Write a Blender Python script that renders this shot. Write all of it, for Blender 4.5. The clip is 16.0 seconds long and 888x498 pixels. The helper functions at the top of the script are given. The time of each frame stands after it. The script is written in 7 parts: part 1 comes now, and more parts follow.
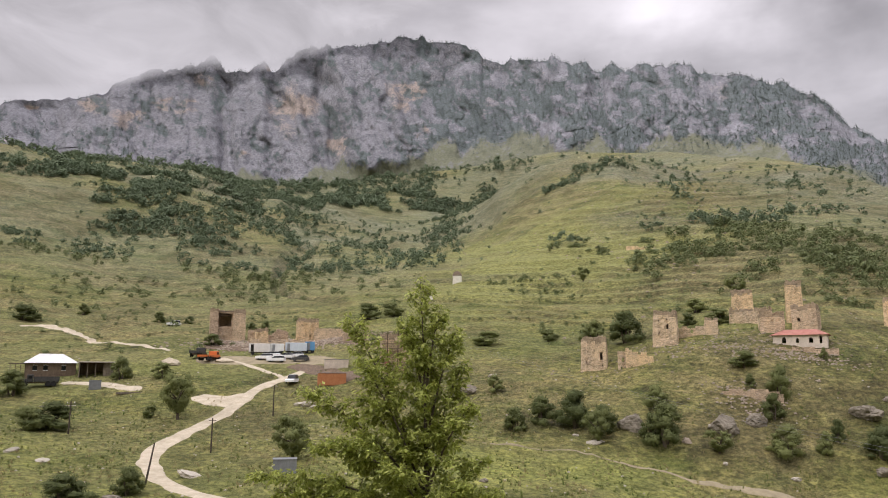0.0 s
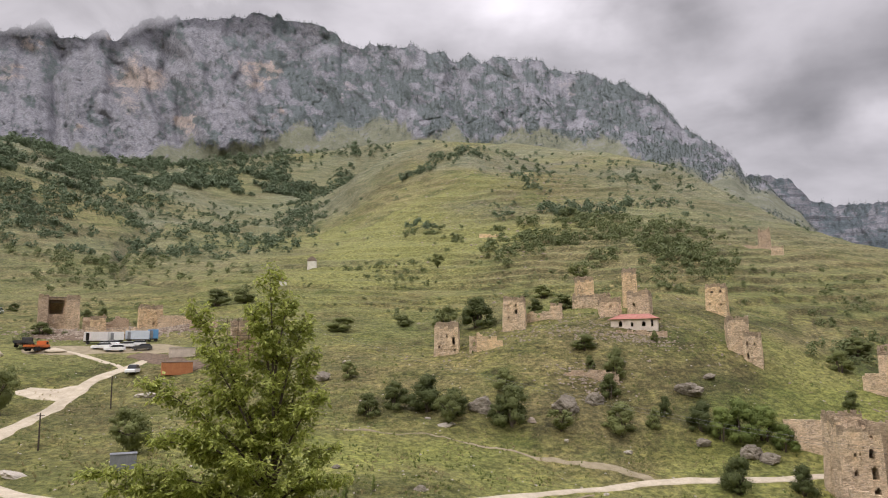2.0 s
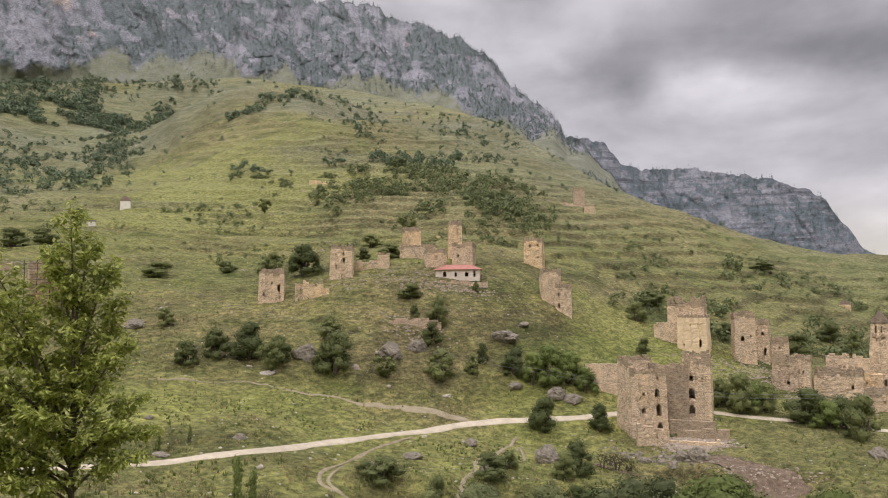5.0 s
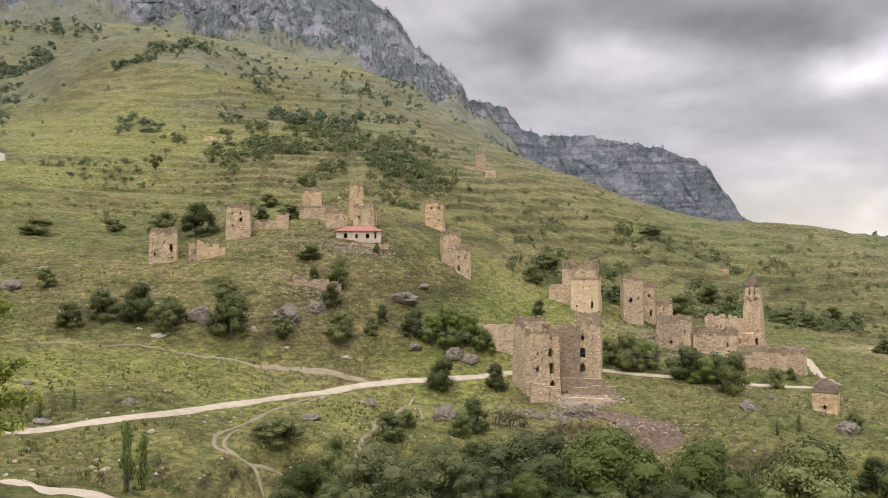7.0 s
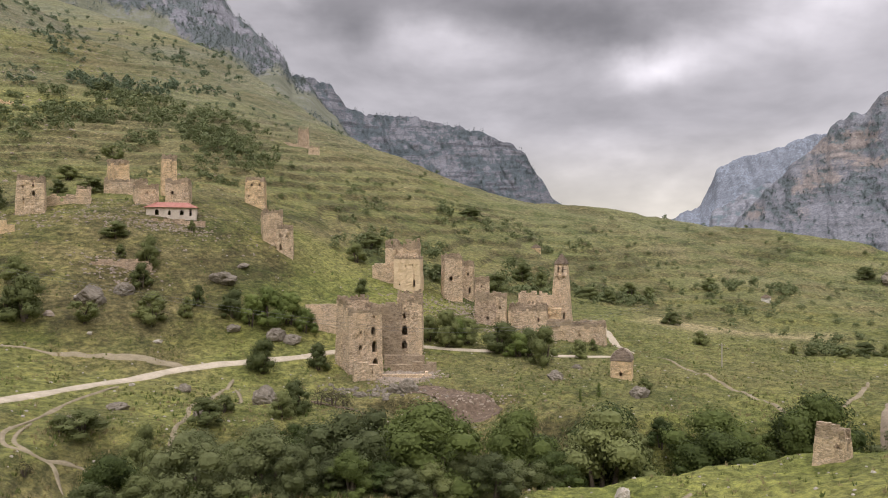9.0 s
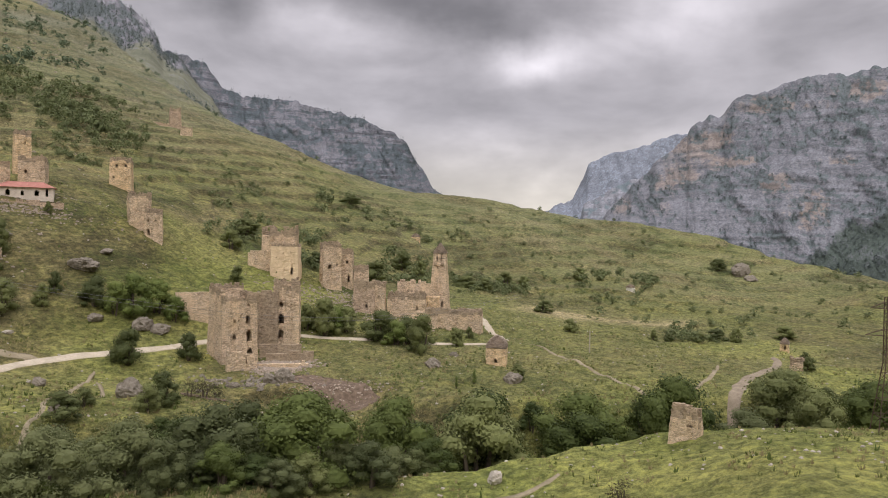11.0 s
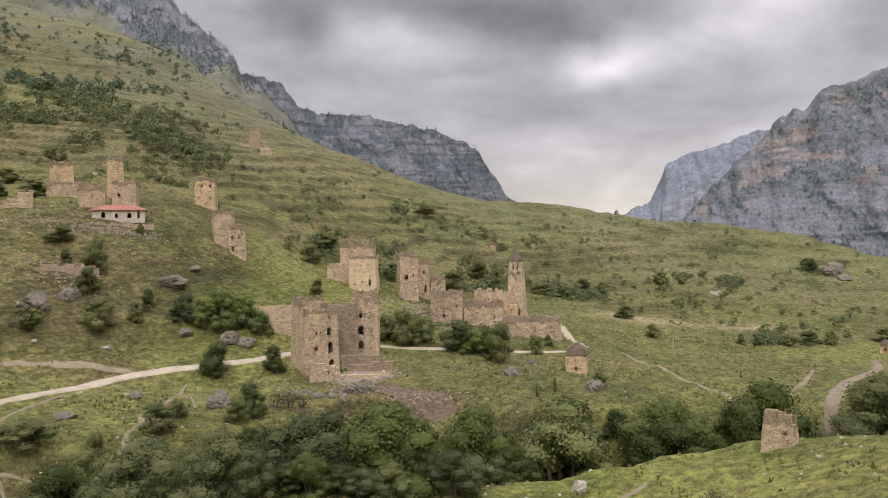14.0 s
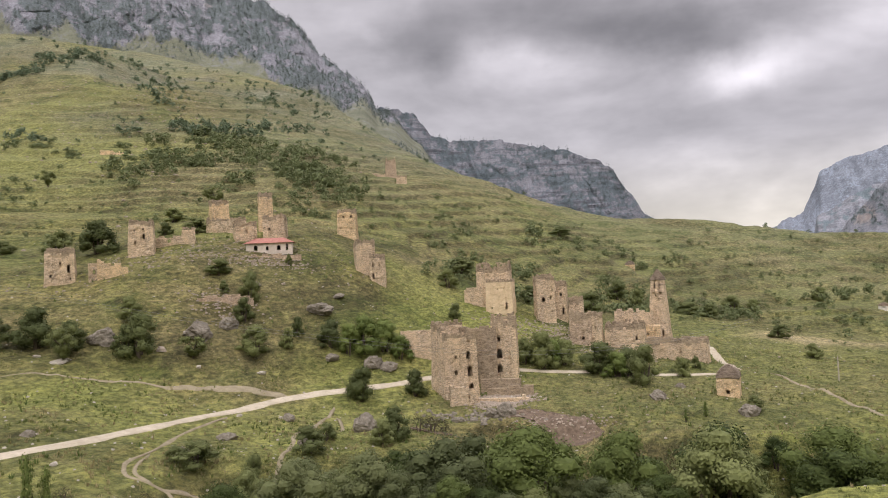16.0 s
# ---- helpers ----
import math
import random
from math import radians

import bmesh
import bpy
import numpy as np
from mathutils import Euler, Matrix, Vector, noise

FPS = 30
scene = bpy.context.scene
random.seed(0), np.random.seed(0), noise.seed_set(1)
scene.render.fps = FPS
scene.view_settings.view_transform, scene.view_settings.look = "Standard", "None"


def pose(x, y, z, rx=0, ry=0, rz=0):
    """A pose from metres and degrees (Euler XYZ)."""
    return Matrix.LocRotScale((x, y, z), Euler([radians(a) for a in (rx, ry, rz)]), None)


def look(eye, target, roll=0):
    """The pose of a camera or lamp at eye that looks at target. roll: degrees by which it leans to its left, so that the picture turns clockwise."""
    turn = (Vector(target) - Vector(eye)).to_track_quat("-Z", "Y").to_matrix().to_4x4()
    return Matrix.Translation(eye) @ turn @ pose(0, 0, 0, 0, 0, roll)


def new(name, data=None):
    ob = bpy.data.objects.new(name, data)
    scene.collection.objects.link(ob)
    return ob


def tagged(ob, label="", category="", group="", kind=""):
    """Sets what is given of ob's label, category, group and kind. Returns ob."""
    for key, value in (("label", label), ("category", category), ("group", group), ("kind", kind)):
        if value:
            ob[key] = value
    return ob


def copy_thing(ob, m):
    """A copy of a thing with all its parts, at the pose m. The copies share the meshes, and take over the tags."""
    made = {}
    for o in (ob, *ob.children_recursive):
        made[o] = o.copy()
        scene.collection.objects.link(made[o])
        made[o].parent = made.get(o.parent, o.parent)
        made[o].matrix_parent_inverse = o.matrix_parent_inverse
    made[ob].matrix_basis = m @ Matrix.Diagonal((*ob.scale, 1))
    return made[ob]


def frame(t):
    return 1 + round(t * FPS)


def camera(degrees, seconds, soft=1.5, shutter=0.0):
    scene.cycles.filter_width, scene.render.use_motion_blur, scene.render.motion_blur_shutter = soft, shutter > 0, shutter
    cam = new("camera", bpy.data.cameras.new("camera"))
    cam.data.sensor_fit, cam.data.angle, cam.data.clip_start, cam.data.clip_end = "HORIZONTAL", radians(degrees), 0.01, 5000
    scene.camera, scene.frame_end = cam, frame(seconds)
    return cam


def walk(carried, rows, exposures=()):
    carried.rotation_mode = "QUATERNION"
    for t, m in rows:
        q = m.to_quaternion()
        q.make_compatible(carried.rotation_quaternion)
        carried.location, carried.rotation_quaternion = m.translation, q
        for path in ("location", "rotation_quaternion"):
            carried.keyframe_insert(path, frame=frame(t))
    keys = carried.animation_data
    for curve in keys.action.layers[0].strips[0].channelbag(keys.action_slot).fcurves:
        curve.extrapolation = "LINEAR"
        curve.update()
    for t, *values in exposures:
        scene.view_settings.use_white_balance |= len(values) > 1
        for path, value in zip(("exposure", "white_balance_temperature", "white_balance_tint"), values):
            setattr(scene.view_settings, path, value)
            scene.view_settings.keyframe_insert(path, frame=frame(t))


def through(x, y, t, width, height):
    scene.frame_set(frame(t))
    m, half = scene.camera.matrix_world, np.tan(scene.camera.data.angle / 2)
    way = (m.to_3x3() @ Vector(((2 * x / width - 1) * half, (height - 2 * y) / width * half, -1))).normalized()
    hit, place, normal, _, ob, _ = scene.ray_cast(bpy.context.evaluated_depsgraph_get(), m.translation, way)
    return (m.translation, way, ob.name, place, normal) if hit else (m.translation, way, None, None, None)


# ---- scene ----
# ---- camera: a hand-held pan from a hillside, about 30 m over the valley ----
cam = camera(62.62, 16.0, 1.0)
PATH = [
    (0.0, pose(0.001, -0.000, 30.00, 99.825, -0.166, -0.073)),
    (0.5, pose(0.021, -0.000, 30.00, 99.783, 0.116, -2.653)),
    (1.0, pose(0.043, -0.002, 30.00, 99.527, 0.428, -5.431)),
    (1.5, pose(0.065, -0.005, 30.00, 99.157, 0.674, -8.332)),
    (2.0, pose(0.088, -0.009, 30.00, 98.661, 0.850, -11.299)),
    (2.5, pose(0.110, -0.014, 30.00, 98.120, 0.996, -14.183)),
    (3.0, pose(0.130, -0.019, 30.00, 97.497, 1.049, -16.824)),
    (3.5, pose(0.148, -0.025, 30.00, 96.819, 0.912, -19.195)),
    (4.0, pose(0.163, -0.031, 30.00, 96.142, 0.682, -21.275)),
    (4.2, pose(0.169, -0.033, 30.00, 95.841, 0.680, -22.036)),
    (6.5, pose(0.225, -0.061, 30.00, 92.107, -0.100, -30.057)),
    (7.0, pose(0.242, -0.070, 30.00, 91.472, 0.069, -32.499)),
    (7.5, pose(0.262, -0.084, 30.00, 90.960, 0.299, -35.664)),
    (8.0, pose(0.285, -0.101, 30.00, 90.571, 0.421, -39.242)),
    (8.5, pose(0.306, -0.120, 30.00, 90.159, 0.338, -42.881)),
    (9.0, pose(0.325, -0.139, 30.00, 89.832, -0.060, -46.242)),
    (9.5, pose(0.341, -0.156, 30.00, 89.478, -0.605, -49.195)),
    (10.0, pose(0.354, -0.172, 30.00, 89.140, -1.093, -51.846)),
    (10.2, pose(0.359, -0.178, 30.00, 89.045, -1.262, -52.844)),
    (12.3, pose(0.379, -0.207, 30.00, 89.094, -0.042, -57.302)),
    (12.5, pose(0.377, -0.204, 30.00, 89.188, 0.130, -56.803)),
    (13.0, pose(0.368, -0.191, 30.00, 89.370, 0.386, -54.931)),
    (13.5, pose(0.357, -0.176, 30.00, 89.523, 0.627, -52.459)),
    (14.0, pose(0.343, -0.159, 30.00, 89.688, 0.911, -49.751)),
    (14.5, pose(0.329, -0.143, 30.00, 89.952, 1.333, -46.945)),
    (15.0, pose(0.314, -0.127, 30.00, 90.369, 1.754, -44.210)),
    (15.5, pose(0.299, -0.113, 30.00, 91.007, 2.310, -41.573)),
    (16.0, pose(0.284, -0.101, 30.00, 91.829, 2.728, -39.156)),
]
walk(cam, PATH, [(0, 0.04, 6300, 15), (4, 0.04, 6300, 15), (6.5, 0.09, 6300, 15), (8, 0.05, 6300, 15), (9, -0.06, 6300, 15), (12.5, -0.15, 6300, 15), (14.5, -0.08, 6300, 15), (16, 0.01, 6300, 15)])

# ---- light: high cloud cover, a soft sun behind it ----
SUN_AZ, SUN_EL = 226.0, 42.0      # degrees clockwise from +y, and above the horizon
EYE_Z = 30.0

world = bpy.data.worlds.new("overcast_sky")
scene.world = world
world.use_nodes = True
wn, wl = world.node_tree.nodes, world.node_tree.links
wn.clear()


def wnode(kind, **values):
    n = wn.new(kind)
    for k, v in values.items():
        n.inputs[k].default_value = v
    return n


sky = wn.new("ShaderNodeTexSky")
sky.sky_type, sky.sun_disc = "NISHITA", False
sky.sun_elevation, sky.sun_rotation = radians(SUN_EL), radians(SUN_AZ)
sky_dim = wn.new("ShaderNodeVectorMath")
sky_dim.operation = "SCALE"
sky_dim.inputs["Scale"].default_value = 0.10
wl.new(sky.outputs[0], sky_dim.inputs[0])
coord = wn.new("ShaderNodeTexCoord")


def wmath(op, a, b=0.0, c=0.0):
    n = wn.new("ShaderNodeMath")
    n.operation = op
    for k, v in enumerate((a, b, c)):
        if hasattr(v, "is_linked"):
            wl.new(v, n.inputs[k])
        else:
            n.inputs[k].default_value = v
    return n.outputs[0]


def wrange(value, x0, x1, y0, y1):
    n = wn.new("ShaderNodeMapRange")
    n.interpolation_type = "SMOOTHSTEP"
    for key, v in (("From Min", x0), ("From Max", x1), ("To Min", y0), ("To Max", y1)):
        n.inputs[key].default_value = v
    wl.new(value, n.inputs["Value"])
    return n.outputs[0]


# every direction as bearing and height in degrees, bent a little so that cloud edges fray
sep = wn.new("ShaderNodeSeparateXYZ")
wl.new(coord.outputs["Generated"], sep.inputs[0])
fray = wnode("ShaderNodeTexNoise", Scale=5.5, Detail=5.0, Roughness=0.55)
wl.new(coord.outputs["Generated"], fray.inputs["Vector"])
fray_sep = wn.new("ShaderNodeSeparateColor")
wl.new(fray.outputs["Color"], fray_sep.inputs[0])
bear = wmath("MULTIPLY", wmath("ARCTAN2", sep.outputs["X"], sep.outputs["Y"]), 57.2958)
rise = wmath("MULTIPLY", wmath("ARCSINE", sep.outputs["Z"]), 57.2958)
place = wn.new("ShaderNodeCombineXYZ")
wl.new(wmath("ADD", bear, wmath("MULTIPLY_ADD", fray_sep.outputs[0], 13.0, -6.5)), place.inputs[0])
wl.new(wmath("ADD", rise, wmath("MULTIPLY_ADD", fray_sep.outputs[1], 7.0, -3.5)), place.inputs[1])
# the cloud masses and gaps: bearing, height, half width, half height, brightness against the mean
CLOUDS = [(-28, 24, 11, 6, 0.14), (-6, 29, 10, 5, 0.06), (20, 26.5, 5.0, 3.0, 0.34), (13, 30, 8, 5, 0.10), (31, 24, 5, 4, -0.17), (39.5, 18.6, 5.0, 2.5, -0.27),
          (48, 21.5, 7, 3.0, -0.24), (47, 15.2, 5.0, 1.6, 0.20), (32, 17.5, 3.0, 3.0, 0.06), (58, 17.4, 8.5, 2.6, -0.32), (62.6, 13.7, 4.0, 1.5, 0.44), (51, 11.5, 5, 1.8, 0.06),
          (57, 10.4, 4.5, 2.2, -0.09), (42.5, 13.6, 3, 1.6, -0.05), (60, 3.2, 10, 3.4, 0.36), (73, 16.2, 5.5, 2.2, 0.26), (68, 10.0, 5, 2.2, -0.02), (83, 14.5, 7, 3.2, -0.13), (66, 20, 6, 3, 0.06), (90, 20, 8, 5, -0.05)]
total = 0.57
for cb, ce, wb, we, weight in CLOUDS:
    fit_to = wn.new("ShaderNodeVectorMath")
    fit_to.operation = "MULTIPLY_ADD"
    fit_to.inputs[1].default_value, fit_to.inputs[2].default_value = (1 / wb, 1 / we, 0), (-cb / wb, -ce / we, 0)
    wl.new(place.outputs[0], fit_to.inputs[0])
    square = wn.new("ShaderNodeVectorMath")
    square.operation = "DOT_PRODUCT"
    for k in (0, 1):
        wl.new(fit_to.outputs[0], square.inputs[k])
    total = wmath("MULTIPLY_ADD", wmath("EXPONENT", wmath("MULTIPLY", square.outputs["Value"], -1.0)), weight, total)
# soft billows in the sheet, flattened towards the horizon
flat = wn.new("ShaderNodeVectorMath")
flat.operation = "MULTIPLY"
flat.inputs[1].default_value = (1.0, 1.0, 2.6)
wl.new(coord.outputs["Generated"], flat.inputs[0])
noise_a = wnode("ShaderNodeTexNoise", Scale=3.6, Detail=5.0, Roughness=0.52, Distortion=0.15)
wl.new(flat.outputs[0], noise_a.inputs["Vector"])
total = wmath("MULTIPLY", total, wrange(noise_a.outputs[0], 0.28, 0.72, 0.72, 1.28))
tint = wn.new("ShaderNodeMix")
tint.data_type = "RGBA"
wl.new(wrange(rise, 1.5, 10.0, 1.0, 0.0), tint.inputs[0])
tint.inputs[6].default_value, tint.inputs[7].default_value = (1.0, 0.955, 0.965, 1), (1.0, 0.93, 0.80, 1)
cloud = wn.new("ShaderNodeVectorMath")
cloud.operation = "SCALE"
wl.new(tint.outputs[2], cloud.inputs[0])
wl.new(wmath("MAXIMUM", total, 0.13), cloud.inputs["Scale"])
cover = wn.new("ShaderNodeMix")
cover.data_type = "RGBA"
cover.inputs[0].default_value = 0.95
wl.new(sky_dim.outputs[0], cover.inputs[6])
wl.new(cloud.outputs[0], cover.inputs[7])
# an overcast sky is brightest overhead
bright = wn.new("ShaderNodeVectorMath")
bright.operation = "SCALE"
wl.new(cover.outputs[2], bright.inputs[0])
wl.new(wrange(sep.outputs["Z"], 0.46, 1.0, 1.0, 4.4), bright.inputs["Scale"])
back = wn.new("ShaderNodeBackground")
back.inputs["Strength"].default_value = 1.0
wl.new(bright.outputs[0], back.inputs[0])
wout = wn.new("ShaderNodeOutputWorld")
wl.new(back.outputs[0], wout.inputs[0])

sun_data = bpy.data.lights.new("sun", "SUN")
sun_data.energy, sun_data.angle, sun_data.color = 1.5, radians(24), (1.0, 0.95, 0.87)
sun = new("sun", sun_data)
a, e = radians(SUN_AZ), radians(SUN_EL)
sun.matrix_world = look((300 * math.sin(a) * math.cos(e), 300 * math.cos(a) * math.cos(e), EYE_Z + 300 * math.sin(e)), (0, 0, EYE_Z))

# ---- the lie of the land ----
# Bearings are degrees clockwise from +y. Each belt of land is a line round the eye: its distance and its angle of sight.
BEARING = [-45, -30, -20, -10, 0, 10, 20, 30, 40, 50, 60, 70, 80, 90, 100]
BELTS = [
    ([84, 84, 84, 80, 72, 64, 58, 56, 56, 56, 58, 58, 58, 58, 58],
     [-9.5, -9, -9.3, -10, -11.5, -14, -17, -18.5, -20, -21.9, -20.9, -19.5, -16.5, -15.2, -15.0]),
    ([140, 140, 138, 126, 110, 101, 100, 105, 107, 108, 108, 110, 115, 120, 125],
     [-3.3, -3.3, -3.3, -4, -5.5, -7.5, -9.5, -10.5, -11, -11, -11.2, -11.2, -10.8, -10.5, -10.2]),
    ([180, 170, 165, 165, 155, 155, 155, 160, 160, 160, 165, 175, 185, 190, 200],
     [-0.5, -0.8, -0.4, 0.0, 0.0, 0.6, 2.5, 2.0, -2.5, -5.3, -6.5, -7, -7, -7, -7]),
    ([330, 330, 330, 320, 310, 300, 280, 260, 260, 260, 270, 270, 270, 280, 300],
     [6, 6, 5.8, 6, 6.8, 6.4, 6.3, 6.0, 3.3, 0, -2.6, -3.8, -4.8, -4.9, -5.0]),
    ([520, 520, 520, 520, 500, 470, 430, 400, 370, 350, 340, 340, 340, 340, 340],
     [11, 11, 10.5, 9, 9, 11, 11, 10, 6.8, 3.0, 0.4, -1.6, -2.9, -3.4, -3.9]),
    ([700, 700, 720, 800, 850, 820, 760, 620, 480, 450, 450, 440, 420, 400, 380],
     [14.5, 15.3, 14.5, 12, 12, 15.9, 14.9, 12.6, 7.8, 3.6, 2.15, 1.35, -1.1, -3.0, -3.6]),
    ([1200, 1200, 1200, 1250, 1250, 1200, 1100, 980, 900, 900, 900, 900, 900, 900, 900],
     [12.6, 13.0, 13.6, 14.2, 15.9, 16.9, 15.7, 13.0, 4.8, 1.4, 0, -1, -3, -5, -5]),
]
NEAR = [-7.0, -7.0, -7.0, -7.5, -8.5, -10.5, -12.5, -13.5, -14, -14, -14, -14, -14, -14, -14]   # height 24 m out


def smooth_interp(x, xs, ys):
    """A smooth curve through knots, flat beyond them."""
    x, xs, ys = np.asarray(x, float), np.asarray(xs, float), np.asarray(ys, float)
    g = np.gradient(ys, xs)
    i = np.clip(np.searchsorted(xs, x) - 1, 0, len(xs) - 2)
    h = xs[i + 1] - xs[i]
    u = np.clip((x - xs[i]) / h, 0, 1)
    return ((1 + 2 * u) * (1 - u) ** 2 * ys[i] + u * (1 - u) ** 2 * h * g[i]
            + u * u * (3 - 2 * u) * ys[i + 1] + u * u * (u - 1) * h * g[i + 1])


def lattice(ix, iy, seed):
    n = (ix * 374761393 + iy * 668265263 + seed * 97531) & 0xFFFFFFFF
    n = (((n ^ (n >> 13)) & 0x7FFFFFFF) * 1274126177) & 0xFFFFFFFF
    n = (((n ^ (n >> 16)) & 0x7FFFFFFF) * 2046822519) & 0xFFFFFFFF
    return ((n ^ (n >> 15)) & 0xFFFF) / 32767.5 - 1.0


def soft_noise(x, y, seed=0):
    """Smooth noise, about -1 to 1, one bump a unit."""
    x, y = np.asarray(x, float), np.asarray(y, float)
    fx, fy = np.floor(x), np.floor(y)
    ix, iy = fx.astype(np.int64), fy.astype(np.int64)
    u, v = x - fx, y - fy
    u, v = u * u * u * (u * (u * 6 - 15) + 10), v * v * v * (v * (v * 6 - 15) + 10)
    a, b = lattice(ix, iy, seed), lattice(ix + 1, iy, seed)
    c, d = lattice(ix, iy + 1, seed), lattice(ix + 1, iy + 1, seed)
    return (a * (1 - u) + b * u) * (1 - v) + (c * (1 - u) + d * u) * v


def fbm(x, y, octaves=4, seed=0, gain=0.5):
    total, amp = 0.0, 1.0
    for k in range(octaves):
        total = total + amp * soft_noise(x * 2.03 ** k + 17.1 * k, y * 2.03 ** k - 9.7 * k, seed + k)
        amp *= gain
    return total


def ridged(x, y, octaves=4, seed=0, gain=0.55):
    total, amp = 0.0, 1.0
    for k in range(octaves):
        total = total + amp * (1 - 2 * np.abs(soft_noise(x * 2.1 ** k + 5.3 * k, y * 2.1 ** k + 3.7 * k, seed + k)))
        amp *= gain
    return total


ROAD_MAIN = [(-10.3, 171), (-12.0, 162.6), (-13.6, 157.2), (-14.7, 150.9), (-16.0, 142.5), (-18.1, 132.4), (-20.1, 122.6), (-21.2, 115.3), (-21.0, 105.9),
             (-19.8, 98.3), (-17.5, 91), (-13, 84), (-6, 77), (2.9, 76.5), (7.8, 79.7), (13.3, 84.9), (19.7, 96.8), (23.6, 105), (26.2, 110.1), (28.8, 113.7),
             (31.7, 116.6), (35.3, 120.1), (38.1, 124), (43, 130), (47.5, 130.6), (51.9, 132.7), (55.7, 133.4), (59.4, 137.2)]
PATH_LOOP = [(22.4, 99.5), (19.7, 90.6), (17.2, 81.0), (15.5, 76.8), (15.3, 74.2), (15.7, 71.4), (17.2, 70.0), (18.2, 69.8), (18.6, 68.6), (19.0, 66)]
ROAD_BEND = [(77.6, 104), (77.7, 111.3), (77.9, 117.0), (78.5, 126.7), (79.4, 135.1), (80.3, 142.6), (80.5, 149.5), (80.2, 156)]


def off_road(x, y):
    """Metres to the nearest road or worn path."""
    best = np.full(np.shape(x), 1e9)
    for line, half in ((ROAD_MAIN, 1.5), (PATH_LOOP, 0.3), (ROAD_BEND, 1.5)):
        pts = [(r * math.sin(math.radians(b)), r * math.cos(math.radians(b))) for b, r in line]
        for (ax, ay), (bx, by) in zip(pts[:-1], pts[1:]):
            dx, dy = bx - ax, by - ay
            t = np.clip(((x - ax) * dx + (y - ay) * dy) / (dx * dx + dy * dy), 0, 1)
            best = np.minimum(best, np.hypot(x - ax - t * dx, y - ay - t * dy) - half)
    return best


STREAM_BEARING = [14, 24, 34, 44, 54, 64, 72, 80, 90, 100]
STREAM_RANGE = [58, 66, 73, 78, 81, 86, 93, 103, 112, 120]
STREAM_DEPTH = [0, 5, 6.5, 7, 7, 7, 6.5, 6.5, 6.5, 6.5]
STREAM_WIDTH = [6, 8, 9, 10, 11, 10, 10, 9, 9, 9]


def ground_polar(b, r):
    """The height of the land at a bearing (degrees) and range (metres) from the eye's foot."""
    b, r = np.broadcast_arrays(np.asarray(b, float), np.asarray(r, float))
    bb = np.clip(b, -45, 100)
    rs = [np.full(b.shape, 0.4), np.full(b.shape, 6.0), np.full(b.shape, 24.0)]
    zs = [np.full(b.shape, -1.65), np.full(b.shape, -3.6), smooth_interp(bb, BEARING, NEAR)]
    for d, e in BELTS:
        dd = smooth_interp(bb, BEARING, d)
        rs.append(dd)
        zs.append(dd * np.tan(np.radians(smooth_interp(bb, BEARING, e))))
    # a dip behind the nearer hill crest
    dip = np.exp(-((bb - 9) / 8.0) ** 2)
    rs.insert(-1, rs[-2] * (1 + 0.10 + 0.0 * bb))
    zs.insert(-1, zs[-2] + (zs[-1] - zs[-2]) * 0.25 * (1 - dip) - 14 * dip)
    rs.append(np.full(b.shape, 4700.0))
    zs.append(np.full(b.shape, -60.0))
    L = [np.log(q) for q in rs]
    lr = np.log(np.maximum(r, 0.4))
    slopes = [(zs[k + 1] - zs[k]) / (rs[k + 1] - rs[k]) for k in range(len(rs) - 1)]
    g = [slopes[0]] + [np.where(slopes[k - 1] * slopes[k] > 0,
                                2 * slopes[k - 1] * slopes[k] / np.where(slopes[k - 1] + slopes[k] == 0, 1, slopes[k - 1] + slopes[k]), 0)
                       for k in range(1, len(slopes))] + [slopes[-1]]
    z = zs[0].copy()
    for k in range(len(rs) - 1):
        h = rs[k + 1] - rs[k]
        u = np.clip((r - rs[k]) / h, 0, 1)
        seg = ((1 + 2 * u) * (1 - u) ** 2 * zs[k] + u * (1 - u) ** 2 * h * g[k]
               + u * u * (3 - 2 * u) * zs[k + 1] + u * u * (u - 1) * h * g[k + 1])
        z = np.where(r >= rs[k], seg, z)
    x, y = r * np.sin(np.radians(b)), r * np.cos(np.radians(b))
    # stream gully
    sr = np.interp(bb, STREAM_BEARING, STREAM_RANGE) + 2.5 * soft_noise(bb / 5.0, 0 * bb, 41)
    sd = np.interp(bb, STREAM_BEARING, STREAM_DEPTH)
    sw = np.interp(bb, STREAM_BEARING, STREAM_WIDTH)
    z = z - sd * np.exp(-np.abs((r - sr) / sw) ** 4)
    # eroded scarp below the tower house
    scarp = np.exp(-(np.abs(bb - 45.5) / 6.0) ** 4) * np.clip((r - 88) / 10, 0, 1)
    z = z - 2.2 * scarp / (1 + np.exp(np.clip((r - 102.5 - 0.9 * soft_noise(bb / 1.2, 0 * bb, 43)) / 0.45, -40, 40)))
    # swells, hummocks, terraces
    far = np.clip((r - 180) / 500, 0, 1)
    near = np.clip((r - 30) / 30, 0, 1) * np.clip(off_road(x, y) / 2.5, 0.0, 1)
    # the level yards of the farm and the parking ground
    near = near * (1 - 0.9 * np.exp(-(np.abs(bb + 13) / 6.5) ** 4 - (np.abs(r - 182) / 15) ** 4)) * (1 - 0.9 * np.exp(-(np.abs(bb + 27) / 4.5) ** 4 - (np.abs(r - 168) / 10) ** 4))
    z = z + near * (0.65 * fbm(x / 23, y / 23, 3, 5) + 0.30 * fbm(x / 5.5, y / 5.5, 4, 9, 0.6)) * (1 - 0.6 * far)
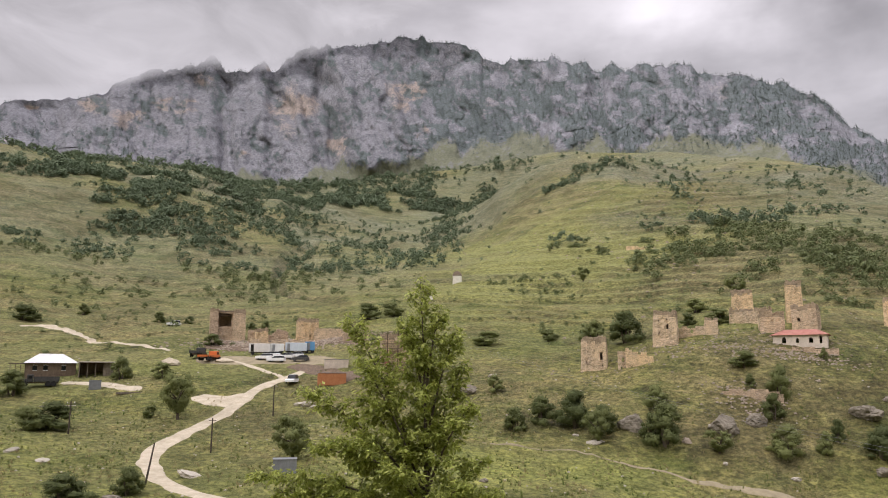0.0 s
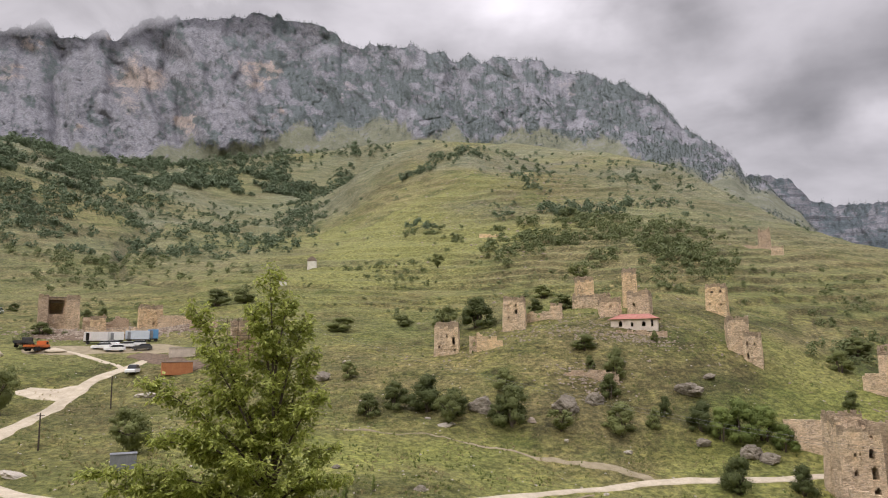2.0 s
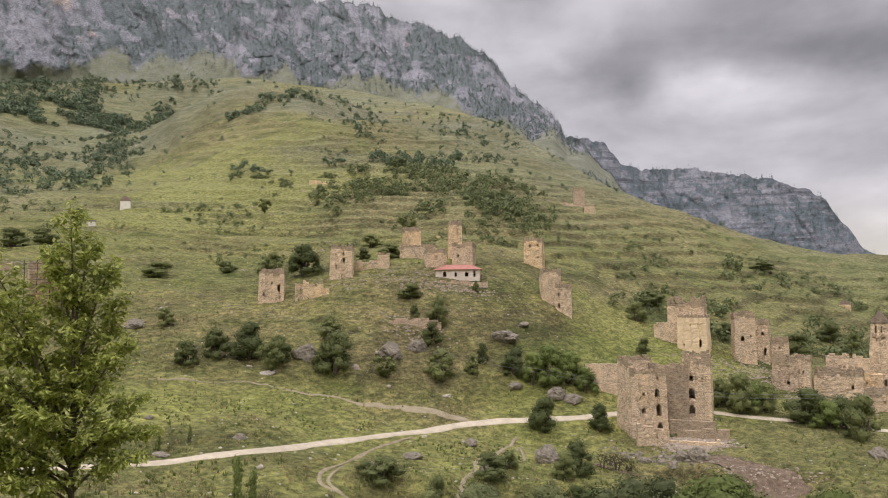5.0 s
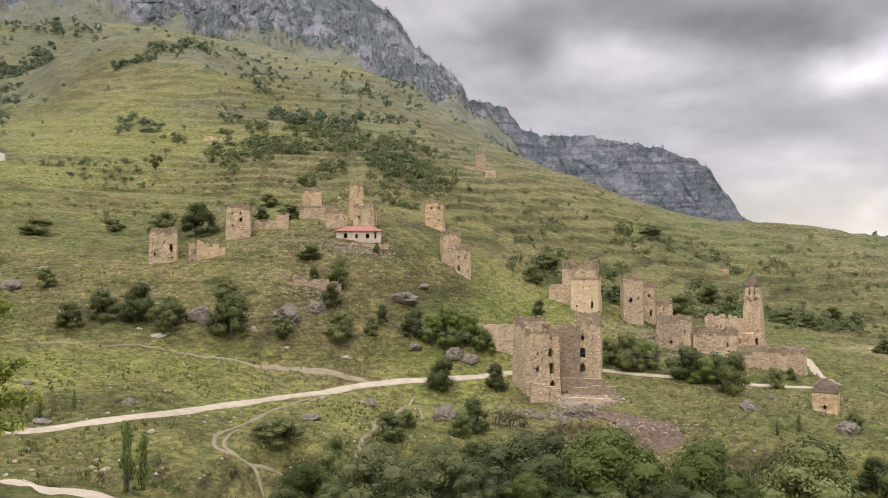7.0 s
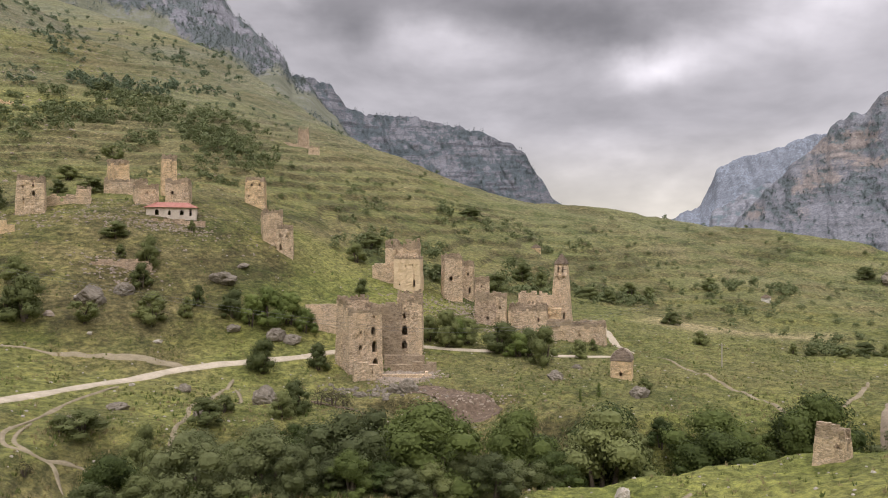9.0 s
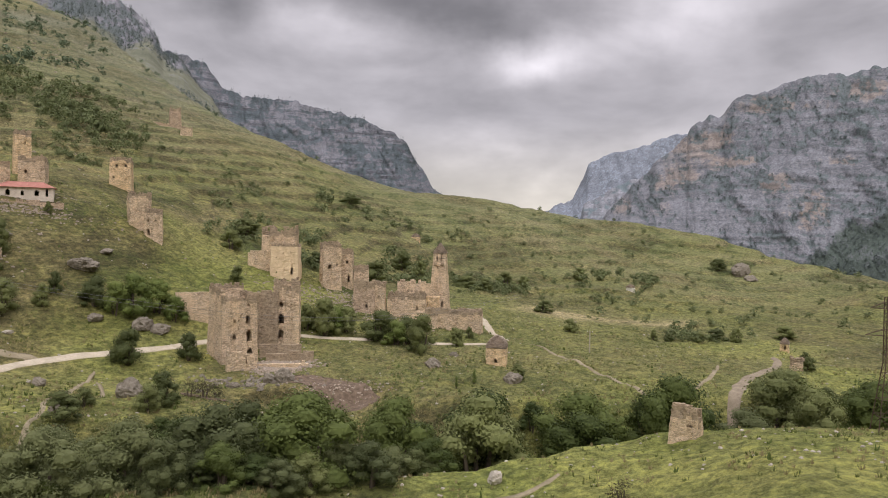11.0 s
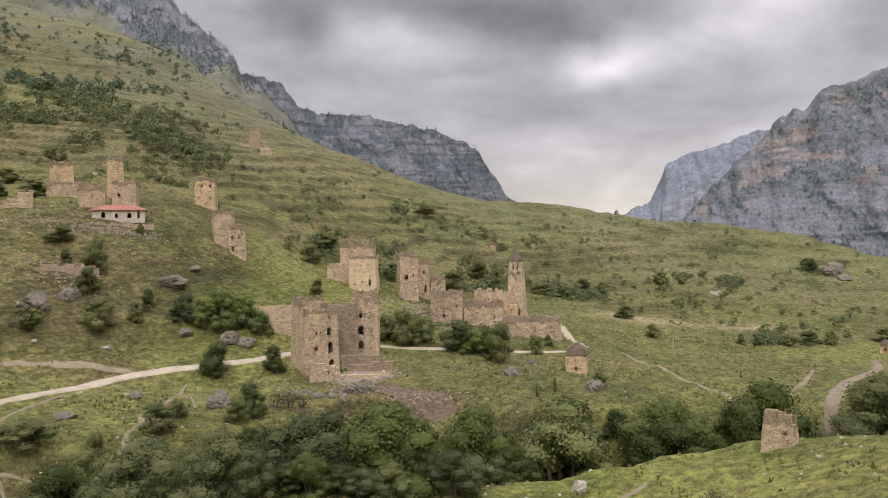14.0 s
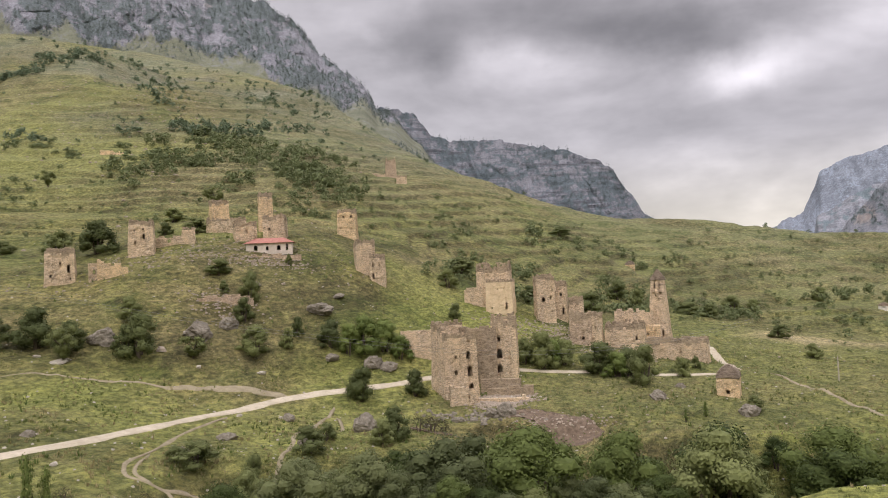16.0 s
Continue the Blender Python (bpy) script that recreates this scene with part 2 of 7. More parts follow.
    z = z + far * (6.5 * fbm(x / 110, y / 110, 4, 21) + 1.3 * fbm(x / 24, y / 24, 3, 23))
    z = z + np.clip((r - 185) / 60, 0, 1) * np.clip((700 - r) / 200, 0, 1) * np.clip((bb - 46) / 8, 0, 1) * (1.9 * fbm(x / 44, y / 44, 3, 25) + 1.1 * ridged(x / 60, y / 60, 2, 26))
    # gullies that run down the far slopes
    wind = bb / 7.5 + 0.55 * soft_noise(bb / 9, np.log(np.maximum(r, 1)) * 3.0, 27)
    z = z - 11 * far * np.clip((1500 - r) / 400, 0, 1) * np.clip((-2 - bb) / 8, 0, 1) * np.clip(1 - np.abs(soft_noise(wind, np.log(np.maximum(r, 1)) * 0.8, 28)) * 3.2, 0, 1)
    step = 3.2 + 3.0 * far
    zz = z + 5.0 * soft_noise(x / 70, y / 70, 33) + 2.2 * soft_noise(x / 24, y / 24, 34)
    t = zz / step
    saw = t - np.floor(t)
    terr = np.clip((saw - 0.78) / 0.22, 0, 1) - saw
    band = np.clip((r - 170) / 60, 0, 1) * np.clip((780 - r) / 160, 0, 1) * np.clip(0.75 + 0.9 * soft_noise(x / 110, y / 110, 35), 0.1, 1)
    band = band * np.clip((bb + 9) / 10, 0.35, 1)
    z = z + band * terr * step * (0.62 - 0.26 * np.clip((bb - 30) / 12, 0, 1))
    # small cattle steps along the contours of the near slopes
    t = (z + 0.5 * soft_noise(x / 14, y / 14, 37)) / 0.9
    saw = t - np.floor(t)
    z = z + near * (1 - far) * np.clip(0.3 + 0.8 * soft_noise(x / 30, y / 30, 38), 0, 1) * 0.42 * (np.clip((saw - 0.6) / 0.4, 0, 1) - saw)
    return z + EYE_Z


def ground(x, y):
    return float(ground_polar(math.degrees(math.atan2(x, y)), math.hypot(x, y)))


# ---- materials ----
class Nodes:
    """A short way to write node materials."""

    def __init__(self, name):
        self.m = bpy.data.materials.new(name)
        self.m.use_nodes = True
        self.n, self.l = self.m.node_tree.nodes, self.m.node_tree.links
        self.bsdf = self.n["Principled BSDF"]
        self.bsdf.inputs["Specular IOR Level"].default_value = 0.25
        tc = self.n.new("ShaderNodeTexCoord")
        self.pos = tc.outputs["Object"]
        self.info = None

    def put(self, socket, value):
        if hasattr(value, "is_linked"):
            self.l.new(value, socket)
        elif isinstance(value, tuple) and len(value) == 3 and socket.type == "RGBA":
            socket.default_value = (*value, 1)
        else:
            socket.default_value = value

    def world_pos(self):
        g = self.n.new("ShaderNodeNewGeometry")
        return g.outputs["Position"]

    def island(self):
        g = self.n.new("ShaderNodeNewGeometry")
        return g.outputs["Random Per Island"]

    def rand(self):
        o = self.n.new("ShaderNodeObjectInfo")
        return o.outputs["Random"]

    def noise(self, scale, detail=4.0, rough=0.55, vec=None, stretch=None, warp=0.0):
        t = self.n.new("ShaderNodeTexNoise")
        t.inputs["Scale"].default_value, t.inputs["Detail"].default_value = scale, detail
        t.inputs["Roughness"].default_value, t.inputs["Distortion"].default_value = rough, warp
        v = vec or self.pos
        if stretch:
            mp = self.n.new("ShaderNodeMapping")
            mp.inputs["Scale"].default_value = stretch
            self.l.new(v, mp.inputs["Vector"])
            v = mp.outputs[0]
        self.l.new(v, t.inputs["Vector"])
        return t.outputs["Fac"]

    def cells(self, scale, vec=None, stretch=None, feature="F1", out="Distance"):
        t = self.n.new("ShaderNodeTexVoronoi")
        t.feature = feature
        t.inputs["Scale"].default_value = scale
        v = vec or self.pos
        if stretch:
            mp = self.n.new("ShaderNodeMapping")
            mp.inputs["Scale"].default_value = stretch
            self.l.new(v, mp.inputs["Vector"])
            v = mp.outputs[0]
        self.l.new(v, t.inputs["Vector"])
        return t.outputs[out]

    def ramp(self, fac, *stops):
        r = self.n.new("ShaderNodeValToRGB")
        e = r.color_ramp.elements
        while len(e) < len(stops):
            e.new(0.5)
        for k, (p, c) in enumerate(stops):
            e[k].position = p
            e[k].color = (*c, 1) if isinstance(c, tuple) else (c, c, c, 1)
        self.put(r.inputs[0], fac)
        return r.outputs[0]

    def mix(self, fac, a, b, kind="MIX"):
        m = self.n.new("ShaderNodeMix")
        m.data_type, m.blend_type = "RGBA", kind
        self.put(m.inputs[0], fac)
        self.put(m.inputs[6], a)
        self.put(m.inputs[7], b)
        return m.outputs[2]

    def math(self, op, a, b=0.0):
        m = self.n.new("ShaderNodeMath")
        m.operation = op
        self.put(m.inputs[0], a)
        self.put(m.inputs[1], b)
        return m.outputs[0]

    def upness(self):
        g = self.n.new("ShaderNodeNewGeometry")
        s = self.n.new("ShaderNodeSeparateXYZ")
        self.l.new(g.outputs["Normal"], s.inputs[0])
        return s.outputs["Z"]

    def attr(self, name):
        t = self.n.new("ShaderNodeAttribute")
        t.attribute_name = name
        return t.outputs["Fac"]

    def bump(self, height, strength=0.5, distance=0.1):
        b = self.n.new("ShaderNodeBump")
        b.inputs["Strength"].default_value, b.inputs["Distance"].default_value = strength, distance
        self.put(b.inputs["Height"], height)
        self.l.new(b.outputs[0], self.bsdf.inputs["Normal"])

    def done(self, color, rough=0.85, metal=0.0):
        self.put(self.bsdf.inputs["Base Color"], color)
        self.put(self.bsdf.inputs["Roughness"], rough)
        self.put(self.bsdf.inputs["Metallic"], metal)
        return self.m


def grass_material():
    k = Nodes("grass_slope")
    large = k.noise(0.011, 4, 0.6)
    mid = k.noise(0.055, 5, 0.62, warp=0.8)
    bank = k.noise(0.045, 6, 0.62, stretch=(1, 1, 5.0), warp=0.4)
    fine = k.noise(0.40, 6, 0.72)
    tuft = k.noise(2.2, 4, 0.75)
    lush = k.ramp(mid, (0.36, (0.098, 0.122, 0.033)), (0.60, (0.237, 0.236, 0.076)))
    dry = k.ramp(fine, (0.36, (0.172, 0.149, 0.064)), (0.64, (0.324, 0.270, 0.136)))
    patch = k.ramp(k.math("ADD", k.math("MULTIPLY", large, 0.45), k.math("MULTIPLY", bank, 0.55)), (0.46, 0.0), (0.57, 1.0))
    col = k.mix(k.math("MULTIPLY", patch, 0.8), lush, dry)
    # darker weeds and heath in bands along the contours
    weed = k.ramp(k.math("ADD", k.math("MULTIPLY", bank, 0.6), k.math("MULTIPLY", fine, 0.4)), (0.40, 0.85), (0.485, 0.0))
    col = k.mix(weed, col, k.ramp(mid, (0.4, (0.056, 0.068, 0.021)), (0.6, (0.098, 0.085, 0.037))))
    col = k.mix(k.ramp(tuft, (0.53, 0.0), (0.64, 0.5)), col, (0.060, 0.068, 0.022))
    bare = k.ramp(k.math("ADD", k.math("MULTIPLY", k.upness(), 0.9), k.math("MULTIPLY", fine, 0.35)), (0.86, 1.0), (0.98, 0.0))
    col = k.mix(k.math("MULTIPLY", bare, 0.7), col, (0.100, 0.085, 0.041))
    tread = k.ramp(k.math("ADD", k.upness(), k.math("MULTIPLY", k.noise(0.12, 4, 0.6), 0.05)), (0.975, 0.0), (1.0, 0.55))
    col = k.mix(tread, col, (0.186, 0.196, 0.070))
    field = k.attr("field")
    col = k.mix(field, col, k.ramp(fine, (0.3, (0.190, 0.205, 0.066)), (0.7, (0.285, 0.282, 0.104))))
    col = k.mix(k.math("MULTIPLY", k.attr("hay"), k.ramp(fine, (0.34, 0.55), (0.50, 1.0))), col, k.ramp(tuft, (0.4, (0.36, 0.30, 0.165)), (0.65, (0.52, 0.44, 0.27))))
    green = k.math("MULTIPLY", k.attr("lush"), k.ramp(fine, (0.30, 0.55), (0.46, 0.92)))
    col = k.mix(green, col, k.ramp(mid, (0.35, (0.220, 0.250, 0.066)), (0.65, (0.335, 0.340, 0.105))))
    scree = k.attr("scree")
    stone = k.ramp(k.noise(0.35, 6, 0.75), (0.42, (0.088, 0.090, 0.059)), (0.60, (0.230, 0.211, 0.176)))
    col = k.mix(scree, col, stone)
    # distance haze mixed into the grass colour: paler and greyer far out
    far_haze = k.math("MULTIPLY", k.attr("far_haze"), k.ramp(mid, (0.35, 0.5), (0.6, 0.95)))
    col = k.mix(far_haze, col, k.ramp(k.math("ADD", k.math("MULTIPLY", fine, 0.5), k.math("MULTIPLY", bank, 0.5)), (0.38, (0.100, 0.116, 0.080)), (0.50, (0.172, 0.182, 0.126)), (0.62, (0.245, 0.242, 0.176))))
    heath = k.math("MULTIPLY", k.attr("heath"), k.ramp(fine, (0.34, 1.0), (0.60, 0.35)))
    col = k.mix(heath, col, k.ramp(k.math("ADD", k.math("MULTIPLY", tuft, 0.5), k.math("MULTIPLY", mid, 0.5)), (0.40, (0.066, 0.064, 0.028)), (0.60, (0.165, 0.138, 0.068))))
    streak = k.noise(1.1, 6, 0.78, stretch=(1, 1, 1.8))
    step = k.noise(0.55, 5, 0.68, stretch=(0.75, 0.75, 3.2), warp=0.3)
    col = k.mix(1.0, col, k.ramp(step, (0.40, (0.76, 0.77, 0.72)), (0.50, (1.0, 1.0, 1.0)), (0.60, (1.22, 1.20, 1.13))), "MULTIPLY")
    col = k.mix(1.0, col, k.ramp(streak, (0.41, (0.62, 0.64, 0.56)), (0.50, (1.02, 1.02, 0.98)), (0.595, (1.46, 1.40, 1.28))), "MULTIPLY")
    k.bump(k.math("ADD", k.math("ADD", fine, streak), k.math("MULTIPLY", tuft, 0.6)), 1.0, 0.7)
    return k.done(col, 0.92)


def rock_face_material(name, cool, warm, dark, wood, grass, size=1.0, bands=0.3):
    """Weathered limestone: warm marks fresh scars, wood the ledges under trees, grass the turf that climbs between the crags."""
    k = Nodes(name)
    crag = k.noise(0.030 * size, 8, 0.70, stretch=(1, 1, 0.55))
    chip = k.noise(0.11 * size, 8, 0.75, stretch=(1, 1, 0.6))
    fine = k.noise(0.30 * size, 5, 0.72)
    strata = k.noise(0.035 * size, 6, 0.66, stretch=(0.14, 0.14, 2.4))
    cell = k.cells(0.055 * size, None, (1, 1, 0.6), out="Color")
    hue = k.n.new("ShaderNodeSeparateColor")
    k.l.new(cell, hue.inputs[0])
    body = k.math("ADD", k.math("ADD", k.math("MULTIPLY", crag, 0.30), k.math("MULTIPLY", chip, 0.42)), k.math("MULTIPLY", fine, 0.28))
    body = k.math("ADD", body, k.math("MULTIPLY", k.math("SUBTRACT", hue.outputs[0], 0.5), 0.06))
    col = k.ramp(body, (0.42, dark), (0.49, cool), (0.58, tuple(min(1, 1.26 * c) for c in cool)))
    fresh = k.ramp(k.math("ADD", k.attr("warm"), k.math("MULTIPLY", k.math("SUBTRACT", body, 0.5), 2.2)), (0.34, 0.0), (0.62, 0.85))
    col = k.mix(fresh, col, k.ramp(chip, (0.36, tuple(0.62 * c for c in warm)), (0.60, warm)))
    col = k.mix(k.ramp(strata, (0.50, 0.0), (0.62, bands)), col, tuple(0.55 * c for c in dark))
    col = k.mix(1.0, col, k.ramp(fine, (0.36, (0.76, 0.77, 0.79)), (0.50, (1.0, 1.0, 1.0)), (0.64, (1.22, 1.20, 1.17))), "MULTIPLY")
    break_up = k.math("ADD", k.math("MULTIPLY", k.math("SUBTRACT", chip, 0.5), 1.5), k.math("MULTIPLY", k.math("SUBTRACT", fine, 0.5), 1.1))
    veg = k.ramp(k.math("ADD", k.attr("wood"), break_up), (0.46, 0.0), (0.60, 0.92))
    col = k.mix(veg, col, k.ramp(fine, (0.38, wood), (0.65, tuple(1.9 * c for c in wood))))
    turf = k.ramp(k.math("ADD", k.attr("grass"), break_up), (0.40, 0.0), (0.58, 0.95))
    col = k.mix(turf, col, k.ramp(k.math("ADD", k.math("MULTIPLY", crag, 0.6), k.math("MULTIPLY", fine, 0.4)), (0.40, tuple(0.66 * c for c in grass)), (0.62, tuple(1.15 * c for c in grass))))
    scree = k.math("MULTIPLY", turf, k.ramp(k.math("ADD", k.math("MULTIPLY", chip, 0.6), k.math("MULTIPLY", crag, 0.4)), (0.53, 0.0), (0.60, 0.7)))
    col = k.mix(scree, col, tuple(0.95 * c for c in cool))
    k.bump(k.math("ADD", chip, k.math("MULTIPLY", fine, 0.5)), 0.6, 4.0 / size)
    return k.done(col, 0.95)


def stone_wall_material(name="rubble_stone", tint=(1, 1, 1)):
    k = Nodes(name)
    p = k.world_pos()
    cell = k.cells(2.9, p, (0.9, 0.9, 2.1), out="Color")
    edge = k.cells(2.9, p, (0.9, 0.9, 2.1), feature="DISTANCE_TO_EDGE")
    hue = k.n.new("ShaderNodeSeparateColor")
    k.l.new(cell, hue.inputs[0])
    base = k.ramp(hue.outputs[0], (0.0, tuple(a * b for a, b in zip((0.30, 0.235, 0.165), tint))),
                  (0.35, tuple(a * b for a, b in zip((0.47, 0.38, 0.275), tint))),
                  (0.75, tuple(a * b for a, b in zip((0.60, 0.495, 0.365), tint))),
                  (1.0, tuple(a * b for a, b in zip((0.44, 0.37, 0.295), tint))))
    stain = k.noise(0.35, 5, 0.65, vec=p, stretch=(1, 1, 0.45))
    base = k.mix(k.ramp(stain, (0.42, 0.0), (0.66, 0.7)), base, tuple(a * b for a, b in zip((0.62, 0.50, 0.34), tint)))
    base = k.mix(k.ramp(k.noise(0.8, 5, 0.7, vec=p), (0.56, 0.0), (0.76, 0.35)), base, (0.26, 0.21, 0.16))
    base = k.mix(k.ramp(edge, (0.0, 0.55), (0.045, 0.0)), base, (0.15, 0.115, 0.085))
    course = k.noise(1.0, 5, 0.7, vec=p, stretch=(0.8, 0.8, 2.6))
    base = k.mix(k.ramp(course, (0.56, 0.0), (0.70, 0.45)), base, tuple(a * b for a, b in zip((0.15, 0.125, 0.10), tint)))
    gap = k.cells(5.5, p, (1, 1, 1.6), feature="DISTANCE_TO_EDGE")
    base = k.mix(k.math("MULTIPLY", k.ramp(gap, (0.0, 0.8), (0.07, 0.0)), k.ramp(k.noise(0.55, 4, 0.6, vec=p), (0.42, 0.0), (0.58, 1.0))), base, (0.085, 0.07, 0.055))
    base = k.mix(k.ramp(k.noise(9.0, 4, 0.7, vec=p), (0.30, 0.18), (0.6, 0.0)), base, (0.16, 0.13, 0.10))
    k.bump(k.math("ADD", k.ramp(edge, (0.0, 0.0), (0.09, 1.0)), k.math("MULTIPLY", k.noise(6.0, 4, 0.7, vec=p), 0.5)), 0.9, 0.09)
    return k.done(base, 0.93)


def plain_material(name, a, b, scale=2.0, rough=0.8, metal=0.0, bump=0.0, world=False):
    k = Nodes(name)
    v = k.world_pos() if world else None
    col = k.ramp(k.noise(scale, 5, 0.65, vec=v), (0.3, a), (0.7, b))
    col = k.mix(k.ramp(k.noise(scale * 6, 3, 0.7, vec=v), (0.45, 0.0), (0.75, 0.4)), col, tuple(0.65 * c for c in a))
    if bump:
        k.bump(k.noise(scale * 4, 4, 0.7, vec=v), 0.6, bump)
    return k.done(col, rough, metal)


def leaf_material(name, dark, light, far=False, blotch=0.5, through=0.28, gloss=0.7, island=0.25):
    k = Nodes(name)
    v = k.math("ADD", k.math("MULTIPLY", k.island(), island), k.math("MULTIPLY", k.rand(), 1 - island))
    col = k.ramp(v, (0.15, dark), (0.85, light))
    col = k.mix(k.ramp(k.noise(0.9 if not far else 0.25, 4, 0.7), (0.4, 0.0), (0.7, blotch)), col, tuple(0.55 * c for c in dark))
    k.done(col, gloss)
    k.bsdf.inputs["Specular IOR Level"].default_value = 0.45 if gloss < 0.5 else 0.2
    tr = k.n.new("ShaderNodeBsdfTranslucent")
    k.l.new(col, tr.inputs[0])
    mx = k.n.new("ShaderNodeMixShader")
    mx.inputs[0].default_value = through
    k.l.new(k.bsdf.outputs[0], mx.inputs[1])
    k.l.new(tr.outputs[0], mx.inputs[2])
    k.l.new(mx.outputs[0], k.n["Material Output"].inputs[0])
    return k.m


GRASS = grass_material()
# Limestone, turf and trees paled and blued, putting distance haze into the colours.
ROCK_MAIN = rock_face_material("hazy_limestone_face", (0.218, 0.217, 0.236), (0.41, 0.338, 0.290), (0.150, 0.155, 0.172), (0.086, 0.102, 0.102), (0.186, 0.194, 0.128), 1.0, 0.15)
ROCK_MESA = rock_face_material("hazy_mesa_limestone", (0.180, 0.182, 0.200), (0.27, 0.235, 0.215), (0.105, 0.112, 0.130), (0.066, 0.082, 0.090), (0.115, 0.130, 0.105), 0.8, 0.75)
ROCK_RIGHT = rock_face_material("hazy_valley_limestone", (0.188, 0.194, 0.212), (0.31, 0.262, 0.228), (0.140, 0.146, 0.162), (0.086, 0.104, 0.106), (0.086, 0.112, 0.094), 0.8, 0.45)
# Bluer and flatter still: haze over spur and shoulder is in the colour.
ROCK_SPUR = rock_face_material("hazy_spur_limestone", (0.235, 0.240, 0.262), (0.31, 0.285, 0.265), (0.155, 0.168, 0.190), (0.105, 0.132, 0.142), (0.14, 0.17, 0.15), 0.8, 0.6)
ROCK_FAR = rock_face_material("hazy_limestone", (0.196, 0.216, 0.250), (0.21, 0.222, 0.245), (0.182, 0.202, 0.236), (0.172, 0.194, 0.226), (0.17, 0.195, 0.22), 0.4, 0.1)
WALL = stone_wall_material("rubble_stone", (1.48, 1.41, 1.34))
WALL_PALE = stone_wall_material("pale_plastered_stone", (1.66, 1.52, 1.28))
WALL_DARK = stone_wall_material("grey_dry_stone", (1.18, 1.10, 1.08))
WALL_CROWN = stone_wall_material("weathered_crown_stone", (0.88, 0.84, 0.80))
WALL_GREY = stone_wall_material("dark_rubble_stone", (0.62, 0.60, 0.64))
TRACK = plain_material("gravel_track", (0.38, 0.325, 0.235), (0.58, 0.505, 0.385), 0.5, 0.95, bump=0.05)
TRACK_BROWN = plain_material("brown_track", (0.18, 0.145, 0.098), (0.34, 0.28, 0.20), 0.5, 0.95, bump=0.06)
DIRT = plain_material("trodden_earth", (0.215, 0.18, 0.112), (0.35, 0.296, 0.195), 0.6, 0.95, bump=0.05)
EARTH_BANK = plain_material("bare_earth", (0.085, 0.060, 0.040), (0.225, 0.166, 0.118), 1.6, 0.95, bump=0.12)
BOULDER = plain_material("lichened_boulder", (0.130, 0.112, 0.086), (0.31, 0.272, 0.215), 1.6, 0.9, bump=0.12, world=True)
FALLEN = plain_material("fallen_stone", (0.24, 0.195, 0.15), (0.42, 0.35, 0.275), 1.5, 0.9, bump=0.04, world=True)
PALE_STONE = plain_material("pale_stone", (0.36, 0.32, 0.26), (0.55, 0.50, 0.42), 1.5, 0.9, bump=0.04, world=True)
BARK = plain_material("grey_bark", (0.07, 0.055, 0.04), (0.15, 0.12, 0.09), 4.0, 0.9, bump=0.02)
LEAF_NEAR = leaf_material("elm_leaf", (0.25, 0.295, 0.052), (0.57, 0.60, 0.17), False, 0.0, 0.52, 0.40, 0.9)
LEAF_BUSH = leaf_material("bush_leaf", (0.100, 0.120, 0.044), (0.245, 0.268, 0.100))
LEAF_BRIGHT = leaf_material("bright_bush_leaf", (0.098, 0.138, 0.036), (0.250, 0.300, 0.085))
LEAF_WILLOW = leaf_material("willow_leaf", (0.088, 0.105, 0.042), (0.205, 0.226, 0.096))
LEAF_STREAM = leaf_material("stream_tree_leaf", (0.052, 0.074, 0.020), (0.150, 0.186, 0.050), island=0.3)
LEAF_FAR = leaf_material("far_foliage", (0.098, 0.122, 0.050), (0.208, 0.238, 0.104), True, 0.3, island=0.5)
# Far foliage paled and cooled: the haze before it is put in its colour.
LEAF_WOODS = leaf_material("hazy_woodland", (0.128, 0.168, 0.096), (0.235, 0.280, 0.162), True, 0.2)
LEAF_PINE = leaf_material("hazy_pine", (0.096, 0.120, 0.112), (0.160, 0.188, 0.170), True)
LEAF_CLIFF = leaf_material("hazy_cliff_foliage", (0.115, 0.140, 0.138), (0.185, 0.210, 0.202), True)
WHITE_PAINT = plain_material("white_paint", (0.74, 0.74, 0.73), (0.84, 0.84, 0.83), 0.8, 0.4)
OCHRE_PLASTER = plain_material("ochre_plaster", (0.60, 0.46, 0.295), (0.82, 0.655, 0.445), 0.55, 0.92, bump=0.04, world=True)
LIME_WASH = plain_material("lime_washed_stone", (0.66, 0.62, 0.54), (0.82, 0.79, 0.72), 0.9, 0.9, world=True)
WHITEWASH = plain_material("whitewashed_wall", (0.50, 0.43, 0.36), (0.70, 0.62, 0.53), 0.9, 0.9, world=True)
ROOF_RED = plain_material("rusty_red_roof", (0.34, 0.125, 0.09), (0.47, 0.22, 0.17), 1.2, 0.6, world=True)
# near-black paint for the shade inside an open doorway
DARK = plain_material("doorway_shade", (0.012, 0.010, 0.009), (0.03, 0.026, 0.022), 2.0, 1.0)
TIMBER = plain_material("weathered_timber", (0.13, 0.105, 0.08), (0.25, 0.21, 0.165), 2.0, 0.9)
STEEL = plain_material("rusty_steel", (0.085, 0.055, 0.042), (0.15, 0.105, 0.08), 3.0, 0.7, 0.4)
TYRE = plain_material("tyre_rubber", (0.02, 0.02, 0.02), (0.035, 0.034, 0.032), 3.0, 0.9)

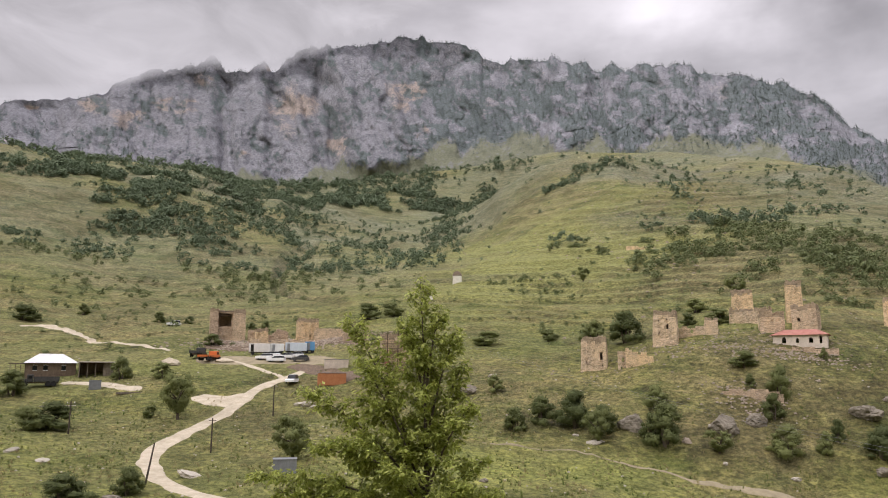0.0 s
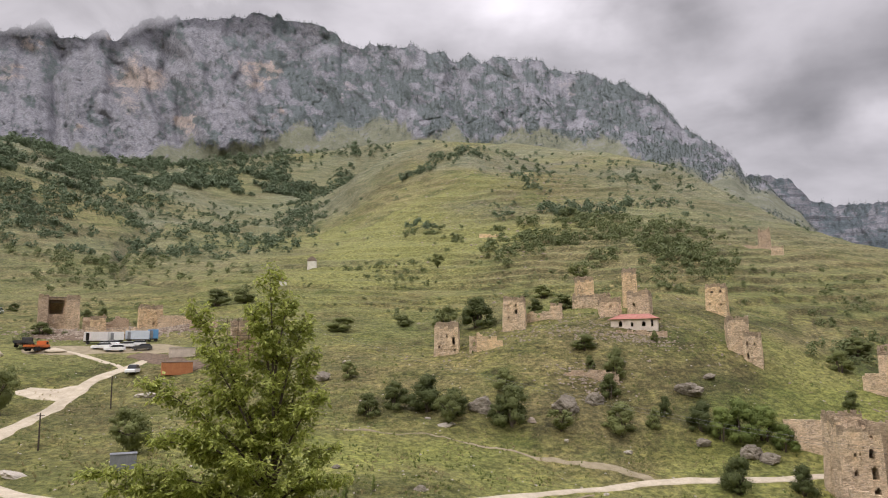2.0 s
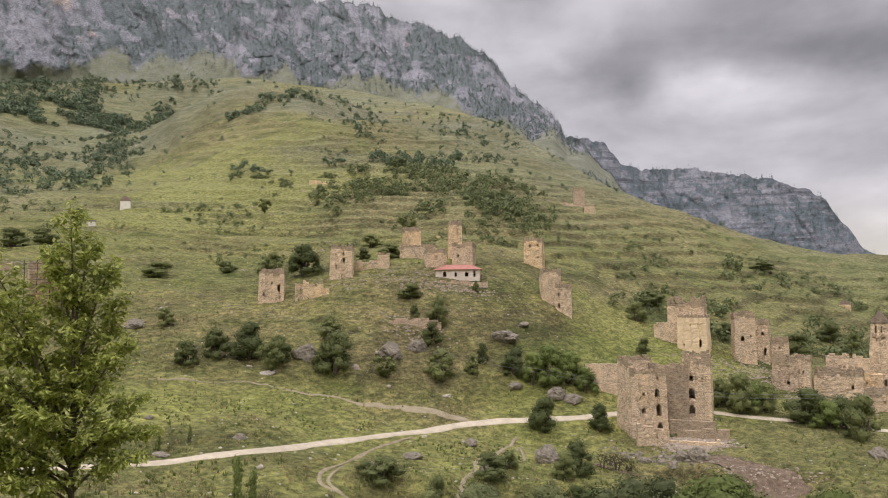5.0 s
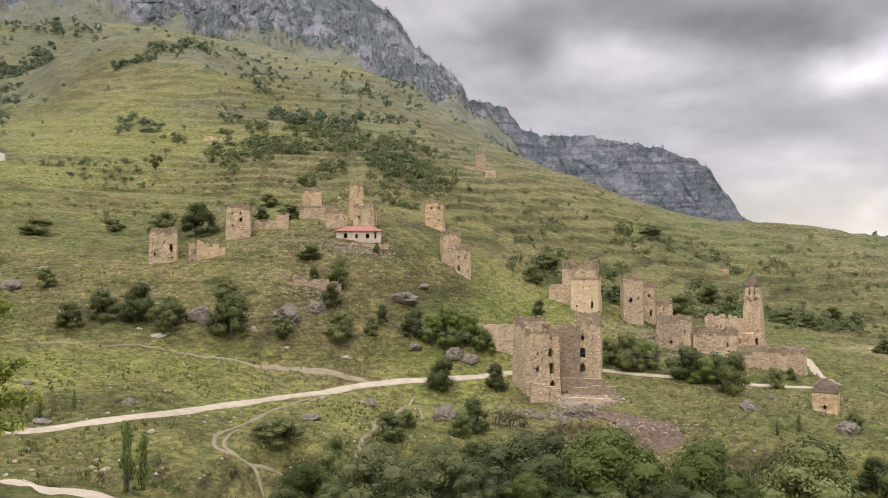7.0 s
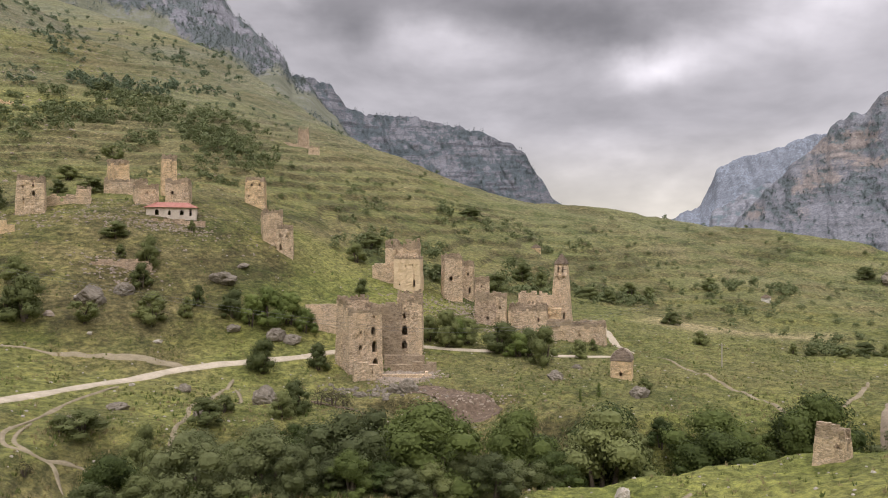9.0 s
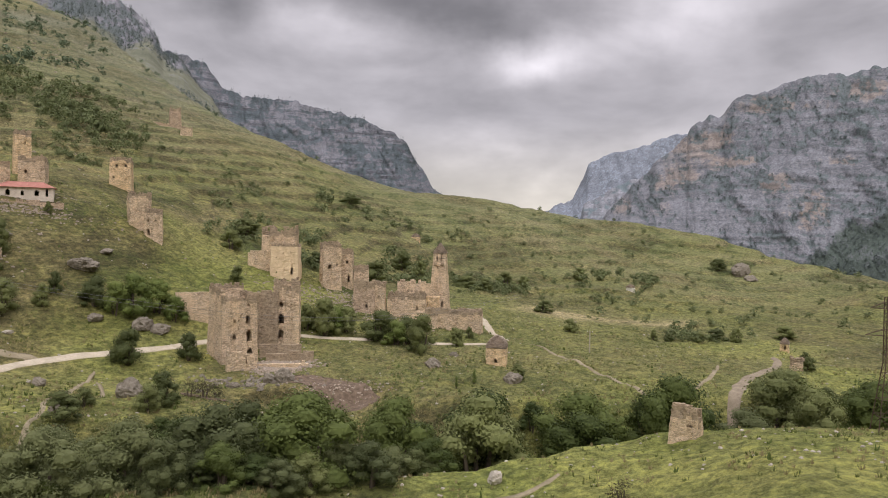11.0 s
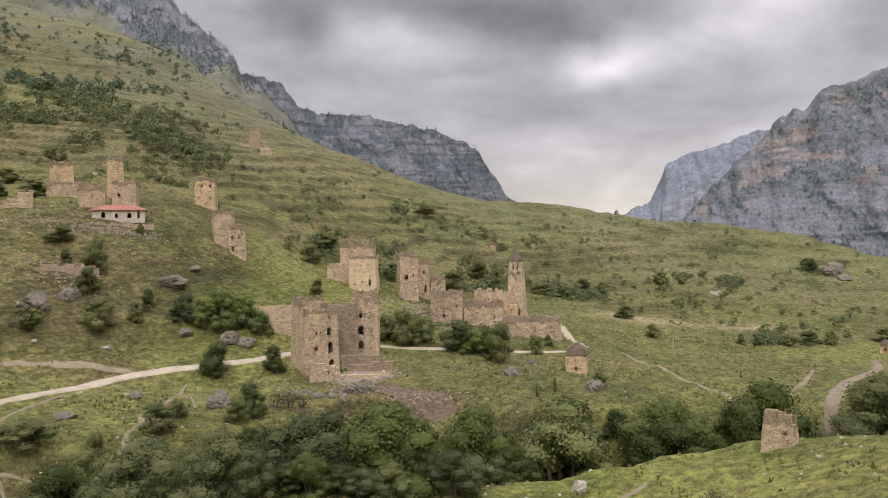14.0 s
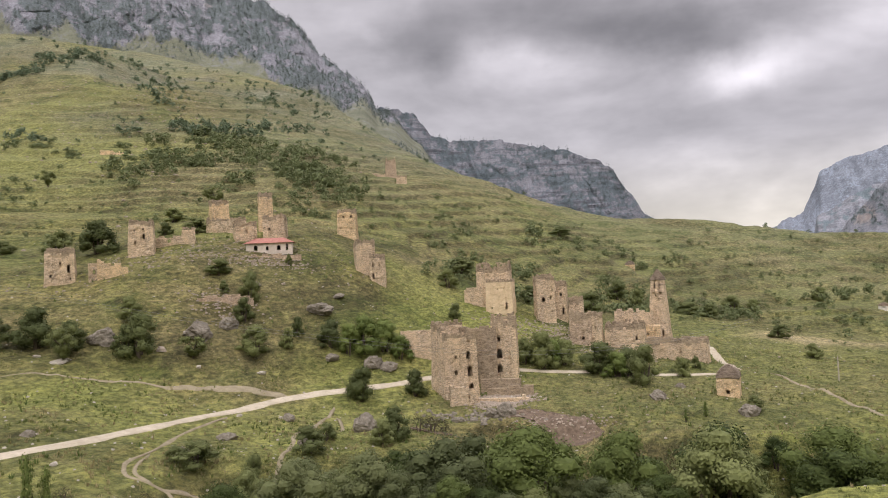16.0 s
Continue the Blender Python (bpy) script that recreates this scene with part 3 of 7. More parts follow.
# ---- meshes from grids and parts ----
def grid_mesh(name, P, material, attrs=None, closed=False):
    """A mesh over a rows x columns x 3 array."""
    rows, cols = P.shape[:2]
    mesh = bpy.data.meshes.new(name)
    idx = np.arange(rows * cols).reshape(rows, cols)
    a, b, c, d = idx[:-1, :-1], idx[:-1, 1:], idx[1:, 1:], idx[1:, :-1]
    q = np.stack([a, d, c, b], -1).reshape(-1, 4)
    mesh.vertices.add(rows * cols)
    mesh.vertices.foreach_set("co", P.reshape(-1).astype(np.float32))
    mesh.loops.add(q.size)
    mesh.loops.foreach_set("vertex_index", q.reshape(-1).astype(np.int32))
    mesh.polygons.add(len(q))
    mesh.polygons.foreach_set("loop_start", np.arange(0, q.size, 4, dtype=np.int32))
    mesh.polygons.foreach_set("use_smooth", np.ones(len(q), dtype=bool))
    mesh.update(calc_edges=True)
    for key, v in (attrs or {}).items():
        at = mesh.attributes.new(key, "FLOAT", "POINT")
        at.data.foreach_set("value", v.reshape(-1).astype(np.float32))
    mesh.materials.append(material)
    return new(name, mesh)


def polar(b, r, z):
    return np.stack([r * np.sin(np.radians(b)), r * np.cos(np.radians(b)), z], -1)


# ---- ground: one sheet, fine where it is looked at ----
cols = np.concatenate([np.linspace(-180, -46, 24)[:-1], np.linspace(-46, -33, 20)[:-1], np.linspace(-33, 92, 660)[:-1],
                       np.linspace(92, 101, 14)[:-1], np.linspace(101, 180, 16)])
rads = np.concatenate([[0.002, 0.4], np.geomspace(1.5, 46, 26)[:-1], np.geomspace(46, 200, 210)[:-1], np.geomspace(200, 560, 230)[:-1], np.geomspace(560, 900, 60)[:-1], np.geomspace(900, 4700, 50)])
B, Rr = np.meshgrid(cols, rads)
Z = ground_polar(B, Rr)
# behind the watcher the hillside climbs
behind = np.clip((np.abs(B - 27.5) - 75) / 50, 0, 1)
Z = Z * (1 - behind) + behind * (EYE_Z - 1.65 + np.minimum(Rr * 0.35, 260.0))
GX, GY = Rr * np.sin(np.radians(B)), Rr * np.cos(np.radians(B))
field = np.clip(soft_noise(GX / 75, GY / 75, 61) * 2.0 - 0.30, 0, 0.8) * np.clip((Rr - 200) / 60, 0, 1) * np.clip((640 - Rr) / 120, 0, 1) * np.clip((B + 4) / 8, 0, 1) * np.clip((34 - B) / 12, 0, 1)
field = np.maximum(field, np.clip(1.25 * np.exp(-((B - 6) / 8.0) ** 4 - ((Rr - 400) / 150) ** 4) * (0.62 + 0.75 * fbm(GX / 50, GY / 20, 3, 62)), 0, 0.9))
knoll = np.clip((B - 52) / 6, 0, 1) * np.clip((92 - Rr) / 10, 0, 1) * (0.75 + 0.25 * soft_noise(GX / 9, GY / 9, 63))
lush = knoll * np.clip((Rr - 8) / 6, 0, 1) + 0.75 * np.clip(np.exp(-((Rr - 92) / 24) ** 4 - ((B - 14) / 21) ** 4) * (0.75 + 0.9 * fbm(GX / 13, GY / 13, 3, 64)), 0, 1) + np.clip(soft_noise(GX / 34, GY / 34, 65) * 1.6 - 0.35, 0, 0.7) * np.clip((200 - Rr) / 40, 0, 1)
mown = np.interp(B, [58.8, 61.9, 66.3, 70.6, 74.7], [184, 193, 194, 199, 204]) + 3 * soft_noise(GX / 12, GY / 12, 67)
hay = np.exp(-((Rr - mown) / 8.0) ** 2) * np.clip((B - 60) / 3, 0, 1) * np.clip((76 - B) / 3, 0, 1)
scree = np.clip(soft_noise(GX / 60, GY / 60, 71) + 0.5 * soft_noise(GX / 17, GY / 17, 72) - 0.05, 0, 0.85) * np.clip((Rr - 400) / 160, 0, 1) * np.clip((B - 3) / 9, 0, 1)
heath = np.clip(1.5 * fbm(GX / 30, GY / 30, 5, 77, 0.62) - 0.25, 0, 0.85) * np.clip((Rr - 95) / 25, 0, 1) * np.clip(1.15 - 0.5 * np.clip((Rr - 330) / 420, 0, 1), 0, 1) * (1 - 0.7 * field)
heath = np.maximum(heath, 0.7 * np.clip(np.exp(-((B - 23) / 7.5) ** 4 - ((Rr - 620) / 130) ** 4) * (0.8 + 0.9 * fbm(GX / 40, GY / 40, 3, 78)), 0, 1))
# grows with range: how much haze is painted into the far grass
far_haze = np.clip(0.08 * np.clip((Rr - 150) / 40, 0, 1) + np.clip((Rr - 230) / 420, 0, 1), 0, 1) * np.clip(0.75 + 0.5 * fbm(GX / 90, GY / 90, 3, 75), 0.2, 1) * (1 - 0.85 * field) * (1 - 0.9 * hay)
grid_mesh("ground", polar(B, Rr, Z), GRASS, {"far_haze": far_haze, "heath": heath, "field": field, "scree": scree, "lush": np.clip(lush, 0, 1), "hay": hay})
tagged(bpy.data.objects["ground"], "rough mountain pasture with grass, terraces and scree", "ground", kind="structure")

# ---- mountains ----
def facets(u, v, seed):
    """Broken planes, about -1 to 1: each cell of a jittered lattice has its own height and tilt."""
    fu, fv = np.floor(u).astype(np.int64), np.floor(v).astype(np.int64)
    best, val = np.full(np.shape(u), 1e9), np.zeros(np.shape(u))
    for du in (-1, 0, 1):
        for dv in (-1, 0, 1):
            iu, iv = fu + du, fv + dv
            cu, cv = iu + 0.5 + 0.42 * lattice(iu, iv, seed), iv + 0.5 + 0.42 * lattice(iu, iv, seed + 1)
            d = (u - cu) ** 2 + (v - cv) ** 2
            h = 0.28 * lattice(iu, iv, seed + 2) + 0.9 * lattice(iu, iv, seed + 3) * (u - cu) + 0.9 * lattice(iu, iv, seed + 4) * (v - cv)
            val, best = np.where(d < best, h, val), np.minimum(d, best)
    return val


def spots(b, e, rows):
    """Soft patches at (bearing, height, half width, half height, slant)."""
    out = np.zeros(np.shape(b))
    for cb, ce, wb, we, slant in rows:
        x, y = b - cb, e - ce
        out = np.maximum(out, np.exp(-((x - slant * y) / wb) ** 2 - (y / we) ** 2))
    return out


def mountain(name, label, skyline, foot, depth, reach, material, cols_n, rows_n, rough, seed, strata=0.0, turf=None, wooded=None, scars=(), bias=0.0):
    """A rock wall: skyline gives (bearing, angle of sight); foot gives (bearing, range, angle of sight). turf: the line up to which grass climbs;
    wooded: (bearing, share of trees); scars: patches of fresh warm stone."""
    xs = [s[0] for s in skyline]
    b = np.linspace(xs[0], xs[-1], cols_n)
    top = np.interp(b, xs, [s[1] for s in skyline])
    low = smooth_interp(b, [f[0] for f in foot], [f[2] for f in foot])
    near = smooth_interp(b, [f[0] for f in foot], [f[1] for f in foot])
    s = np.concatenate([np.linspace(-0.12, 1, rows_n), 1 + np.geomspace(0.02, 1.2, 8)])
    Bm, S = np.meshgrid(b, s)
    T, Lo, Ne = np.broadcast_to(top, Bm.shape), np.broadcast_to(low, Bm.shape), np.broadcast_to(near, Bm.shape)
    span = foot[0][1] + depth * 0.5
    arc = np.radians(Bm) * span
    crest_noise = 0.042 * fbm(arc / 26, 0 * arc + seed, 4, seed + 3) * reach
    s01 = np.clip(S, 0, 1)
    el = Lo + (T + crest_noise - Lo) * np.minimum(S, 1)
    hh = np.radians(el) * span
    lean = arc + 0.35 * hh
    line = np.interp(Bm, [t[0] for t in turf], [t[1] for t in turf]) if turf else Lo - 2.0
    line = line + 0.9 * fbm(arc / 70, hh / 300, 3, seed + 70) + 0.5 * ridged(arc / 42 + 0.3 * fbm(arc / 60, hh / 60, 2, seed + 71), hh / 400, 2, seed + 72)
    grass = np.clip(0.5 + (line - el) / 1.3, 0, 1)
    hard = np.clip((el - line) / 1.2 + 0.75, 0.10, 1)
    rng = Ne + depth * s01 ** 1.3
    rug = np.clip(s01 * 6, 0.2, 1) * np.clip((1.03 - S) * 9, 0.25, 1) * hard
    bend = 0.30 * fbm(arc / 120, hh / 120, 3, seed + 9)
    rel = (ridged(lean / 150 + bend, hh / 560, 3, seed) * 44 + ridged(lean / 62 + bend, hh / 300, 2, seed + 11) * 13 + facets(lean / 46 + bend, hh / 70, seed + 20) * 5 + facets(lean / 20 + bend, hh / 30 + bend, seed + 30) * 4.2
           + facets(lean / 9, hh / 13, seed + 40) * 2.8 + fbm(arc / 7, hh / 8, 3, seed + 50) * 2.2)
    rng = rng + rough * rug * rel
    # ledges of the bedding
    bed = (hh + 26 * np.sin(arc / 170 + seed) + 11 * fbm(arc / 120, hh / 70, 3, seed + 60)) / 24
    step = bed - np.floor(bed)
    rng = rng + strata * rug * (np.clip(step * 4 - 3, 0, 1) - step) * np.clip(0.5 + 0.9 * soft_noise(arc / 90, bed * 1.0, seed + 61), 0, 1)
    z = EYE_Z + rng * np.tan(np.radians(el))
    over = np.clip(S - 1, 0, 2)
    rng = rng + over * depth * 0.8
    z = z - over * depth * 0.55
    share = np.interp(Bm, [t[0] for t in wooded], [t[1] for t in wooded]) if wooded else 0.0 * Bm
    wood = 0.22 * fbm(lean / 90, hh / 60, 3, seed + 80) + 0.40 * fbm(lean / 17, hh / 15, 4, seed + 83, 0.7) + share
    wood = wood + strata / 24.0 * np.clip(step * 5 - 3.6, 0, 1)
    wood = np.clip(wood * np.clip((el - line) / 0.8 + 0.9, 0.0, 1), 0, 1)
    warm = np.clip(0.42 * fbm(arc / 95, hh / 80, 3, seed + 90) - 0.12 + bias + spots(Bm, el, scars) * (0.75 + 0.7 * facets(lean / 17, hh / 11, seed + 95)), 0, 1)
    ob = grid_mesh(name, polar(Bm, rng, z), material, {"grass": grass, "wood": wood, "warm": warm})
    tagged(ob, label, "mountain", kind="structure")
    return polar(Bm, rng, z)[:rows_n], wood[:rows_n], (grass * (s01 > 0.02))[:rows_n]


SKY_MAIN = [(-48, 14.5), (-38, 16.5), (-32.5, 17.7), (-29.2, 18.8), (-26.2, 19.5), (-23.7, 21.5), (-20.9, 22.1), (-18.8, 23.2), (-17.5, 22.5), (-15.8, 22.9),
            (-14.5, 23.5), (-14.0, 22.9), (-11.8, 24.3), (-9.8, 24.9), (-6.8, 24.9), (-4.5, 25.7), (-1.1, 25.9), (2.2, 25.0), (4.1, 24.4), (6.4, 24.1),
            (9.0, 24.4), (10.6, 23.9), (12.8, 23.3), (15.9, 23.1), (18.5, 23.2), (20.6, 22.3), (23.4, 21.6), (25.7, 20.6), (28.2, 19.1), (29.4, 18.2),
            (30.2, 16.8), (31.2, 16.4), (32.4, 15.6), (33.6, 14.8), (34.5, 13.2), (35.5, 12.5), (37.2, 10.4), (39.0, 8.6), (41, 6.5)]
FOOT_MAIN = [(-48, 1150, 10.5), (-32, 1150, 11.6), (-26, 1150, 12.4), (-16, 1160, 13.2), (-10, 1180, 13.4), (-5, 1190, 14.2), (0, 1190, 15.2), (5, 1170, 15.8),
             (12, 1130, 16.2), (22, 1030, 14.4), (28, 960, 12.8), (32, 900, 11.2), (36, 800, 8.9), (41, 700, 4.8)]
TURF_MAIN = [(-48, 11), (-32, 12), (-17, 14.8), (-10, 15.4), (-6, 15.6), (-1, 16.9), (3.5, 17.8), (8, 18.0), (12, 18.2), (15, 17.6), (18, 17.5), (21, 16.8), (24, 16.4), (26.5, 15.6), (29, 14.4), (31.5, 13.3), (34.3, 12.0), (36.5, 10.7), (38.7, 9.0), (41, 6.6)]
WOOD_MAIN = [(-48, 0.24), (-20, 0.24), (-12, 0.24), (-6, 0.30), (-2, 0.50), (4, 0.60), (12, 0.58), (18, 0.54), (24, 0.56), (30, 0.52), (36, 0.40), (41, 0.34)]
SCARS_MAIN = [(-2.4, 22.0, 2.2, 0.9, 0.2), (-3.4, 20.7, 1.2, 0.5, 0.0), (-1.6, 18.9, 1.0, 0.9, 0.1), (-3.0, 16.9, 1.2, 0.4, 0.0), (7.9, 23.1, 0.8, 0.5, 0.0), (-14.3, 23.2, 0.7, 0.7, 0.0), (-19.0, 21.6, 1.6, 0.8, 0.6),
              (-21.2, 19.6, 2.6, 0.8, 1.0), (-23.6, 18.4, 1.5, 0.9, 0.8), (-27.0, 19.0, 1.0, 0.6, 0.3), (-16.0, 16.6, 1.2, 0.7, 0.5), (-12.2, 20.4, 1.6, 0.8, 0.4), (-30.5, 18.0, 1.0, 0.4, 0.2), (-8.6, 18.0, 0.9, 0.7, 0.3)]
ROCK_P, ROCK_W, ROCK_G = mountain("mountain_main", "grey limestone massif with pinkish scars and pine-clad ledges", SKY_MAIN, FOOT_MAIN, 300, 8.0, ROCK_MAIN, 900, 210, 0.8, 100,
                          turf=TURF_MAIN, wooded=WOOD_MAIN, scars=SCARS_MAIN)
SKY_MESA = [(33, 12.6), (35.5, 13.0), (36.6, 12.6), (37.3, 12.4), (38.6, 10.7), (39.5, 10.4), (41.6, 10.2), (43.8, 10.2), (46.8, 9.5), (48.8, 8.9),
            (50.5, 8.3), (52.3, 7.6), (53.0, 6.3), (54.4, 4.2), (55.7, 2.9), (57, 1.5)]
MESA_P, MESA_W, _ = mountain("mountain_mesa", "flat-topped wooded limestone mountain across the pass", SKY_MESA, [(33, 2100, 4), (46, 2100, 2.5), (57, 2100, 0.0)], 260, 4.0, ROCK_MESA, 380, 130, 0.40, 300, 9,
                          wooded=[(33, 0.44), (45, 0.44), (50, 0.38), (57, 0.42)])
SKY_FAR = [(61, 0.5), (64.1, 2.4), (65.6, 3.1), (66.3, 4.6), (66.7, 5.7), (68.5, 6.5), (71.0, 7.1), (73.1, 7.9), (74.7, 7.7), (80, 7.6)]
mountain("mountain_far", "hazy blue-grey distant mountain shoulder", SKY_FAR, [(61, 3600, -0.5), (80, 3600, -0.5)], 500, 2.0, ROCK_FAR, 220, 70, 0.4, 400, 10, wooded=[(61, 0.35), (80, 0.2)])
SKY_SPUR = [(63, 0.2), (66.2, 1.6), (66.4, 2.6), (68.2, 3.7), (69.7, 4.4), (70.9, 4.8), (72.0, 6.0), (75, 7.4), (79, 8.0)]
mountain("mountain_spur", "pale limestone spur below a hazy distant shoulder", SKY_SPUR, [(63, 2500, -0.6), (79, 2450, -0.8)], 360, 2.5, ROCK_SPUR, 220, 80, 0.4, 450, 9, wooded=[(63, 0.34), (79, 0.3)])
SKY_RIGHT = [(66.5, 0.0), (67.9, 1.6), (69.3, 3.3), (70.6, 4.7), (72.6, 6.6), (74.5, 8.5), (75.6, 9.1), (76.6, 9.5), (77.3, 10.1), (79.7, 11.0), (82.0, 11.4), (83.7, 11.6), (84.6, 11.2),
             (85.8, 11.7), (86.8, 11.8), (88.1, 11.2), (92, 10.8), (100, 9.5)]
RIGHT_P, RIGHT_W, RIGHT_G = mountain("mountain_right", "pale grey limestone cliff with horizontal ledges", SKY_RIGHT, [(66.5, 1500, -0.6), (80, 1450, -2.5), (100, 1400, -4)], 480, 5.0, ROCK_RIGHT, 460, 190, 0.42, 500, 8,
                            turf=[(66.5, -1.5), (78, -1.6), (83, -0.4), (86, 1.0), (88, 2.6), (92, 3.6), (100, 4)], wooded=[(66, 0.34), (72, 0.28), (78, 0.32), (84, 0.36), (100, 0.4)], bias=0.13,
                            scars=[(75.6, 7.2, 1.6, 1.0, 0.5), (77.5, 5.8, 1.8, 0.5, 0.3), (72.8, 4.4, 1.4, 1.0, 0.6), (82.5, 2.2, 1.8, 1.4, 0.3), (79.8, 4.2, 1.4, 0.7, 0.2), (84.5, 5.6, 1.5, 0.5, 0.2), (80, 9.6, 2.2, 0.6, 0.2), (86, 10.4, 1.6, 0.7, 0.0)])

# ---- a kit for things and their parts ----
def at(b, r, sink=0.0):
    """The place on the ground at a bearing and range."""
    x, y = r * math.sin(radians(b)), r * math.cos(radians(b))
    return Vector((x, y, ground(x, y) - sink))


def level(b, r, half, lift=0.0):
    """A place on the ground whose height is the mean over a square round it."""
    c = at(b, r)
    c.z = sum(ground(c.x + i * half, c.y + j * half) for i in (-1, 0, 1) for j in (-1, 0, 1)) / 9 + lift
    return c


def thing(name, label, category, place, turn=0.0, group="", scale=None):
    ob = new(name)
    ob.empty_display_size = 0.2
    ob.matrix_basis = Matrix.Translation(place) @ pose(0, 0, 0, 0, 0, turn)
    return tagged(ob, label, category, group)


def part(name, bm, material, parent=None, label="", smooth=False, second=None):
    mesh = bpy.data.meshes.new(name)
    bm.normal_update()
    bm.to_mesh(mesh)
    bm.free()
    if smooth:
        mesh.polygons.foreach_set("use_smooth", np.ones(len(mesh.polygons), dtype=bool))
    mesh.materials.append(material)
    if second:
        mesh.materials.append(second)
    ob = new(name, mesh)
    ob.parent = parent
    return tagged(ob, label) if label else ob


def part_data(name, verts, faces, material, parent=None, label="", smooth=False):
    mesh = bpy.data.meshes.new(name)
    mesh.from_pydata([tuple(v) for v in verts], [], faces)
    if smooth:
        mesh.polygons.foreach_set("use_smooth", np.ones(len(mesh.polygons), dtype=bool))
    mesh.materials.append(material)
    ob = new(name, mesh)
    ob.parent = parent
    return tagged(ob, label) if label else ob


def quads_mesh(name, Q, material, normals=None):
    """A mesh of loose quads from an n x 4 x 3 array; normals: one a quad, for soft shading over a crown."""
    n = len(Q)
    mesh = bpy.data.meshes.new(name)
    mesh.vertices.add(4 * n)
    mesh.vertices.foreach_set("co", Q.reshape(-1).astype(np.float32))
    mesh.loops.add(4 * n)
    mesh.loops.foreach_set("vertex_index", np.arange(4 * n, dtype=np.int32))
    mesh.polygons.add(n)
    mesh.polygons.foreach_set("loop_start", np.arange(0, 4 * n, 4, dtype=np.int32))
    mesh.update(calc_edges=True)
    if normals is not None:
        mesh.polygons.foreach_set("use_smooth", np.ones(n, dtype=bool))
        mesh.normals_split_custom_set(np.repeat(normals, 4, axis=0).astype(np.float32))
    mesh.materials.append(material)
    return mesh


def block(bm, x0, x1, y0, y1, z0, z1, bevel=0.0):
    r = bmesh.ops.create_cube(bm, size=1.0)
    vs = r["verts"]
    bmesh.ops.scale(bm, vec=(x1 - x0, y1 - y0, z1 - z0), verts=vs)
    bmesh.ops.translate(bm, vec=((x0 + x1) / 2, (y0 + y1) / 2, (z0 + z1) / 2), verts=vs)
    if bevel:
        es = list({e for v in vs for e in v.link_edges})
        bmesh.ops.bevel(bm, geom=es, offset=bevel, segments=2, affect="EDGES", profile=0.6)
    return vs


def box_bm(*a, bevel=0.0):
    bm = bmesh.new()
    block(bm, *a, bevel=bevel)
    return bm


def rod(bm, a, b, r0, r1=None, sides=6):
    a, b = Vector(a), Vector(b)
    r1 = r0 if r1 is None else r1
    q = (b - a).to_track_quat("Z", "Y").to_matrix()
    rings = []
    for p, rad in ((a, r0), (b, r1)):
        rings.append([bm.verts.new(p + q @ Vector((rad * math.cos(k * math.tau / sides), rad * math.sin(k * math.tau / sides), 0))) for k in range(sides)])
    for k in range(sides):
        bm.faces.new((rings[0][k], rings[0][(k + 1) % sides], rings[1][(k + 1) % sides], rings[1][k]))
    bm.faces.new(rings[1])
    bm.faces.new(rings[0][::-1])


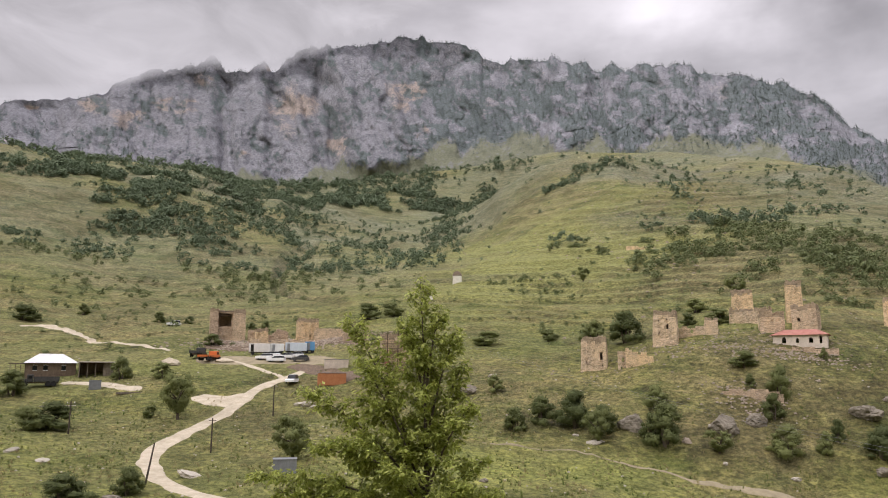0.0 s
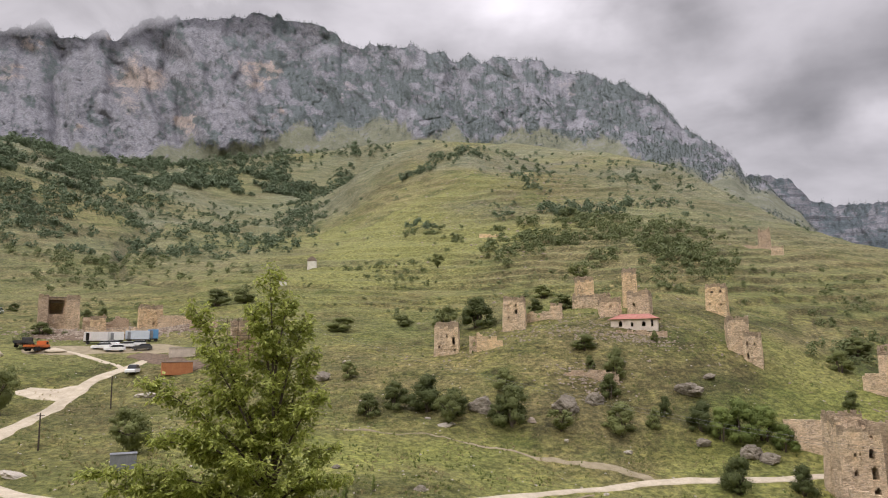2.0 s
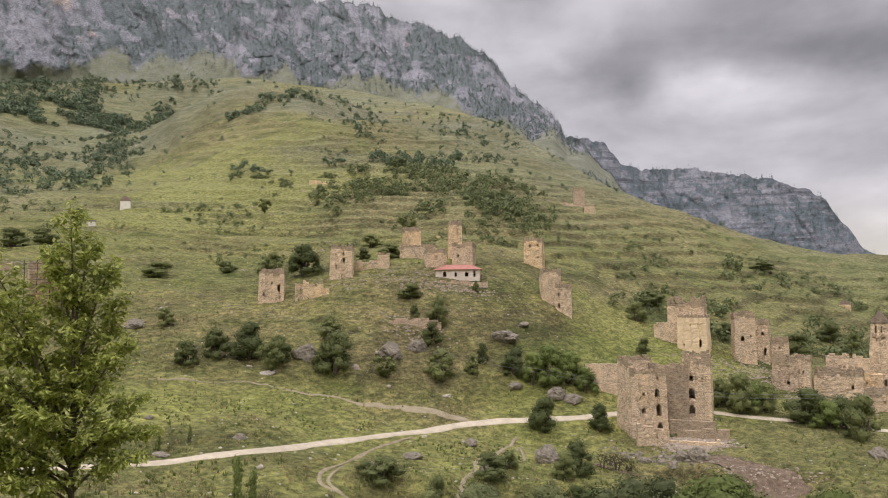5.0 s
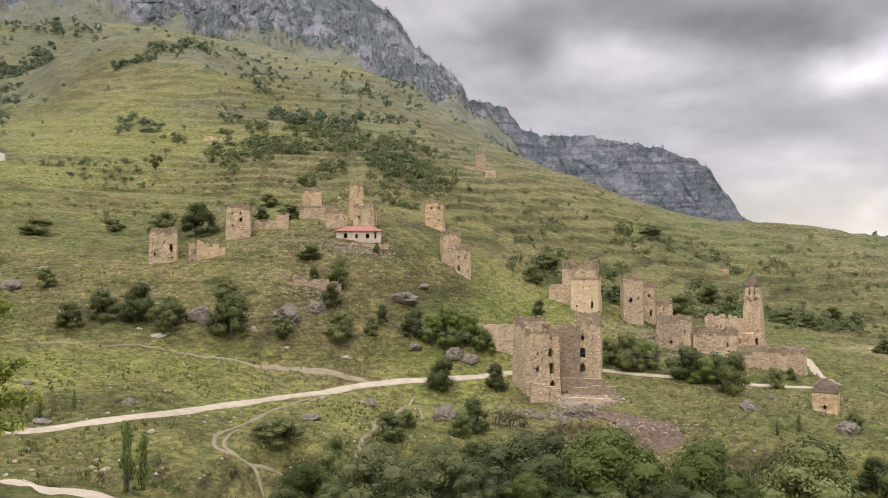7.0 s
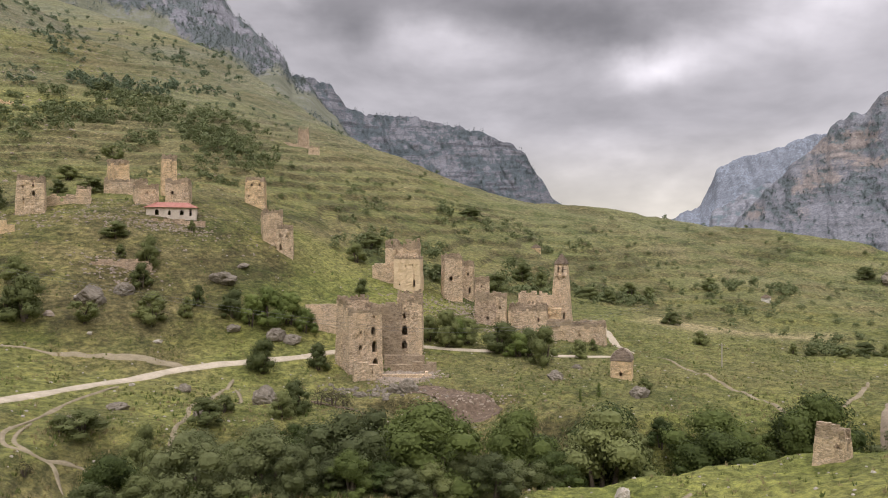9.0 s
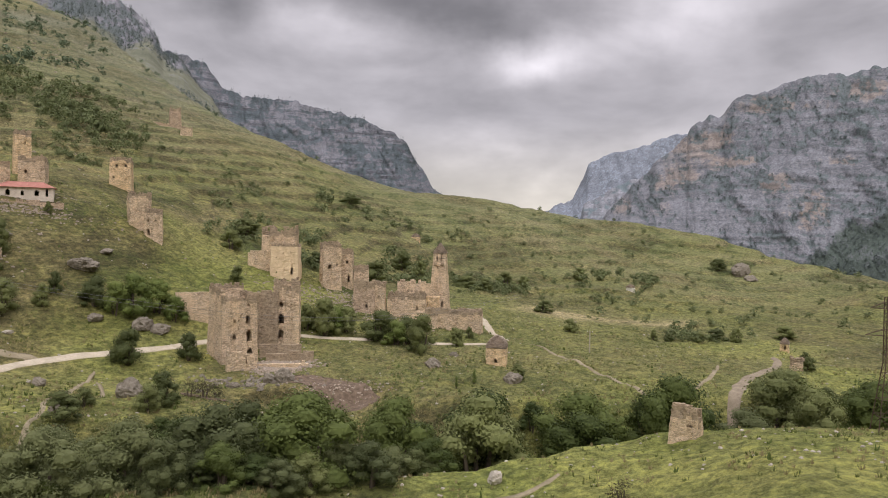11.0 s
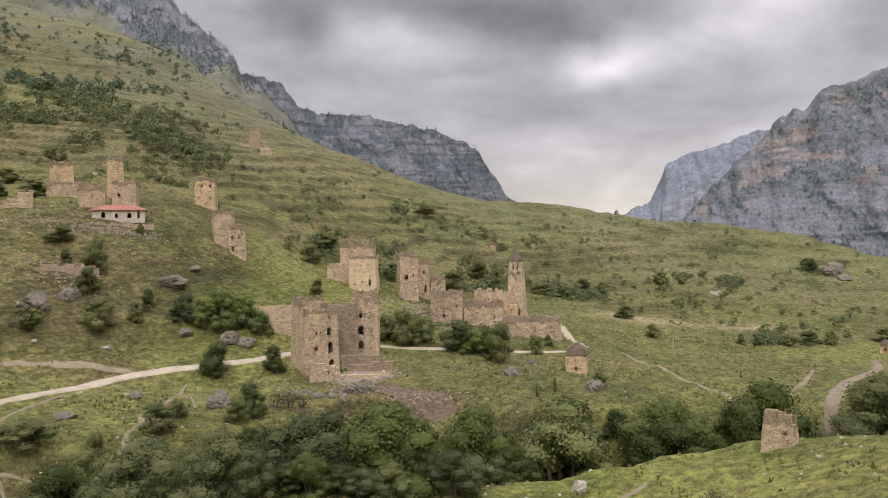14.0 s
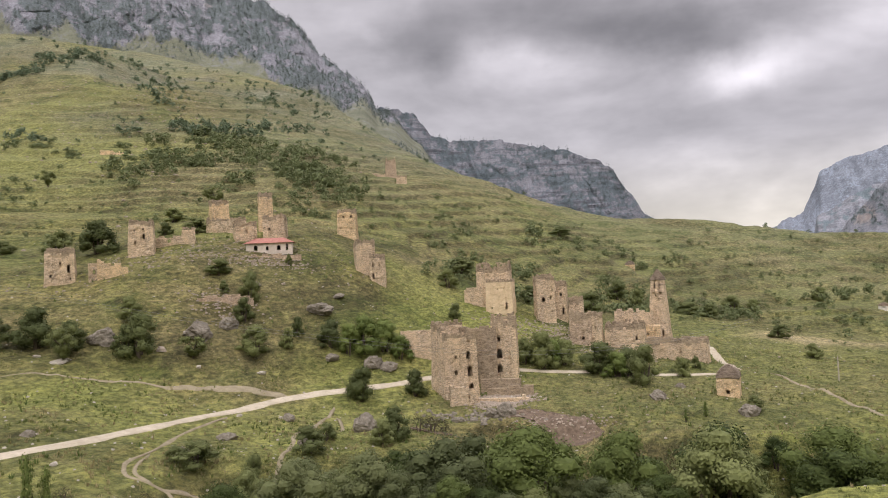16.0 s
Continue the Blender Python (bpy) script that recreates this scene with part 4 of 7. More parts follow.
def ruin_wall(length, height, thick, top, openings, rng, place, cell=(0.56, 0.42), jitter=0.05, taper=None):
    """A thick rubble wall as a bmesh: along x, outer face at y = 0, inner at y = thick. top(u) cuts its crown in steps;
    openings are (x0, x1, z0, z1[, arched]). place moves a point of the wall into the thing."""
    nu, nv = max(2, round(length / cell[0])), max(2, round(height / cell[1]))
    us, vs = set(np.linspace(0, length, nu + 1).round(3)), set(np.linspace(0, height, nv + 1).round(3))
    for o in openings:
        us |= {round(o[0], 3), round((o[0] * 3 + o[1]) / 4, 3), round((o[0] + o[1] * 3) / 4, 3), round(o[1], 3)}
        vs |= {round(o[2], 3), round(o[3], 3), round(o[3] - 0.25 * (o[1] - o[0]), 3)}
    us, vs = sorted(u for u in us if -1e-6 <= u <= length + 1e-6), sorted(v for v in vs if -1e-6 <= v <= height + 1e-6)

    def full(i, j):
        if not (0 <= i < len(us) - 1 and 0 <= j < len(vs) - 1):
            return j < 0
        u, v = (us[i] + us[i + 1]) / 2, (vs[j] + vs[j + 1]) / 2
        if v > top(u):
            return False
        for o in openings:
            if o[0] < u < o[1] and o[2] < v < o[3]:
                corner = u < (o[0] * 3 + o[1]) / 4 or u > (o[0] + o[1] * 3) / 4
                if not (corner and o[1] - o[0] < 1.5 and v > o[3] - 0.25 * (o[1] - o[0])):
                    return False
        return True

    bm, made = bmesh.new(), {}

    def vert(i, j, side):
        key = (i, j, side)
        if key not in made:
            u, v = us[i], vs[j]
            inner = 0 < i < len(us) - 1
            ju = rng.uniform(-jitter, jitter) if inner else 0
            jv = rng.uniform(-jitter, jitter) if j > 0 else 0
            jy = rng.uniform(-jitter, jitter) * 1.2 if inner else 0
            made[key] = bm.verts.new(place(u + ju, thick * side + jy, v + jv))
        return made[key]

    for i in range(len(us) - 1):
        for j in range(len(vs) - 1):
            if not full(i, j):
                continue
            bm.faces.new((vert(i, j, 0), vert(i + 1, j, 0), vert(i + 1, j + 1, 0), vert(i, j + 1, 0)))
            bm.faces.new((vert(i, j, 1), vert(i, j + 1, 1), vert(i + 1, j + 1, 1), vert(i + 1, j, 1)))
            if not full(i, j + 1):
                bm.faces.new((vert(i, j + 1, 0), vert(i + 1, j + 1, 0), vert(i + 1, j + 1, 1), vert(i, j + 1, 1)))
            if not full(i, j - 1):
                bm.faces.new((vert(i, j, 0), vert(i, j, 1), vert(i + 1, j, 1), vert(i + 1, j, 0)))
            if not full(i - 1, j):
                bm.faces.new((vert(i, j, 0), vert(i, j + 1, 0), vert(i, j + 1, 1), vert(i, j, 1)))
            if not full(i + 1, j):
                bm.faces.new((vert(i + 1, j, 0), vert(i + 1, j, 1), vert(i + 1, j + 1, 1), vert(i + 1, j + 1, 0)))
    return bm


def ragged(height, rag, seed, length, keep_corners=True, low=0.0):
    """A broken crown: steps down from height by up to rag metres."""
    def top(u):
        n = 0.8 * float(soft_noise(u / 2.3 + 0.3, seed * 3.7, seed)) + 0.55 * float(soft_noise(u / 0.55, seed * 1.9, seed + 1))
        return height - rag * max(0.0, 0.45 + 0.75 * n) - low * u / length
    return top


def tower(b, r, width, height, depth, turn=0.0, taper=0.12, rag=0.8, seed=1, label="", name="tower_house", category="tower", material=None,
          front=(), left=(), right=(), lows=(0, 0, 0, 0), sink=0.6, group="", thick=0.75, cell=(0.56, 0.42)):
    """A square tower of rubble walls, roofless; larger ones hold an added, unseen slab. front, left, right: openings in
    metres from the wall's left foot, seen from outside.
    """
    rng = random.Random(seed)
    material = material or WALL
    c = at(b, r + depth / 2)
    lowest = min(ground(c.x + dx, c.y + dy) for dx in (-width / 2, 0, width / 2) for dy in (-depth / 2, 0, depth / 2))
    foot = at(b, r).z
    root = thing(name, label, category, (c.x, c.y, lowest - sink), -b + turn, group)
    lift = foot - (lowest - sink)
    H = height + lift
    w2, d2 = width / 2, depth / 2

    def shrink(x, y, z):
        """Batter and unevenness: the walls lean in, their faces swell and their corners are worn."""
        k = 1 - taper * z / H
        p = Vector((x * k, y * k, z))
        q = p + Vector((seed * 3.1, seed * 1.7, 0))
        return p + 0.11 * noise.noise_vector(q * 0.45) + 0.085 * noise.noise_vector(q * 1.5)

    sides = (
        (width, front, lambda u, y, z: shrink(-w2 + u, -d2 + y, z)),
        (width, (), lambda u, y, z: shrink(w2 - u, d2 - y, z)),
        (depth - 2 * thick, left, lambda u, y, z: shrink(-w2 + y, d2 - thick - u, z)),
        (depth - 2 * thick, right, lambda u, y, z: shrink(w2 - y, -d2 + thick + u, z)),
    )
    for k, (length, holes, place) in enumerate(sides):
        holes = [(o[0], o[1], o[2] + lift, o[3] + lift) for o in holes]
        for _ in range(int(length * height / 15) if k != 1 and thick > 0.6 else 0):
            x, z, s = rng.uniform(0.4, max(0.5, length - 0.6)), lift + rng.uniform(0.8, max(0.9, height - 1.2)), rng.uniform(0.16, 0.30)
            if all(x + s < o[0] - 0.2 or x > o[1] + 0.2 or z + s < o[2] - 0.2 or z > o[3] + 0.2 for o in holes):
                holes.append((x, x + s, z, z + s * 1.2))
        bm = ruin_wall(length, H, thick, ragged(H - lows[k], rag, seed * 5 + k, length), holes, rng, place, cell)
        # loose grey rubble in the weathered crown
        if rag > 0.3:
            for f in bm.faces:
                c = f.calc_center_median()
                if c.z > H - lows[k] - 0.55 * rag - 0.75 + 0.7 * noise.noise(c * 0.8):
                    f.material_index = 1
        part("wall", bm, material, root, second=WALL_CROWN)
    if rag > 0.25:
        # loose stones left along the broken crown
        bm = bmesh.new()
        for k, (length, holes, place) in enumerate(sides):
            crown = ragged(H - lows[k], rag, seed * 5 + k, length)
            u = 0.1
            while u < length - 0.1:
                w, d, h = rng.uniform(0.22, 0.55), rng.uniform(0.3, thick), rng.uniform(0.12, 0.38)
                if rng.random() < 0.72:
                    z = crown(u) - 0.22
                    c = place(min(u + w / 2, length - 0.1), rng.uniform(0.3, 0.7) * thick, z)
                    vs = block(bm, c.x - w / 2, c.x + w / 2, c.y - w / 2, c.y + w / 2, c.z, c.z + h + 0.2)
                    turn_by = Matrix.Rotation(rng.uniform(-0.5, 0.5), 3, "Z")
                    for v in vs:
                        v.co = c + turn_by @ (v.co - c) + Vector((rng.uniform(-0.05, 0.05), rng.uniform(-0.05, 0.05), rng.uniform(-0.05, 0.05)))
                u += w * rng.uniform(0.7, 1.3)
        tagged(part("broken_crown", bm, WALL_CROWN, root), "loose grey stones along the broken crown", kind="stuff")
    # hidden slab, added to block the sky so that the windows stay dark
    if min(width, depth) > 3.0 and height > 5 and thick > 0.6:
        z = H - max(lows) - 1.3 * rag - 0.9
        part("vault", box_bm(-w2 * 0.93 + thick, w2 * 0.93 - thick, -d2 * 0.93 + thick, d2 * 0.93 - thick, z - 0.25, z), WALL_GREY, root, "unseen slab added to keep sky light out of the tower")
    return root


def lone_wall(b, r, length, height, turn=0.0, rag=0.6, seed=1, label="", material=None, thick=0.7, holes=(), low=0.0, sink=0.5, name="stone_wall", group=""):
    rng = random.Random(seed)
    c = at(b, r)
    root_turn = -b + turn
    ca, sa = math.cos(radians(root_turn)), math.sin(radians(root_turn))
    lowest = min(ground(c.x + k * length / 2 * ca, c.y + k * length / 2 * sa) for k in (-1, 0, 1))
    lift = c.z - lowest + sink
    bm = ruin_wall(length, height + lift, thick, ragged(height + lift, rag, seed, length, False, low), [(o[0], o[1], o[2] + lift, o[3] + lift) for o in holes],
                   rng, lambda u, y, z: Vector((u - length / 2, y, z)))
    ob = part(name, bm, material or WALL)
    ob.matrix_basis = Matrix.Translation((c.x, c.y, lowest - sink)) @ pose(0, 0, 0, 0, 0, root_turn)
    return tagged(ob, label, "wall", group)


def strip(name, line, width, material, label, lift=0.12, category="road", rough=0.25, seed=3):
    """A track laid on the ground along bearings and ranges."""
    pts = [Vector((r * math.sin(radians(b)), r * math.cos(radians(b)), 0)) for b, r in line]
    fine = []
    for k in range(len(pts) - 1):
        p0, p1, p2, p3 = pts[max(k - 1, 0)], pts[k], pts[k + 1], pts[min(k + 2, len(pts) - 1)]
        n = max(3, int((p2 - p1).length / 0.7))
        for j in range(n):
            u = j / n
            fine.append(0.5 * ((2 * p1) + (p2 - p0) * u + (2 * p0 - 5 * p1 + 4 * p2 - p3) * u * u + (3 * p1 - p0 - 3 * p2 + p3) * u ** 3))
    fine.append(pts[-1])
    m = max(5, int((max(width) if isinstance(width, tuple) else width) / 0.35) | 1)
    P = np.zeros((len(fine), m, 3))
    spread = np.interp(np.linspace(0, 1, len(fine)), np.linspace(0, 1, len(width)), width) if isinstance(width, tuple) else np.full(len(fine), width)
    for k, p in enumerate(fine):
        d = (fine[min(k + 1, len(fine) - 1)] - fine[max(k - 1, 0)]).normalized()
        side = Vector((d.y, -d.x, 0))
        for j in range(m):
            f = j / (m - 1) * 2 - 1
            w = spread[k] / 2 * (1 + rough * float(soft_noise(k * 0.23, f * 2 + seed, seed))) * min(1.0, 0.35 + 0.3 * k, 0.35 + 0.3 * (len(fine) - 1 - k))
            q = p + side * f * w
            P[k, j] = (q.x, q.y, 0)
    bb, rr = np.degrees(np.arctan2(P[..., 0], P[..., 1])), np.hypot(P[..., 0], P[..., 1])
    P[..., 2] = ground_polar(bb, rr) + lift
    P[:, 0, 2] -= 0.12 + lift * 0.6
    P[:, -1, 2] -= 0.12 + lift * 0.6
    ob = grid_mesh(name, P[:, ::-1], material)
    return tagged(ob, label, category, kind="structure")


# ---- roads and paths ----
strip("road_main", ROAD_MAIN, (2.4, 3.2, 3.2, 2.0, 1.8, 1.7, 1.6, 1.5, 1.5), TRACK,
      "pale gravel road winding up through the valley", rough=0.3)
strip("road_yard", [(-12.0, 162.6), (-14.1, 173.9), (-15.5, 181.2), (-16.8, 186.3), (-18.2, 189)], 1.9, TRACK, "gravel turning to the parking ground", lift=0.09)
strip("road_layby", [(-14.8, 148), (-15.8, 149.0), (-17.0, 150.5), (-18.6, 153)], (11.0, 9.0, 6.0, 3.0), TRACK, "wide gravel lay-by beside the road", lift=0.10)
strip("track_upper", [(26.6, 110.9), (26.2, 112.0), (24.6, 112.0), (22.0, 110.8), (19.6, 111.0), (15.6, 112.3), (11.9, 113.0), (8.6, 114.6), (3, 116)], (2.6, 2.2, 1.1, 0.7, 0.6, 0.5, 0.45), DIRT, "faint grassy cart track", lift=0.05, rough=0.5)
strip("track_ramp", [(58.6, 168), (59.0, 161), (59.6, 154), (60.2, 146), (60.8, 139.5)], 1.7, TRACK, "pale gravel ramp beside the terrace wall", rough=0.08, lift=0.25)
strip("road_bend", ROAD_BEND, (1.7, 2.1, 2.0, 1.5), TRACK_BROWN, "rutted earth road curving up the slope", rough=0.3)
strip("path_slope", [(62.5, 139.5), (64.1, 136.0), (66.3, 126.5), (68.9, 118.0), (71.2, 109.6), (72.0, 107)], 0.9, DIRT, "narrow earth path down to the stream", rough=0.5)
strip("path_short", [(75.0, 117), (75.4, 120.3), (76.1, 128.5), (76.5, 140)], 0.8, DIRT, "short eroded earth path", rough=0.6)
strip("path_knoll", [(59.5, 60.5), (60.6, 61.4), (62.8, 62.6), (65.2, 65.5)], 1.0, DIRT, "trodden earth path on the knoll", rough=0.6)
strip("path_lower", [(-1.5, 59.5), (1.5, 57.6), (3.4, 55.8), (5.8, 54.6), (7.6, 53.3), (10, 51)], 2.2, TRACK, "pale gravel path on the near slope", rough=0.4)
strip("footpath_loop", PATH_LOOP, 0.55, DIRT, "winding trodden footpath through grass", rough=0.7)
strip("footpath_branch", [(17.0, 79.5), (16.5, 76.3), (16.0, 73.6), (16.3, 71.6), (17.2, 70.0)], 0.5, DIRT, "second strand of a worn footpath", rough=0.8, lift=0.09)
strip("footpath_fork", [(18.0, 70.0), (19.1, 70.6), (20.2, 71.0), (22, 70.6)], 0.45, DIRT, "faint footpath along the bank", rough=0.8, lift=0.09)
strip("footpath_bank", [(30.3, 110.4), (29.2, 99.1), (27.4, 89.7), (26.9, 82.3), (26.0, 76.3), (25.7, 74)], 0.7, DIRT, "worn footpath down the bank", rough=0.8)
strip("footpath_spur", [(30.5, 102.9), (30.9, 98.0), (30.8, 90)], 0.6, DIRT, "worn footpath spur down the bank", rough=0.8)
strip("track_hill", [(-30, 259), (-28.9, 257), (-28.2, 254.0), (-27.2, 246), (-25.9, 234.5), (-24.2, 218), (-22.7, 208.6), (-21.7, 204.4), (-20.3, 197.1)], (4.5, 4.0, 2.6, 1.4, 1.4), TRACK, "pale earth track across the pasture", lift=0.1, rough=0.4)
strip("yard_left", [(-27.2, 170), (-24.7, 166.2), (-22.1, 159.3)], 2.8, TRACK, "gravel yard before the farmhouse", lift=0.08, rough=0.5)
strip("parking_ground", [(-18.5, 184), (-16, 184.5), (-13, 184), (-10.4, 183), (-8.8, 178)], 10.0, DIRT, "bare earth parking ground", lift=0.06, rough=0.3)
strip("village_ground", [(-18, 206), (-15, 207), (-12, 206.5), (-9, 206), (-6, 204)], 11.0, EARTH_BANK, "bare brown ground among ruined village walls", lift=0.08, rough=0.6, category="earth bank")
strip("earth_slip", [(43.6, 105.5), (45.2, 106.5), (46.5, 106.0), (47.6, 104.6), (49.2, 103.0), (51.0, 101.2)], (2.0, 5.0, 6.0, 6.0, 5.0, 2.5), EARTH_BANK, "slip of bare brown earth and rubble on the bank", lift=0.12, rough=0.7, category="earth bank")
strip("earth_hollow", [(36.2, 97), (37.6, 96.5), (39.0, 96.5), (40.2, 98)], 3.5, EARTH_BANK, "bare brown earth hollow above the stream", lift=0.10, rough=0.8, category="earth bank")

# ---- the old village: tower houses and their walls ----
TG = "ruined stone towers on the hillside"
win = lambda x, z, w=0.7, h=1.1: (x, x + w, z, z + h)
tower(39.75, 116.8, 6.0, 12.3, 5.8, 24, 0.09, 0.9, 11, "tall roofless tower house of tan rubble with arched windows", group=TG, lows=(1.5, -0.4, 0.3, 1.1),
      front=[win(4.2, 0.9, 0.95, 1.45), win(4.1, 3.3, 0.95, 1.9), win(4.05, 6.2, 0.75, 1.2), win(1.7, 3.8, 0.7, 0.8), win(1.8, 6.4, 0.45, 0.6), win(4.3, 8.8, 0.45, 0.5), win(1.2, 7.9, 0.25, 0.3), win(3.2, 7.4, 0.25, 0.3)],
      left=[win(1.6, 3.6, 0.5, 0.9), win(1.4, 6.6, 0.35, 0.6)])
tower(43.75, 124, 4.4, 11.0, 5.5, -4, 0.05, 0.9, 12, "roofless tower house of grey-tan stone with two stacked windows", group=TG,
      front=[win(0.9, 1.4, 0.95, 1.4), win(0.9, 3.8, 1.0, 1.7), win(1.1, 6.6, 0.6, 0.9), win(3.0, 6.9, 0.3, 0.4), win(3.1, 4.4, 0.3, 0.4)], lows=(0.6, 0.0, 0.0, 1.0))
lone_wall(42.1, 123.5, 4.4, 9.6, 4, 0.8, 13, "grey rubble cross wall between two ruined towers", WALL_CROWN, low=-0.8)
lone_wall(36.9, 130.5, 5.6, 5.2, 6, 0.5, 14, "low ruined stone wall beside a tower house", holes=[win(1.2, 0.6, 0.4, 0.8)])
lone_wall(40.5, 113.2, 4.6, 3.2, 20, 0.4, 15, "low stone forebuilding wall under a tower", low=0.9, holes=[win(2.6, 0.9, 0.5, 0.7)])
lone_wall(43.3, 119.6, 6.6, 2.5, -4, 0.7, 16, "courtyard wall of dark dry stone below a tower", WALL_CROWN)
lone_wall(44.0, 117.6, 7.4, 1.7, -8, 0.8, 17, "tumbled courtyard wall of grey dry stone", WALL_CROWN)
lone_wall(43.4, 114.6, 8.2, 1.1, -2, 0.7, 18, "collapsed pale stone wall on the bank", WALL)

tower(43.6, 161, 6.1, 7.5, 6.0, -8, 0.05, 0.3, 21, "roofless tower house with a smooth pale yellow wall", material=OCHRE_PLASTER, group=TG,
      front=[win(4.4, 1.1, 0.5, 1.5), win(1.2, 1.4, 0.3, 0.5), win(2.6, 5.4, 0.3, 0.5), win(4.2, 5.6, 0.3, 0.5)])
tower(43.15, 167.5, 7.9, 9.8, 4.6, -8, 0.04, 2.0, 22, "ruined upper storey of grey-tan rubble stone", group=TG, front=[win(2.5, 6.6, 0.7, 0.9), win(4.6, 6.4, 0.5, 0.7)], lows=(0.4, 0, 0.8, 0))
lone_wall(41.7, 164, 5.4, 4.0, 4, 0.6, 23, "ruined side wall of tan rubble stone", low=-0.6)
tower(46.95, 164, 4.3, 10.6, 4.6, 12, 0.09, 0.7, 24, "tall square tower house of tan stone, roofless", group=TG,
      front=[win(1.1, 4.6, 0.8, 1.1), win(3.1, 5.2, 0.35, 0.7), win(2.0, 8.4, 0.35, 0.4)], lows=(0, 0, 0.4, 0))
tower(48.2, 169, 3.1, 9.0, 4.2, -6, 0.10, 0.7, 25, "narrow ruined tower standing against a taller tower", group=TG, front=[win(2.0, 1.4, 0.5, 1.6), win(1.6, 5.6, 0.5, 0.7)])
tower(49.35, 172, 3.5, 5.6, 3.6, 0, 0.06, 0.7, 26, "small ruined stone building, roofless", group=TG, front=[win(1.4, 3.4, 0.4, 0.5)])
tower(49.7, 152, 4.6, 7.0, 4.6, -8, 0.06, 1.6, 27, "broken tower house of dark rubble stone behind bushes", material=WALL_DARK, group=TG,
      front=[win(2.6, 1.0, 0.6, 0.8)], lows=(0.3, 0.8, 0.2, 0))
tower(50.85, 152.5, 2.3, 7.0, 4.2, -4, 0.05, 0.5, 28, "narrow tan stone tower end wall", group=TG, front=[win(0.9, 3.6, 0.4, 0.7)])
tower(47.3, 196, 2.9, 4.4, 3.0, 5, 0.05, 0.3, 29, "small pale stone hut high behind the towers", material=WALL_PALE, group=TG)
# slim watch tower and its hall
tower(53.0, 153.5, 8.2, 5.6, 6.0, -6, 0.04, 0.9, 31, "roofless hall of tan stone beside a watch tower", group=TG, front=[win(6.2, 2.0, 0.4, 0.9)])
lone_wall(53.6, 160.5, 8.0, 6.8, 0, 2.2, 32, "broken inner wall of a tan stone hall", low=-1.0)
tower(56.65, 147, 11.6, 4.0, 4.0, -10, 0.03, 0.35, 33, "long terrace wall of tan stone below a watch tower", name="terrace_wall", category="wall",
      front=[win(3.0, 1.6, 0.35, 0.5), win(6.6, 1.2, 0.35, 0.5), win(9.6, 2.0, 0.35, 0.5)])
tower(54.85, 156.5, 3.5, 4.6, 3.0, 0, 0.03, 0.2, 34, "small annex of pale tan stone at a tower foot", material=WALL_PALE, group=TG, front=[win(0.8, 2.2, 0.4, 0.9), win(2.2, 2.4, 0.35, 0.7)])


def watch_tower(b, r):
    root = tower(b, r, 4.5, 13.4, 4.5, -10, 0.42, 0.0, 35, "slender tapering watch tower with a stepped stone cap", "watch_tower", group=TG,
                 front=[win(1.2, 11.6, 0.55, 1.4), win(2.7, 11.6, 0.55, 1.4), win(1.5, 10.0, 0.4, 0.6), win(2.1, 4.6, 0.3, 0.5), win(3.0, 1.6, 0.5, 1.4)],
                 right=[win(1.2, 11.6, 0.55, 1.4)], left=[win(1.2, 11.6, 0.55, 1.4)])
    walls = [o for o in root.children]
    top = max(v.co.z for o in walls for v in o.data.vertices)
    bm = bmesh.new()
    for k in range(7):
        h = 1.46 - 0.20 * k
        block(bm, -h, h, -h, h, top - 0.06 + 0.33 * k, top + 0.28 + 0.33 * k, 0.04)
    part("stepped_cap", bm, WALL_GREY, root, "dark stepped stone roof cap")
    for x in (-0.75, 0.75):
        part("corbel", box_bm(x - 0.32, x + 0.32, -1.9, -1.4, top - 2.6, top - 2.0, bevel=0.05), WALL_DARK, root, "projecting stone corbel")
    return root


watch_tower(55.5, 160.5)


def crypt(b, r, w, h, seed, label, group="", material=None):
    root = tower(b, r, w, h * 0.6, w * 0.9, -6, 0.05, 0.0, seed, label, "crypt", "crypt", material=material or WALL_PALE, front=[win(w * 0.42, 0.5, 0.5, 0.6)], group=group, thick=0.5)
    top = max(v.co.z for o in root.children for v in o.data.vertices)
    bm = bmesh.new()
    for k in range(8):
        s = (w / 2 + 0.04) * (1 - 0.016 * k * k)
        block(bm, -s, s, -s * 0.92, s * 0.92, top - 0.05 + k * h * 0.05, top + h * 0.052 + k * h * 0.05, 0.03)
    part("stepped_roof", bm, WALL_GREY, root, "dark stepped slate roof")
    return root


crypt(60.1, 119, 3.3, 4.7, 41, "small square pale stone crypt with a stepped dark roof")
crypt(1.1, 346, 4.2, 6.0, 42, "small whitish stone crypt alone on the meadow", material=LIME_WASH)
crypt(-1.1, 287, 3.0, 3.4, 43, "small pale stone crypt beside a field bank", material=LIME_WASH)
crypt(80.9, 164, 1.7, 3.0, 44, "little pale stone shrine on the slope")
crypt(53.5, 286, 3.3, 3.6, 45, "small pale stone hut on the far meadow")
crypt(70.1, 267, 3.0, 2.6, 46, "small whitish stone hut below bushes", material=LIME_WASH)
tower(81.7, 141, 2.0, 2.2, 1.8, 4, 0.04, 0.4, 47, "little ruined stone hut beside a bush", thick=0.4)

